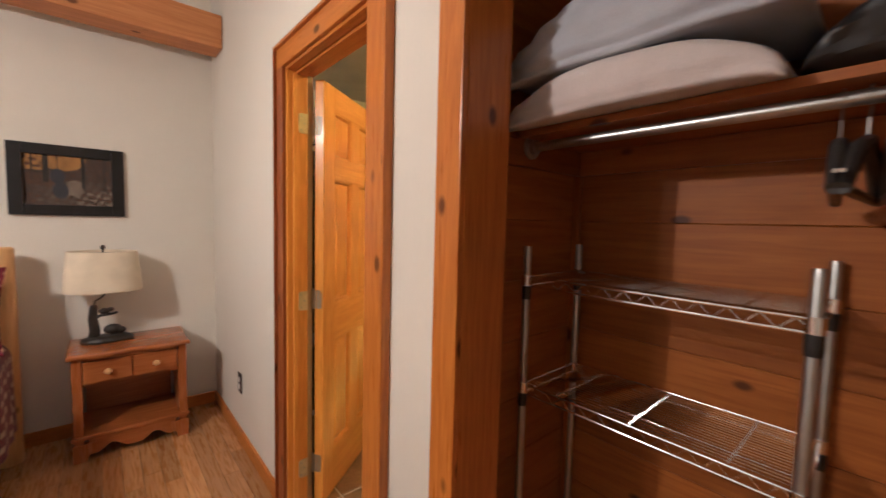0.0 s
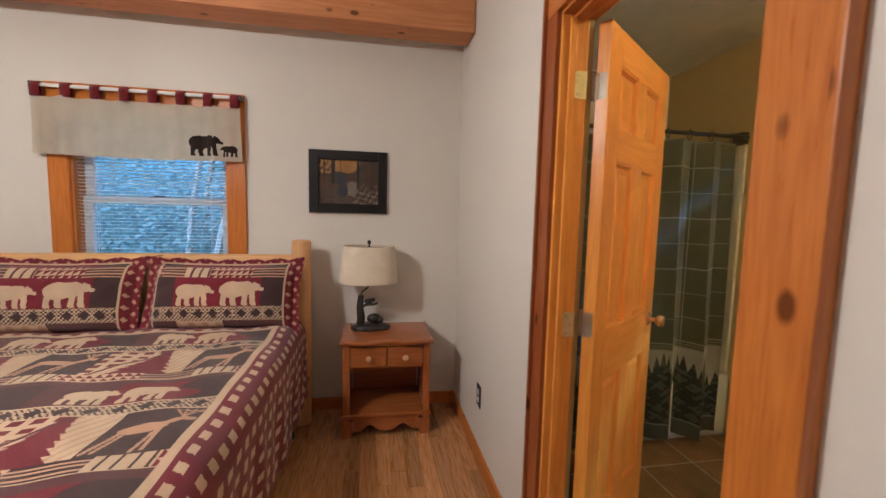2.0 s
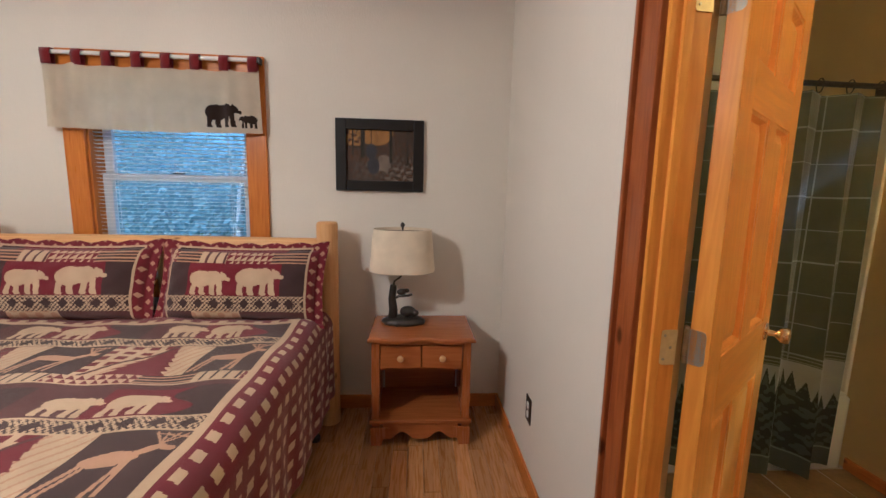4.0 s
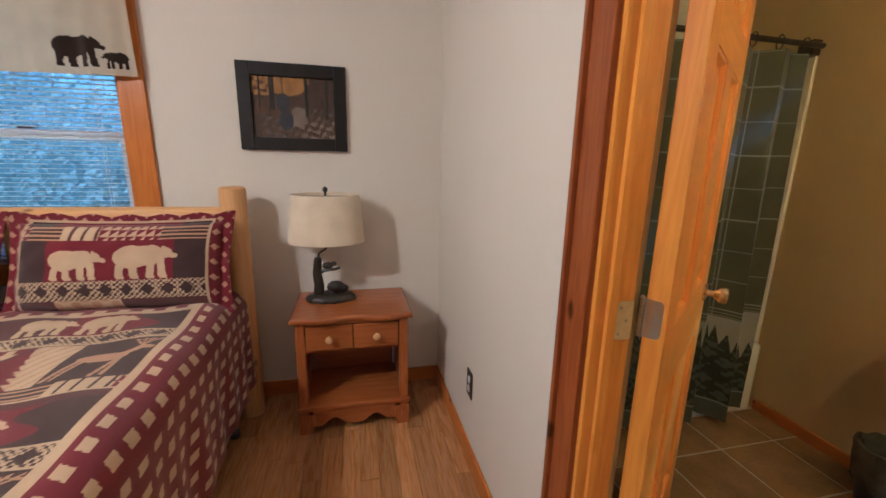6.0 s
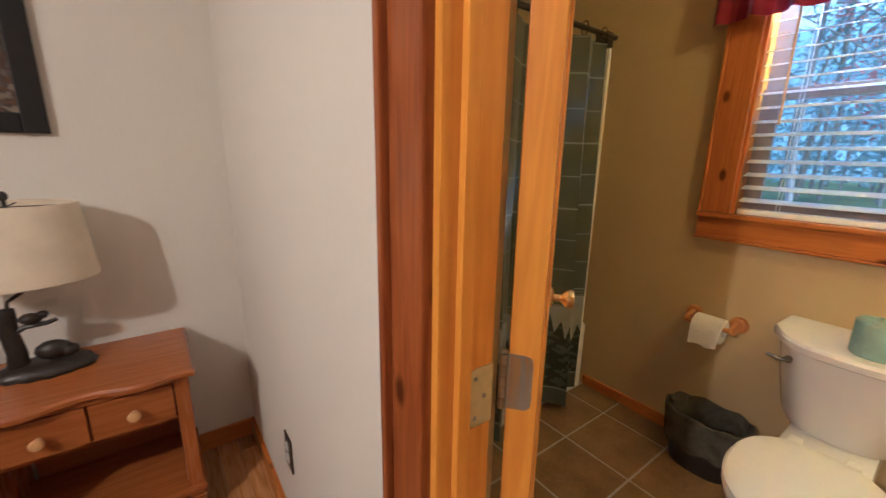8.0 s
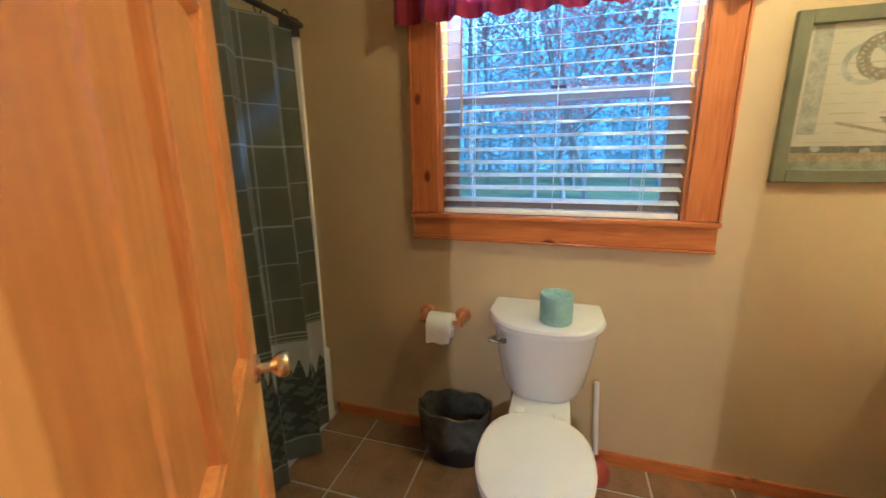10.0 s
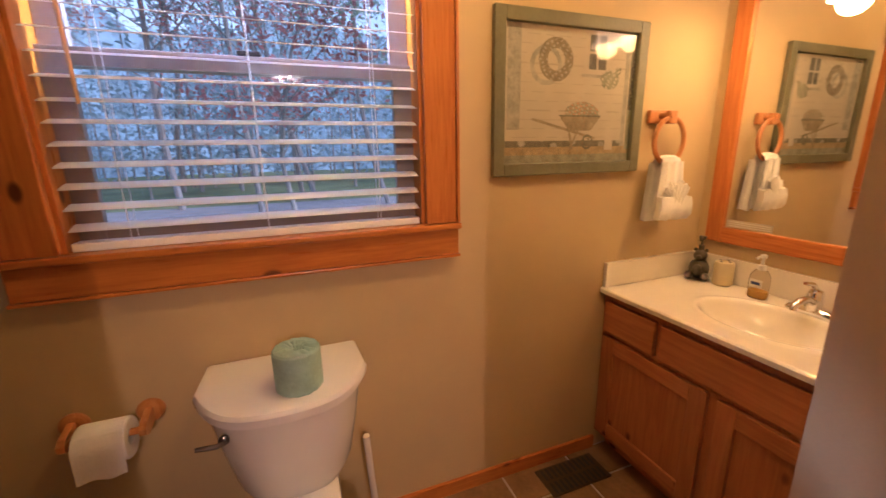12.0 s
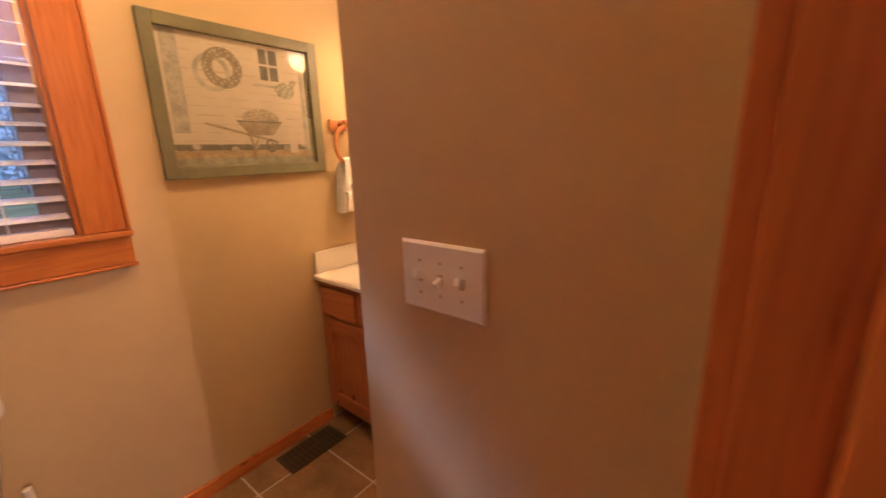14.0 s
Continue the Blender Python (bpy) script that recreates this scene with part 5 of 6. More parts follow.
ob = new("panel", cells("panel", 260, 84, val_place, val_pick, [C_LINEN, C_APPL]))
ob.parent = va
for k in range(8):
    x = -VW / 2 + 0.03 + k * (VW - 0.06) / 7
    bm = bmesh.new()
    ring = [(-0.020, 0.325), (-0.024, 0.385), (-0.014, 0.408), (0.004, 0.410), (0.014, 0.395), (0.008, 0.330)]
    rings(bm, [[(x - 0.025, y, z) for y, z in ring], [(x + 0.025, y, z) for y, z in ring]], closed=False)
    tb = part("tab", bm, C_TABRED, va, "dark red tab", True)
    tb.modifiers.new("thickness", 'SOLIDIFY').thickness = 0.003
part("rod", tube(bmesh.new(), [(-VW / 2 - 0.005, 0, 0.392), (VW / 2 + 0.005, 0, 0.392)], 0.011, 12), M_WHITE, va, "white curtain rod", True)
for s in (-1, 1):
    part("bracket", boxes((s * VW / 2 - 0.006, s * VW / 2 + 0.006, -0.012, 0.034, 0.375, 0.408), bevel=0.002), M_BROWNPLATE, va)

# ---- bathroom valance ----
vb = thing("bathroom_valance", "gathered burgundy valance over the bathroom window", "curtain", Matrix.Translation((XW - 0.055, 1.92, 1.88)))
BW = 1.28


def vb_place(u, v):
    y = (u - 0.5) * BW
    g = 0.020 * np.sin(u * 62 + 0.8 * np.sin(u * 9)) + 0.010 * np.sin(u * 131 + 2)
    ends = np.maximum(0, np.abs(u - 0.5) * 2 - 0.94) / 0.06
    return -0.01 + g * (1 - 0.55 * v) + ends * 0.03, y, v * 0.33 - 0.014 * np.abs(np.sin(u * 31 + 0.4 * np.sin(u * 9))) * (1 - v) - ends * 0.02 * (1 - v)


ob = new("panel", cells("panel", 240, 30, vb_place, lambda u, v: 0 * u, [C_VALRED]))
ob.parent = vb
part("rod", tube(bmesh.new(), [(-0.0, -BW / 2, 0.30), (-0.0, BW / 2, 0.30)], 0.008, 10), M_WHITE, vb, "", True)
for s in (-1, 1):
    part("bracket", boxes((-0.006, 0.0545, s * BW / 2 - 0.006, s * BW / 2 + 0.006, 0.288, 0.312)), M_WHITE, vb)

# ---- tub and curtain ----
tub = thing("bathtub", "white bathtub with a straight apron behind the curtain", "bathtub", Matrix.Translation((1.68, 3.37, 0)))
bm = bmesh.new()
w, d, h = (XW - XB) / 2 - 0.004, 0.385, 0.40
def rr(sx, sy, z, p=8):
    return oval(0, 0, z, sx, sy, 48, p)


rings(bm, [rr(w, d, 0, 30), rr(w, d, h - 0.02, 30), rr(w - 0.01, d - 0.01, h, 24), rr(w - 0.09, d - 0.07, h, 8), rr(w - 0.11, d - 0.09, h - 0.03, 6), rr(w - 0.2, d - 0.15, 0.10, 5), rr(w - 0.26, d - 0.2, 0.07, 4)], True, True)
part("tub_body", bm, M_PORC, tub, "", True)
su = thing("tub_surround_trim", "white tub surround edge strip on the wall", "trim")
su["kind"] = "structure"
part("strip", boxes((XW - 0.020, XW, 3.030, 3.082, 0.0, 1.885), bevel=0.006), M_MARBLE, su)
part("panel", boxes((XW - 0.010, XW, 3.083, YT, 0.40, 1.885)), M_MARBLE, su)
cr = thing("shower_rod", "dark bronze shower curtain rod with a wooden wall block", "curtain rod")
part("bar", tube(bmesh.new(), [(XB, 2.955, 1.915), (XW - 0.052, 2.985, 1.915)], 0.0125, 14), M_BRONZE, cr, "", True)
part("wall_block", boxes((XW - 0.05, XW, 3.028, 3.10, 1.886, 1.958), bevel=0.004), M_BROWNPLATE, cr, "dark stained wall block")
part("flange", moved(lathe(bmesh.new(), [(0.028, 0), (0.026, 0.008), (0.014, 0.012)], 0, 0, 20), pose(XB, 2.955, 1.915, 0, 90, 0)), M_BRONZE, cr, "", True)
CX0, CX1, CH = 0.93, 2.31, 1.83
CL = (CX1 - CX0) * 1.30


def cur_place(u, v):
    ph = u * 34 + 1.2 * np.sin(u * 7)
    amp = 0.048 + 0.018 * np.sin(u * 11 + 1.2) + 0.030 * np.exp(-((u - 0.86) / 0.09) ** 2)
    drop = 0.010 * np.abs(np.sin(u * 34 / 2)) * v ** 6
    x = CX0 + (CX1 - CX0) * (u + 0.008 * np.sin(ph * 2)) + 0.03 * (1 - v) * (u - 0.75)
    y = 2.955 + amp * np.sin(ph) * (0.55 + 0.45 * (1 - v)) - 0.02 * (1 - v) + 0.012 * np.sin(u * 90 + v * 4) * (1 - v)
    return x, y, 0.045 + v * CH - drop - 0.012 * np.sin(u * 23) * (1 - v)


def cur_pick(u, v):
    a, z = u * CL, 0.045 + v * CH
    line = (np.abs(np.mod(z - 0.645, 0.153) - 0.0765) > 0.0735) | (np.abs(np.mod(a, 0.165) - 0.0825) > 0.0812)
    m = np.where(line, 1, 0)
    low = z < 0.605
    tip = 0.40 + 0.10 * np.abs(np.sin(a * 9)) + 0.05 * np.sin(a * 31) + 0.085 * (np.abs(np.mod(a, 0.031) / 0.031 - 0.5) * -2 + 0.6)
    m = np.where(low, np.where(z > tip, 4, 2), m)
    n = np.sin(a * 61 + 2 * np.sin(z * 29)) * np.sin(z * 67 - a * 17) + 0.7 * np.sin(a * 143 + z * 21) * np.sin(z * 151)
    m = np.where(low & (z < tip - 0.02) & (n > 0.15), 3, m)
    m = np.where((z < 0.15), np.where(np.abs(z - 0.14) < 0.004, 1, 3), m)
    return np.where((np.abs(z - 0.612) < 0.0035) | (np.abs(z - 0.628) < 0.0035), 1, m)


cu = thing("shower_curtain", "sage green checked shower curtain with a dark forest border", "shower curtain", Matrix.Identity(4))
C_PALE = cloth("pale_border", (0.30, 0.29, 0.26), 0.85, 350)
ob = new("cloth", cells("cloth", 720, 460, cur_place, cur_pick, [C_SAGE, C_CHALK, C_FOREST, C_MIST, C_PALE]))
ob.parent = cu
for k in range(10):
    x = CX0 + 0.04 + (CX1 - CX0 - 0.06) * k / 9
    bm = bmesh.new()
    tube(bm, [(x + 0.004 * math.sin(a), 2.955 + 0.020 * math.sin(a), 1.900 + 0.030 * math.cos(a)) for a in [2 * math.pi * i / 18 for i in range(19)]], 0.0028, 6)
    part("ring", bm, M_BRONZE, cu, "dark curtain ring", True)

# ---- toilet ----
to = thing("toilet", "white two-piece toilet with the lid closed", "toilet", Matrix.Translation((2.10, 1.905, 0)))


def tank_ring(z, hw, x0, x1, bow):
    """A tank outline: flat back, bowed front."""
    pts = [(x1, -hw * 0.97, z), (x1, hw * 0.97, z)]
    n = 26
    for k in range(n + 1):
        a = k / n
        y = hw * (1 - 2 * a)
        e = 1 - abs(1 - 2 * a) ** 5
        pts.append((x0 + (x1 - x0) * 0.42 * (1 - e) - bow * (1 - (1 - 2 * a) ** 2) * e, y, z))
    return pts


bm = bmesh.new()
rings(bm, [tank_ring(z, hw, x0, 0.365, bow) for z, hw, x0, bow in ((0.395, 0.130, 0.215, 0.025), (0.405, 0.150, 0.195, 0.03), (0.44, 0.164, 0.18, 0.035), (0.58, 0.188, 0.155, 0.045), (0.714, 0.206, 0.135, 0.05))])
part("tank", bm, M_PORC, to, "", True)
bm = bmesh.new()
rings(bm, [tank_ring(z, hw, x0, 0.372, bow) for z, hw, x0, bow in ((0.715, 0.212, 0.127, 0.052), (0.721, 0.224, 0.118, 0.054), (0.742, 0.225, 0.117, 0.054), (0.752, 0.220, 0.123, 0.053), (0.756, 0.210, 0.135, 0.05))])
part("tank_lid", bm, M_PORC, to, "", True)
bm = bmesh.new()


def egg(z, s, cx=-0.16, lx=0.25, wy=0.185, back=0.0):
    out = []
    for i in range(40):
        a = 2 * math.pi * i / 40
        c, q = math.cos(a), math.sin(a)
        r = lx * s if c < 0 else (lx * 0.86 + back) * s
        p = 2.0 if c < 0 else 2.6
        out.append((cx + r * math.copysign(abs(c) ** (2 / p), c), wy * s * math.copysign(abs(q) ** (2 / p), q) * (1 - 0.05 * c), z))
    return out


rings(bm, [egg(0.0, 0.60, -0.02, 0.30, 0.17), egg(0.03, 0.58, -0.02, 0.30, 0.17), egg(0.12, 0.55, -0.04, 0.29, 0.16), egg(0.22, 0.66, -0.08, 0.27, 0.17), egg(0.31, 0.88, -0.13, 0.25, 0.182), egg(0.37, 0.98, -0.16), egg(0.385, 0.98, -0.16)])
part("bowl", bm, M_PORC, to, "", True)
part("back_shelf", boxes((-0.02, 0.30, -0.118, 0.118, 0.30, 0.404), bevel=0.02), M_PORC, to, "", True)
part("seat", rings(bmesh.new(), [egg(0.387, 0.98), egg(0.389, 1.0), egg(0.401, 1.0), egg(0.404, 0.985)]), M_WHITE, to, "", True)
part("seat_lid", rings(bmesh.new(), [egg(0.406, 0.995), egg(0.409, 1.012), egg(0.420, 1.010), egg(0.428, 0.96), egg(0.431, 0.7), egg(0.432, 0.3)]), M_WHITE, to, "glossy white closed lid", True)
for y in (-0.07, 0.07):
    part("seat_hinge", boxes((0.035, 0.075, y - 0.018, y + 0.018, 0.404, 0.432), bevel=0.006), M_WHITE, to)
bm = bmesh.new()
lathe(bm, [(0.013, 0), (0.013, 0.008), (0.007, 0.012), (0.007, 0.018)], 0, 0, 16)
moved(bm, pose(0.135, 0.150, 0.668, 0, -90, 0))
tube(bm, [(0.120, 0.150, 0.668), (0.112, 0.165, 0.668), (0.112, 0.208, 0.672)], 0.008, 10, 0.006)
part("flush_lever", bm, mat("tarnished_nickel", (0.20, 0.18, 0.16), 0.35, 1, 0.2, 20), to, "nickel flush lever", True)
bm = bmesh.new()
lathe(bm, [(0.012, 0.0), (0.02, 0.02), (0.015, 0.05), (0.006, 0.06), (0.006, 0.40)], 0.34, 0.13, 12)
part("supply_pipe", bm, M_CHROME, to, "", True)

def roll_wall(bm, r0, r1, h, m, n=32, wob=0.0):
    rng = random.Random(2)
    L = []
    for r, z in ((r0, 0.002), (r1 - 0.004, 0.0), (r1, 0.005), (r1, h - 0.005), (r1 - 0.004, h), (r0, h - 0.002), (r0 - 0.001, h * 0.5), (r0, 0.002)):
        L.append([(x * (1 + wob * math.sin(i * 2.3 + z * 60)), y * (1 + wob * math.sin(i * 3.1 + z * 40)), z + wob * 0.05 * math.sin(i * 1.9)) for i, (x, y, z) in enumerate(oval(0, 0, z, r, r, n))])
    rings(bm, L, False, False)
    return moved(bm, m)


rl = thing("spare_toilet_roll", "spare toilet roll in mint green paper on the tank", "toilet roll", Matrix.Translation((2.262, 1.866, 0.7562)))
part("wrapper", roll_wall(bmesh.new(), 0.018, 0.060, 0.112, Matrix.Identity(4), 40, 0.014), C_MINT, rl, "", True)
bm = bmesh.new()
rings(bm, [[(r * (1 + 0.12 * math.sin(i * 4.1)) * math.cos(2 * math.pi * i / 28), r * (1 + 0.12 * math.sin(i * 4.1)) * math.sin(2 * math.pi * i / 28), z + 0.003 * math.sin(i * 2.9)) for i in range(28)] for r, z in ((0.050, 0.1135), (0.030, 0.1165), (0.016, 0.108), (0.010, 0.085))], False, True)
part("tucked_paper", bm, C_MINT, rl, "", True)

tp = thing("toilet_paper_holder", "round oak toilet paper holder on the wall", "paper holder", Matrix.Translation((XW, 2.365, 0.635)))
for y in (-0.088, 0.088):
    bm = bmesh.new()
    lathe(bm, [(0.036, 0.0005), (0.036, 0.008), (0.030, 0.014), (0.020, 0.017)], 0, 0, 24)
    moved(bm, pose(0, y, 0.012, 0, -90, 0))
    rings(bm, [[(x_, y - 0.009, z_) for x_, z_ in ((-0.012, 0.03), (-0.075, 0.016), (-0.088, 0.004), (-0.088, -0.012), (-0.07, -0.022), (-0.012, -0.012))], [(x_, y + 0.009, z_) for x_, z_ in ((-0.012, 0.03), (-0.075, 0.016), (-0.088, 0.004), (-0.088, -0.012), (-0.07, -0.022), (-0.012, -0.012))]])
    part("bracket", bm, M_OAKRING, tp, "", False)
part("spindle", tube(bmesh.new(), [(-0.07, -0.08, -0.004), (-0.07, 0.08, -0.004)], 0.010, 12), M_OAKRING, tp, "", True)
tr = thing("toilet_roll", "white toilet roll with a loose hanging sheet", "toilet roll", Matrix.Translation((XW - 0.07, 2.365, 0.618)))
part("tissue", roll_wall(bmesh.new(), 0.021, 0.056, 0.115, pose(0, 0.0575, 0, 90, 0, 0)), C_PAPER, tr, "", True)
bm = bmesh.new()
pts = [(-0.0565 * math.cos(a), 0.0565 * math.sin(a)) for a in (0.9, 0.6, 0.3, 0.0)] + [(-0.058, -0.02), (-0.057, -0.045), (-0.060, -0.068)]
rings(bm, [[(x, y, z + (0.004 * math.sin(y * 90) if i == 6 else 0)) for y in [-0.055 + 0.11 * j / 10 for j in range(11)]] for i, (x, z) in enumerate(pts)], False, False, False)
s_ = part("loose_sheet", bm, C_PAPER, tr, "", True)

wb = thing("wastebasket", "black oval wastebasket lined with a grey-green bag", "trash can", Matrix.Translation((2.345, 2.285, 0)))
part("basket", rings(bmesh.new(), [oval(0, 0, z, 0.100 * s, 0.152 * s, 36, 2.4) for s, z in ((0.80, 0), (0.82, 0.01), (0.96, 0.18), (1.04, 0.255), (1.01, 0.255), (0.93, 0.18), (0.78, 0.015))]), M_BLACK, wb, "", True)
M_BAG = mat("grey_green_plastic_bag", (0.085, 0.085, 0.068), 0.22, 0, 0.55, 18, 0.8, 26, 0.6)
bm = bmesh.new()
L = []
rng = random.Random(9)
for s, z, wv in ((1.02, 0.105, 0.025), (1.05, 0.15, 0.02), (1.09, 0.21, 0.02), (1.11, 0.263, 0.012), (1.04, 0.267, 0.012), (0.95, 0.24, 0.02), (0.86, 0.15, 0.04), (0.7, 0.08, 0.05), (0.3, 0.06, 0.05)):
    L.append([(x * (1 + wv * math.sin(i * 2.7 + z * 31)), y * (1 + wv * math.sin(i * 1.9 + z * 47)), z + wv * 0.5 * math.sin(i * 1.3 + z * 20)) for i, (x, y, _) in enumerate(oval(0, 0, 0, 0.100 * s, 0.152 * s, 44, 2.4))])
part("bag", rings(bm, L, False, True), M_BAG, wb, "crumpled grey-green plastic bag", True)

pl = thing("plunger", "toilet plunger with a pale handle and a red rubber cup", "plunger", Matrix.Translation((2.385, 1.668, 0)))
part("handle", tube(bmesh.new(), [(0, 0, 0.10), (-0.008, 0.012, 0.27), (-0.014, 0.022, 0.462)], 0.0115, 12), M_MARBLE, pl, "pale handle", True)
part("cup", lathe(bmesh.new(), [(0.062, 0), (0.066, 0.02), (0.058, 0.06), (0.034, 0.085), (0.018, 0.095), (0.016, 0.12)], 0, 0, 28), mat("red_rubber", (0.36, 0.06, 0.025), 0.55, 0, 0.2, 12, 0.1, 60), pl, "red rubber cup", True)

# ---- vanity ----
CF = 0.632
vn = thing("vanity_cabinet", "oak vanity cabinet with flat drawers and framed doors", "cabinet", Matrix.Translation((2.01, 0.38, 0)))
VM = Matrix.Translation((-2.01, -0.38, 0))
VX0, VX1 = XA + 0.003, XW - 0.003
part("carcass", moved(boxes((VX0, VX1, YM, CF - 0.02, 0.09, 0.66), (VX0, VX1, YM, CF - 0.07, 0.0, 0.089)), VM), M_CAB, vn)
part("face_frame", moved(boxes((VX0, VX1, CF - 0.0195, CF, 0.735, 0.765), (VX0, VX1, CF - 0.0195, CF, 0.575, 0.605), (VX0, VX1, CF - 0.0195, CF, 0.09, 0.125), (VX0, VX0 + 0.03, CF - 0.0195, CF - 0.0005, 0.09, 0.765), (VX1 - 0.03, VX1, CF - 0.0195, CF - 0.0005, 0.09, 0.765), (1.965, 2.005, CF - 0.0195, CF - 0.0005, 0.09, 0.60)), VM), M_CAB_Z, vn)
part("front_board", moved(boxes((VX0 + 0.03, VX1 - 0.03, CF - 0.0195, CF - 0.001, 0.606, 0.734)), VM), M_CAB, vn)
for x0, x1 in ((2.215, 2.462), (1.715, 2.195), (1.56, 1.695)):
    part("drawer_front", moved(boxes((x0, x1, CF, CF + 0.018, 0.598, 0.735), bevel=0.006), VM), M_CAB, vn)
for x0, x1 in ((2.0, 2.462), (1.56, 1.965)):
    dr = part("door", moved(boxes((x0 + 0.055, x1 - 0.055, CF, CF + 0.006, 0.17, 0.52)), VM), M_CAB_Z, vn)
    for a in (x0, x1 - 0.06):
        part("stile", moved(boxes((a, a + 0.06, CF, CF + 0.018, 0.115, 0.578), bevel=0.004), VM), M_CAB_Z, dr)
    for z in (0.115, 0.515):
        part("rail", moved(boxes((x0 + 0.06, x1 - 0.06, CF, CF + 0.0175, z, z + 0.063), bevel=0.004), VM), M_CAB, dr)

ct = thing("sink_countertop", "cream cultured marble vanity top with a moulded oval sink", "countertop", Matrix.Translation((2.01, 0.38, 0.765)))
SX, SY, SRX, SRY = 2.0, 0.405, 0.215, 0.155


def ct_place(u, v):
    x = VX0 - 0.002 + u * (VX1 + 0.002 - VX0 + 0.002)
    y = YM + 0.001 + v * (0.662 - YM)
    r = np.sqrt(((x - SX) / SRX) ** 2 + ((y - SY) / SRY) ** 2)
    lip = 0.004 * np.exp(-((r - 1.05) / 0.07) ** 2)
    bowl = np.where(r < 1, 0.115 * (1 - r ** 2.6), 0)
    edge = np.clip((v - 0.985) / 0.015, 0, 1)
    return x - 2.01, y - 0.38, 0.024 + lip - bowl - 0.006 * edge ** 2


ob = new("top", cells("top", 110, 80, ct_place, lambda u, v: 0 * u, [M_MARBLE]))
ob.parent = ct
TM = Matrix.Translation((-2.01, -0.38, -0.765))
part("front_edge", moved(boxes((VX0 - 0.002, VX1 + 0.002, 0.650, 0.6615, 0.7655, 0.784), bevel=0.003), TM), M_MARBLE, ct)
part("back_splash", moved(boxes((VX0 - 0.002, VX1 - 0.02, YM, YM + 0.02, 0.790, 0.895), bevel=0.004), TM), M_MARBLE, ct)
part("side_splash", moved(boxes((XW - 0.021, XW - 0.001, YM, 0.652, 0.790, 0.895), bevel=0.004), TM), M_MARBLE, ct)
part("drain", moved(lathe(bmesh.new(), [(0.024, 0), (0.022, 0.004), (0.012, 0.005)], SX, SY, 20), TM @ Matrix.Translation((0, 0, 0.676))), M_CHROME, ct, "chrome drain", True)

fa = thing("faucet", "chrome single-lever bathroom faucet", "faucet", Matrix.Translation((1.975, 0.215, 0.79)))
part("base", rings(bmesh.new(), [oval(0, 0, z, 0.078 * s, 0.026 * s, 28, 3) for s, z in ((1, 0), (1, 0.008), (0.9, 0.02), (0.55, 0.028))]), M_CHROME, fa, "", True)
part("body", lathe(bmesh.new(), [(0.026, 0.015), (0.022, 0.05), (0.023, 0.075), (0.018, 0.086), (0.006, 0.09)], 0, 0, 20), M_CHROME, fa, "", True)
part("spout", tube(bmesh.new(), [(0, 0.01, 0.045), (0, 0.05, 0.062), (0, 0.09, 0.060), (0, 0.115, 0.045), (0, 0.118, 0.034)], 0.014, 12, 0.010), M_CHROME, fa, "", True)
part("lever", tube(bmesh.new(), [(0, 0, 0.088), (0, 0.03, 0.112), (0, 0.075, 0.122)], 0.009, 10, 0.006), M_CHROME, fa, "", True)

ds = bmesh.new()
for c, r in (((0, 0, 0.045), (0.040, 0.036, 0.046)), ((0, 0.004, 0.105), (0.026, 0.025, 0.026)), ((0, 0.028, 0.100), (0.012, 0.014, 0.011)), ((-0.02, 0, 0.128), (0.008, 0.006, 0.008)), ((0.02, 0, 0.128), (0.008, 0.006, 0.008)), ((-0.03, 0.03, 0.018), (0.017, 0.026, 0.017)), ((0.03, 0.03, 0.018), (0.017, 0.026, 0.017)), ((0.0, 0.038, 0.045), (0.02, 0.016, 0.026))):
    bmesh.ops.create_icosphere(ds, subdivisions=3, radius=1, matrix=Matrix.LocRotScale(c, None, r))
lathe(ds, [(0.012, 0.125), (0.012, 0.150), (0.006, 0.152), (0.006, 0.175), (0.014, 0.176), (0.014, 0.190)], 0, 0, 14)
tube(ds, [(0, 0.0, 0.184), (0, 0.035, 0.186), (0, 0.045, 0.178)], 0.005, 8)
moved(ds, pose(2.405, 0.195, 0.7902, 0, 0, 25))
solo("soap_figurine", ds, mat("grey_brown_resin", (0.085, 0.075, 0.062), 0.5, 0, 0.45, 40, 0.5, 80), "grey-brown resin figurine soap pump on the vanity", "soap dispenser", smooth=True)
cp = thing("toothbrush_holder", "cream ceramic toothbrush holder", "cup", Matrix.Translation((2.305, 0.185, 0.79)))
part("body", lathe(bmesh.new(), [(0.030, 0), (0.036, 0.006), (0.037, 0.085), (0.033, 0.098), (0.022, 0.102), (0.010, 0.102)], 0, 0, 28), mat("cream_ceramic", (0.62, 0.53, 0.30), 0.25, 0, 0.06, 8), cp, "", True)
for a in range(4):
    part("hole", lathe(bmesh.new(), [(0.006, 0.1005), (0.006, 0.1035)], 0.02 * math.cos(a * 1.57), 0.02 * math.sin(a * 1.57), 10), M_BLACK, cp)
sb = thing("soap_bottle", "clear plastic pump bottle with a little amber soap", "soap dispenser", Matrix.Translation((2.15, 0.215, 0.79)))
M_SOAPGLASS = glass("clear_plastic", (0.93, 0.90, 0.84), 1.08)
part("bottle", rings(bmesh.new(), [oval(0, 0, z, 0.034 * s, 0.022 * s, 28, 2.6) for s, z in ((0.9, 0), (1.0, 0.006), (1.0, 0.07), (0.92, 0.09), (0.6, 0.108), (0.4, 0.112))]), M_SOAPGLASS, sb, "", True)
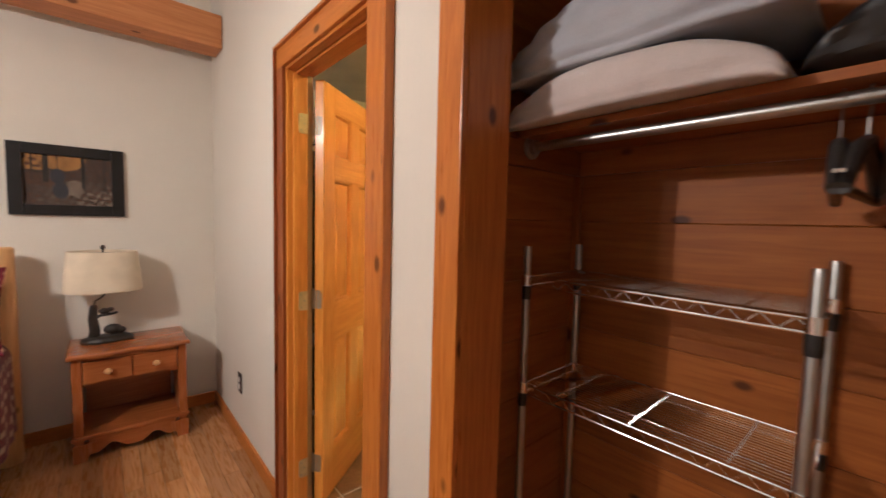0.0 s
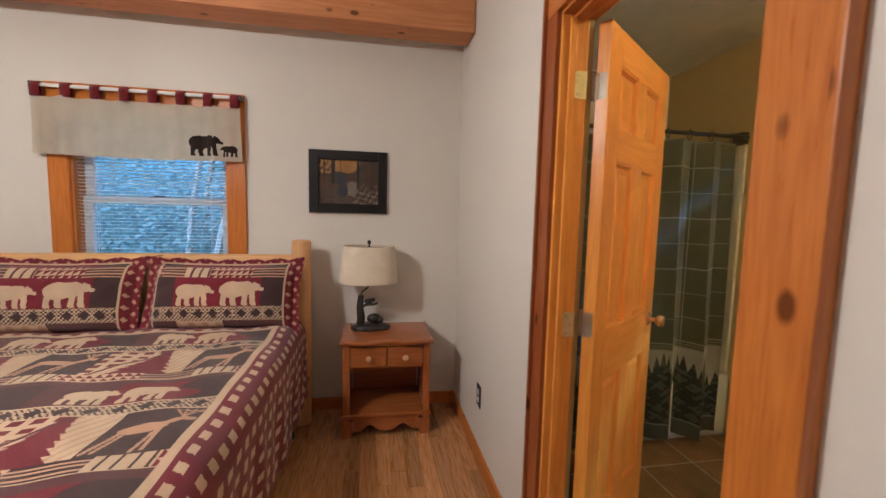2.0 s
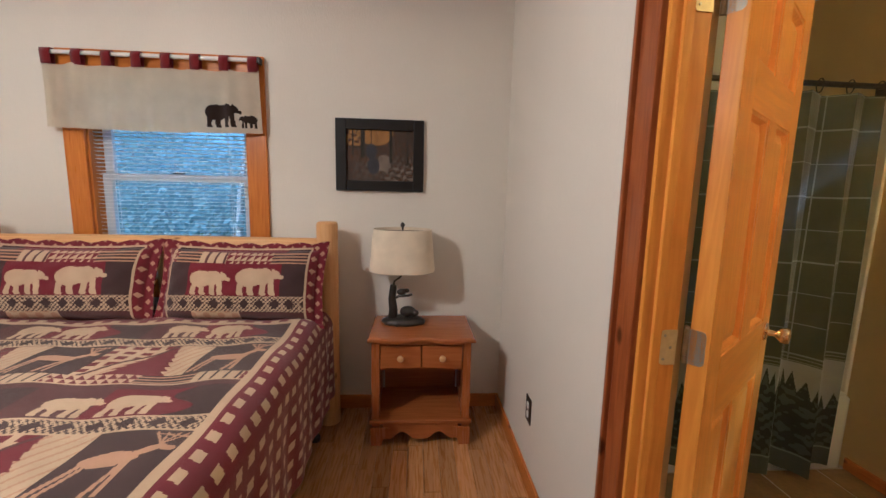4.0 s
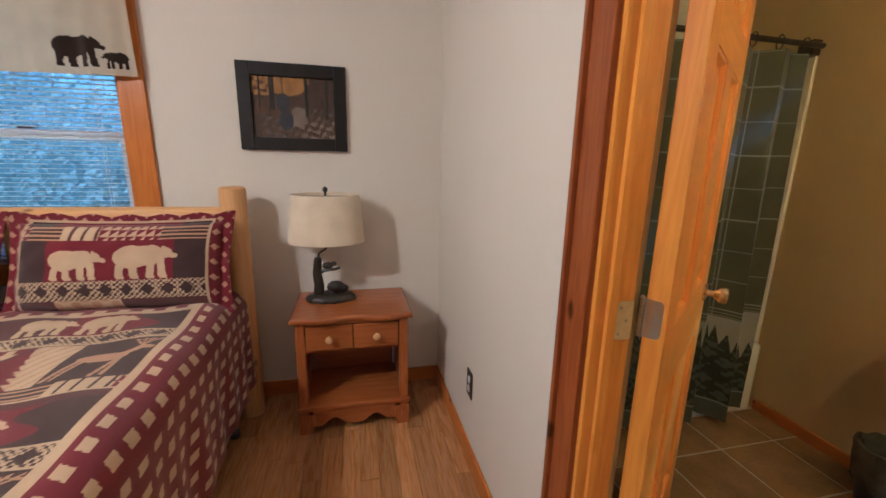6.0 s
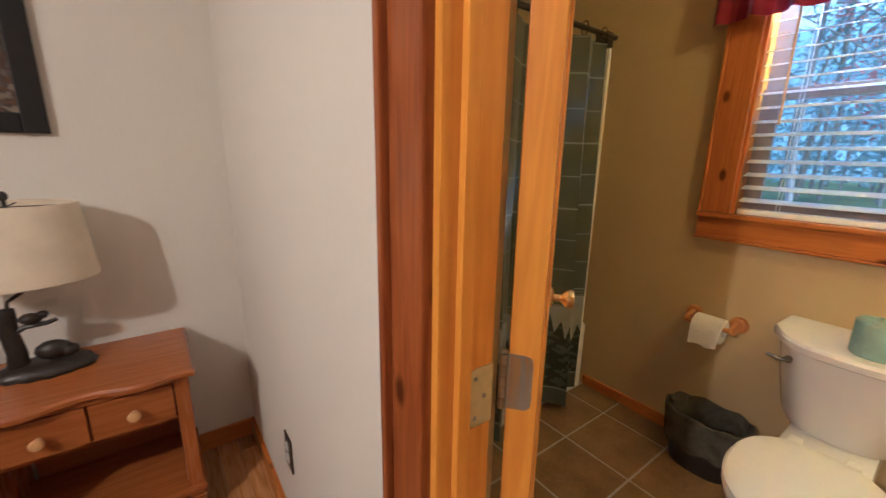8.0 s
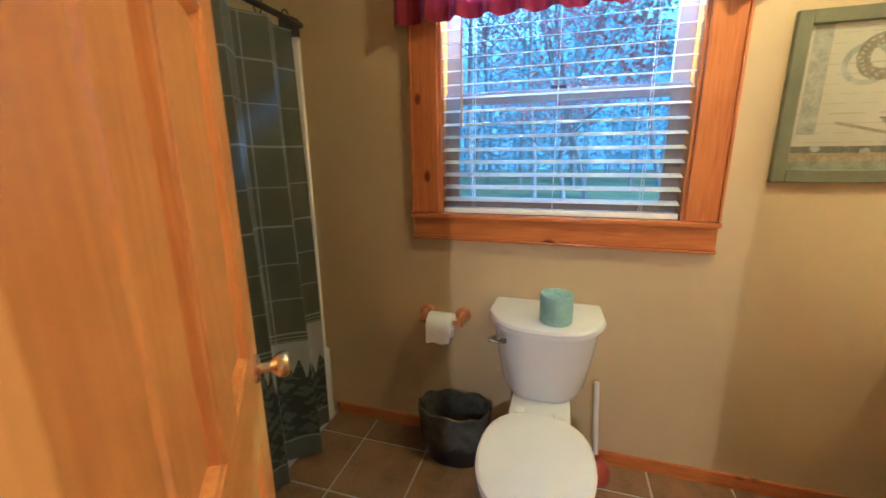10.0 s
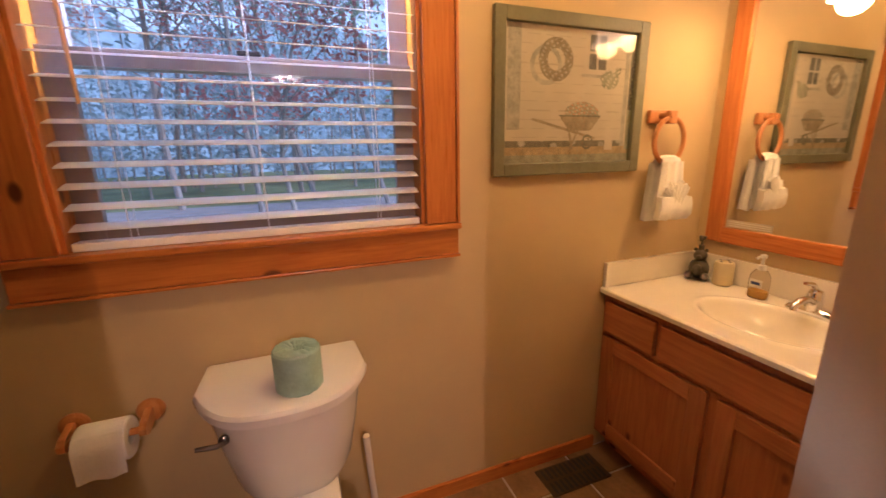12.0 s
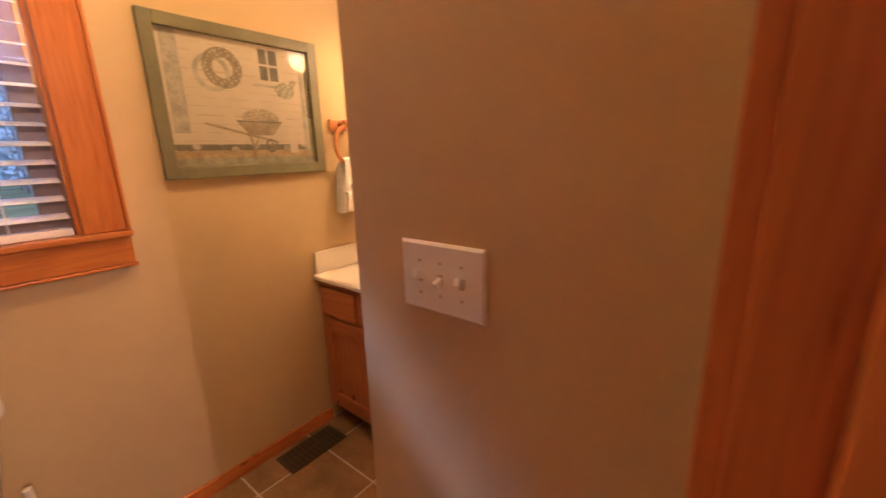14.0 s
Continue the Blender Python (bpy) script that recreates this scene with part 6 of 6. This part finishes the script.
part("soap", rings(bmesh.new(), [oval(0, 0, z, 0.034 * s, 0.022 * s, 24, 2.6) for s, z in ((0.85, 0.003), (0.93, 0.008), (0.93, 0.03))]), mat("amber_soap", (0.62, 0.38, 0.06), 0.2, 0, 0.08, 8), sb, "amber liquid soap", True)
part("label", boxes((-0.022, 0.022, 0.0218, 0.0226, 0.045, 0.075)), M_WHITE, sb, "white and blue paper label")
part("label_bar", boxes((-0.016, 0.016, 0.0226, 0.0230, 0.055, 0.066)), mat("label_blue", (0.03, 0.06, 0.28), 0.4), sb, "plain blue bar")
bm = lathe(bmesh.new(), [(0.014, 0.110), (0.014, 0.128), (0.006, 0.13), (0.005, 0.155), (0.011, 0.157), (0.011, 0.166), (0.006, 0.17)], 0, 0, 18)
tube(bm, [(0, 0, 0.162), (0, 0.028, 0.163), (0, 0.036, 0.157)], 0.005, 8)
part("pump", bm, M_WHITE, sb, "white pump", True)

# mirror
MX0, MX1, MZ0, MZ1, MF = 1.60, 2.436, 0.955, 1.945, 0.066
mi = thing("wall_mirror", "large wall mirror in a broad pine frame over the vanity", "mirror", Matrix.Translation((2.02, YM, MZ0)))
MM = Matrix.Translation((-2.02, -YM, -MZ0))
for r, m_ in (((MX0, MX0 + MF, YM + 0.001, YM + 0.024, MZ0, MZ1), M_PINE_Z), ((MX1 - MF, MX1, YM + 0.001, YM + 0.024, MZ0, MZ1), M_PINE_Z), ((MX0 + MF, MX1 - MF, YM + 0.001, YM + 0.024, MZ0, MZ0 + MF), M_PINE_X), ((MX0 + MF, MX1 - MF, YM + 0.001, YM + 0.024, MZ1 - MF, MZ1), M_PINE_X)):
    part("frame_side", moved(boxes(r, bevel=0.005), MM), m_, mi)
part("mirror_glass", moved(boxes((MX0 + MF - 0.005, MX1 - MF + 0.005, YM + 0.006, YM + 0.010, MZ0 + MF - 0.005, MZ1 - MF + 0.005)), MM), M_MIRROR, mi)
M_NOTE = mat("clear_note_label", (0.55, 0.50, 0.42), 0.4)
part("notice", moved(boxes((MX1 - MF - 0.185, MX1 - MF - 0.012, YM + 0.0101, YM + 0.0107, MZ0 + MF + 0.004, MZ0 + MF + 0.034)), MM), M_NOTE, mi, "small printed notice")
for k in range(3):
    part("notice_line", moved(boxes((MX1 - MF - 0.180, MX1 - MF - 0.02, YM + 0.0107, YM + 0.0110, MZ0 + MF + 0.009 + k * 0.008, MZ0 + MF + 0.012 + k * 0.008)), MM), M_WHITE, mi)

# vanity light
vl = thing("vanity_light", "brass vanity light bar with lit frosted bell shades", "wall lamp", Matrix.Translation((2.08, YM, 2.03)))
part("back_plate", boxes((-0.20, 0.20, 0.0005, 0.02, -0.03, 0.06), bevel=0.008), M_BRASS, vl)
for vx in VANITY_X:
    x = vx - 2.08
    part("arm", tube(bmesh.new(), [(x, 0.02, 0.015), (x, 0.10, 0.03), (x, 0.17, 0.015), (x, 0.18, -0.04)], 0.009, 10), M_BRASS, vl, "", True)
    part("socket", lathe(bmesh.new(), [(0.022, -0.07), (0.024, -0.04), (0.012, -0.035)], x, 0.18, 18), M_BRASS, vl, "", True)
    part("bell_shade", lathe(bmesh.new(), [(0.025, -0.065), (0.036, -0.08), (0.047, -0.115), (0.056, -0.155), (0.074, -0.185), (0.070, -0.186), (0.052, -0.155), (0.043, -0.115)], x, 0.18, 28, cap0=False, cap1=False), M_GLOW, vl, "glowing frosted glass bell shade", True)

# bathroom fill light: an added fixture, out of view
bc = thing("bathroom_fill_light", "added unseen ceiling fill light with a frosted glass dome", "ceiling lamp", Matrix.Translation((*BATH_FILL, ZC)))
part("base", lathe(bmesh.new(), [(0.11, -0.0005), (0.11, -0.02), (0.10, -0.026)], 0, 0, 32), M_BRASS, bc, "", True)
part("dome", lathe(bmesh.new(), [(0.10, -0.027), (0.098, -0.042), (0.08, -0.058), (0.04, -0.068), (0.01, -0.070)], 0, 0, 32), M_GLOW, bc, "glowing frosted glass dome of the added fill light", True)

# towel ring and towels
rg = thing("towel_ring", "honey oak towel ring on a wall plate", "towel ring", Matrix.Translation((XW, 0.445, 1.472)))
part("plate", boxes((-0.020, -0.0005, -0.045, 0.055, -0.026, 0.026), bevel=0.008), M_OAKRING, rg)
part("peg", tube(bmesh.new(), [(-0.02, 0.0, 0.004), (-0.075, -0.002, 0.004)], 0.012, 12), M_OAKRING, rg, "", True)
bm = bmesh.new()
tube(bm, [(-0.06, -0.012 + 0.077 * math.sin(a), -0.093 + 0.086 * math.cos(a)) for a in [2 * math.pi * i / 36 for i in range(37)]], 0.0095, 10)
box(bm, -0.07, -0.05, -0.032, 0.012, -0.03, 0.02, 0.006)
part("ring", bm, M_OAKRING, rg, "", True)
tw = thing("hand_towels", "white hand towel and fan-folded washcloth hung through the ring", "towel", Matrix.Translation((XW - 0.06, 0.433, 1.30)))


def towel_sheet(w0, w1, z0, z1, off, seed, wave):
    bm = bmesh.new()
    nx, nz = 18, 16
    L = []
    for side in (1, -1):
        for j in (range(nz + 1) if side == 1 else reversed(range(nz + 1))):
            v = j / nz
            w = w0 + (w1 - w0) * v
            L.append([(off + side * 0.006 + wave * math.sin(i * 0.9 + seed) * (0.4 + 0.6 * v), w * (i / nx - 0.5), z0 + (z1 - z0) * v + 0.006 * math.sin(i * 0.7 + seed) * v) for i in range(nx + 1)])
    return rings(bm, L, False, False, False)


part("towel_back", towel_sheet(0.12, 0.17, -0.005, -0.235, 0.026, 1, 0.007), C_TOWEL, tw, "", True)
part("towel_front", towel_sheet(0.10, 0.15, 0.0, -0.225, -0.026, 4, 0.006), C_TOWEL, tw, "", True)
bm = bmesh.new()
tube(bm, [(0.026, 0, -0.01), (0.018, 0, 0.012), (0, 0, 0.018), (-0.018, 0, 0.012), (-0.026, 0, -0.01)], 0.008, 8)
bmesh.ops.scale(bm, vec=(1, 6, 1), verts=bm.verts)
part("towel_fold", bm, C_TOWEL, tw, "", True)
bm = bmesh.new()
rings(bm, [[(-0.030 - d * 0.6, w * (i / 14 - 0.5) - 0.004, z + 0.004 * math.sin(i)) for i in range(15)] + [(-0.052 - d, w * (1 - i / 14 - 0.5) - 0.004, z + 0.004 * math.sin(i * 1.3)) for i in range(15)] for w, d, z in ((0.155, 0.0, -0.225), (0.17, 0.012, -0.205), (0.165, 0.016, -0.165), (0.16, 0.01, -0.135))])
part("pocket_roll", bm, C_TOWEL, tw, "", True)
for k in range(5):
    a = -0.55 + 0.27 * k - 0.15
    bm = towel_sheet(0.04, 0.055, -0.15, -0.05 - 0.012 * (2 - abs(k - 2)), 0, k, 0.004)
    part("fan_fold", moved(bm, pose(-0.048 - 0.003 * k, -0.01, -0.03, a * 0, 0, 0) @ Matrix.Translation((0, 0, -0.12)) @ pose(0, 0, 0, math.degrees(a), 0, 0) @ Matrix.Translation((0, 0, 0.12))), C_TOWEL, tw, "", True)

# floor register
fr = thing("floor_register", "brown slotted metal floor register, slightly bent", "vent", Matrix.Translation((2.375, 0.835, 0.002)))
part("plate", boxes((-0.07, 0.07, -0.145, 0.145, -0.0015, 0.004), bevel=0.0015), mat("brown_metal", (0.085, 0.06, 0.035), 0.4, 0.5, 0.2, 20), fr)
for k in range(11):
    y = -0.12 + k * 0.024
    for x in (-0.035, 0.035):
        part("slot", boxes((x - 0.028, x + 0.028, y - 0.006, y + 0.006, 0.0042, 0.0046)), M_BLACK, fr)

# ---- outdoors ----
M_GRASS = mat("autumn_lawn", (0.17, 0.20, 0.085), 0.95, 0, 0.5, 0.35, 0.6, 9)
M_DRIVE = mat("pale_gravel_drive", (0.30, 0.29, 0.28), 0.95, 0, 0.2, 1.5, 0.5, 12)
M_BARK = mat("grey_bark", (0.25, 0.245, 0.24), 0.95, 0, 0.4, 5, 0.8, 30, 0.2, (1, 1, 0.3))
GZ = -0.7
structure("ground", boxes((-400, 400, -400, 400, GZ - 0.2, GZ)), M_GRASS, "autumn lawn round the house", "ground")
structure("driveway", boxes((15.2, 20.0, -60, 60, GZ, GZ + 0.012)), M_DRIVE, "pale gravel drive across the lawn", "road")


def leaf_mat(name, c):
    m = mat(name, c, 0.7, 0, 0.5, 1.2, 0, 40, 0.3)
    nt = m.node_tree
    tr = nt.nodes.new("ShaderNodeBsdfTranslucent")
    tr.inputs[0].default_value = (*c, 1)
    mx = nt.nodes.new("ShaderNodeMixShader")
    mx.inputs[0].default_value = 0.52
    nt.links.new(nt.nodes["Principled BSDF"].outputs[0], mx.inputs[1])
    nt.links.new(tr.outputs[0], mx.inputs[2])
    nt.links.new(mx.outputs[0], nt.nodes["Material Output"].inputs[0])
    return m


LEAF = {"green": leaf_mat("green_leaves", (0.28, 0.37, 0.28)), "red": leaf_mat("rust_red_leaves", (0.46, 0.20, 0.19)), "pale": leaf_mat("yellow_green_leaves", (0.30, 0.34, 0.21))}


def tree(x, y, h, kind, seed, leaves, label):
    """A trunk that forks into tapered limbs; leaves sit in loose sprays along the twigs."""
    rng = random.Random(seed)
    t = thing("tree", label, "tree", Matrix.Translation((x, y, GZ)), "trees outside")
    bm = bmesh.new()
    twigs = []

    def limb(p, d, length, r, depth):
        pts, q, dd = [p], p.copy(), d.copy()
        n = 5 if depth < 2 else 4
        for _ in range(n):
            dd = (dd + Vector((rng.gauss(0, 0.12), rng.gauss(0, 0.12), rng.gauss(0.03, 0.06)))).normalized()
            q = q + dd * length / n
            pts.append(q.copy())
        tube(bm, pts, r, 7 if depth == 0 else 5, r * 0.45)
        if depth >= 2:
            twigs.extend(pts[1:])
        if depth < 3:
            for _ in range((9, 4, 3)[depth]):
                k = rng.uniform(0.3 if depth == 0 else 0.2, 1.0)
                i = min(int(k * n), n - 1)
                b = pts[i].lerp(pts[i + 1], k * n - i)
                a = rng.uniform(0, 2 * math.pi)
                out = Vector((math.cos(a), math.sin(a), rng.uniform(0.0, 0.9))).normalized()
                limb(b, (out + dd * 0.5).normalized(), length * rng.uniform(0.38, 0.6), r * (1 - 0.5 * k) * 0.42, depth + 1)

    limb(Vector((0, 0, -0.1)), Vector((rng.gauss(0, 0.05), rng.gauss(0, 0.05), 1)).normalized(), h, h * 0.008 + 0.02, 0)
    part("trunk", bm, M_BARK, t, "", True)
    if leaves:
        vs, fs = [], []
        for _ in range(leaves * 2):
            c = rng.choice(twigs) + Vector((rng.gauss(0, 0.22), rng.gauss(0, 0.22), rng.gauss(0, 0.18)))
            u = Vector((rng.gauss(0, 1), rng.gauss(0, 1), rng.gauss(0, 0.6))).normalized() * rng.uniform(0.035, 0.08)
            w = u.orthogonal().normalized() * u.length * 0.6
            k = len(vs)
            vs += [tuple(c - u), tuple(c + w), tuple(c + u), tuple(c - w)]
            fs.append((k, k + 1, k + 2, k + 3))
        me = bpy.data.meshes.new("crown")
        me.from_pydata(vs, [], fs)
        me.materials.append(LEAF[kind])
        ob = new("crown", me)
        ob.parent = t
    return t


GREEN, RED, BARE = "tree with sparse dull green autumn leaves", "slim tree with rust red autumn leaves", "bare grey autumn tree with thin branches"
for i, (x, y, h, kind, n, lb) in enumerate(((11.5, 2.2, 9, "red", 3600, RED), (13, -1.5, 10, "green", 4200, GREEN), (10.8, 6.0, 6, "red", 2800, RED), (15, 4.6, 12, "green", 4500, GREEN), (17, 9, 12, "green", 4200, GREEN), (14, -6, 11, "green", 4500, GREEN), (11, -3.6, 7, "pale", 2600, GREEN), (20, 1, 13, "green", 4200, GREEN), (19, -10, 13, "green", 4000, GREEN), (22, 15, 14, "green", 3600, GREEN), (12, 10.5, 9, "pale", 2400, GREEN), (16, 0.6, 12, "green", 0, BARE), (13.5, 7.4, 11, "green", 0, BARE), (18, -4, 13, "green", 0, BARE), (24, 6, 14, "red", 2600, RED), (10.0, 1.6, 5.2, "red", 800, RED), (9.8, -1.6, 6.5, "green", 3200, GREEN),
                                             (-3.2, 9.5, 9, "green", 0, BARE), (-0.6, 10.5, 10, "green", 900, GREEN), (-1.8, 12.5, 11, "green", 0, BARE), (-5.0, 13, 11, "green", 1500, GREEN), (1.6, 13.5, 10, "green", 1800, GREEN), (-2.6, 16, 12, "green", 2500, GREEN), (-6.5, 18, 13, "green", 2500, GREEN), (0.2, 18.5, 13, "green", 2500, GREEN))):
    if x > 10:
        x, y, h = x + 4.6, y * 1.3, h * 1.15
    tree(x, y, h, kind, 40 + i, int(n * (2.0 if x > 10 else 1.4)), lb)
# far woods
# Distance haze is painted in: bluish colour plus a weak glow of its own.
M_HAZE = mat("painted_haze_woods", (0.20, 0.30, 0.37), 1.0, 0, 0.55, 0.5, 0, 2.2, 0.0)
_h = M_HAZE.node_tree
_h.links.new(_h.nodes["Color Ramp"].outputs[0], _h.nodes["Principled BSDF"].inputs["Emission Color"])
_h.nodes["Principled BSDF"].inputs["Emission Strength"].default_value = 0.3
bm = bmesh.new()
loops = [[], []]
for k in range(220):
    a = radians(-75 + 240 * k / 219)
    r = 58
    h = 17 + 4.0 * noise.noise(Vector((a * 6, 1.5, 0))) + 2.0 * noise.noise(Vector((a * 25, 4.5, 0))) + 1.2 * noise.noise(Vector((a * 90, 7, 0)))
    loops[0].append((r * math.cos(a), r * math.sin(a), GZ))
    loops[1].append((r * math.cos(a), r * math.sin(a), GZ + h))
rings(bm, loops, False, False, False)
structure("backdrop", bm, M_HAZE, "line of far autumn woods with haze painted in and a weak glow", "backdrop")
rng = random.Random(77)
bm = bmesh.new()
vs, fs = [], []
for k in range(260):
    if k % 2:
        x, y = rng.uniform(24, 50), rng.uniform(-40, 50)
    else:
        x, y = rng.uniform(-40, 24), rng.uniform(22, 50)
    h = rng.uniform(9, 15)
    lean = rng.gauss(0, 0.4)
    tube(bm, [(x, y, GZ - 0.1), (x + lean * 0.4, y, GZ + h * 0.5), (x + lean, y, GZ + h)], rng.uniform(0.05, 0.12), 5, 0.02)
    for _ in range(330):
        z = h * rng.uniform(0.08, 1.0)
        rr_ = (1.2 - z / h) * 2.6
        c = Vector((x + rng.gauss(0, rr_), y + rng.gauss(0, rr_), GZ + z))
        u = Vector((rng.gauss(0, 1), rng.gauss(0, 1), rng.gauss(0, 0.6))).normalized() * rng.uniform(0.10, 0.24)
        w = u.orthogonal().normalized() * u.length * 0.6
        i = len(vs)
        vs += [tuple(c - u), tuple(c + w), tuple(c + u), tuple(c - w)]
        fs.append((i, i + 1, i + 2, i + 3))
solo("far_woods_trunks", bm, M_BARK, "grey trunks of the far autumn woods", "woods", kind="stuff")
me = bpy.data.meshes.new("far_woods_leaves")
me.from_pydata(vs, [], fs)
# Leaf colour carries the bluish haze of distance, not only the leaf green.
me.materials.append(leaf_mat("hazed_far_leaves", (0.28, 0.38, 0.40)))
tagged(new("far_woods_leaves", me), "leaves of the far woods, tinted bluish for haze", "woods", kind="stuff")

rng = random.Random(31)
vs, fs = [], []
for _ in range(26000):
    c = Vector((rng.uniform(-13, 7), rng.uniform(13, 24), GZ + abs(rng.gauss(0, 1.9))))
    u = Vector((rng.gauss(0, 1), rng.gauss(0, 1), rng.gauss(0, 0.6))).normalized() * rng.uniform(0.06, 0.15)
    w = u.orthogonal().normalized() * u.length * 0.6
    i = len(vs)
    vs += [tuple(c - u), tuple(c + w), tuple(c + u), tuple(c - w)]
    fs.append((i, i + 1, i + 2, i + 3))
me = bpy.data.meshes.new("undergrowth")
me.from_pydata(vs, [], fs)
# Same haze-tinted leaf colour as the far woods.
me.materials.append(bpy.data.materials["hazed_far_leaves"])
tagged(new("undergrowth", me), "autumn undergrowth behind the house, tinted bluish for haze", "bushes", kind="stuff")

# ---- pieces of floors and closet walls ----
def pieces(parent, name, rows, material, bevel=0.0, shift=None):
    """One object a row of bounds, all children of the same parent."""
    for r in rows:
        bm = bmesh.new()
        box(bm, *r, bevel=bevel, seg=1)
        ob = new(name, mesh_of(name, bm, material))
        ob.parent = parent


rng = random.Random(21)
floor_ob = bpy.data.objects["floor"]
rows = []
PW = 0.083
x = XD
while x > X0:
    y = Y0 - rng.uniform(0, 0.9)
    while y < YB:
        ln = rng.choice((0.45, 0.7, 0.9, 1.2)) if x > -0.5 else 2.4
        a, b = max(y, Y0), min(y + ln, YB)
        if b - a > 0.02:
            rows.append((max(x - PW + 0.0006, X0), x - 0.0006, a + 0.0006, b - 0.0006, -0.012, 0.0))
        y += ln
    x -= PW
pieces(floor_ob, "floor_strip", rows, M_FLOOR, 0.0006)
closet_rows = [(XD + k * 0.131, XD + (k + 1) * 0.131 - 0.001, CY0 - 0.1, YS - 0.057, -0.012, -0.001) for k in range(5)]
pieces(floor_ob, "floor_strip", closet_rows, M_FLOOR)

tile_ob = bpy.data.objects["bathroom_floor"]
TP, TG = 0.325, 0.0045
rows = []
for i in range(-4, 3):
    for j in range(-9, 2):
        x0, x1, y0, y1 = 2.0 + i * TP, 2.0 + (i + 1) * TP, 2.745 + j * TP, 2.745 + (j + 1) * TP
        x0, x1, y0, y1 = max(x0, XB), min(x1, XW), max(y0, YM), min(y1, 2.985)
        if (y1 < YS or y0 < YS) and x0 < XA:
            if x1 <= XA:
                y0 = max(y0, YS)
            elif y0 < YS:
                rows.append((XA + TG, x1 - TG, y0 + TG, min(y1, YS) - (TG if y1 < YS else 0), -0.012, 0.0)) if x1 - XA > 0.03 and min(y1, YS) - y0 > 0.03 else None
                y0 = max(y0, YS)
        if x1 - x0 > 0.03 and y1 - y0 > 0.03:
            rows.append((x0 + TG, x1 - TG, y0 + TG, y1 - TG, -0.012, 0.0 + rng.uniform(-0.0006, 0.0006)))
pieces(tile_ob, "tile", rows, M_TILE, 0.002)

cw = structure("closet_wall_back", boxes((1.412, 1.4245, CY0 - 0.1, YS - 0.056, 0, 2.42)), M_CLOSET_Y, "closet wall of horizontal cedar boards", "wall")
pieces(cw, "board", [(1.398, 1.4118, CY0 - 0.1, 1.076, z, z + 0.184) for z in [-0.06 + 0.185 * k for k in range(13)]], M_CLOSET_Y, 0.002)
cs = structure("closet_wall_side", boxes((0.886, 1.412, 1.0915, 1.0975, 0, 2.42)), M_CLOSET_X, "closet side wall of horizontal cedar boards", "wall")
pieces(cs, "board", [(0.886, 1.3975, 1.0765, 1.0913, z, z + 0.184) for z in [-0.06 + 0.185 * k for k in range(13)]], M_CLOSET_X, 0.002)
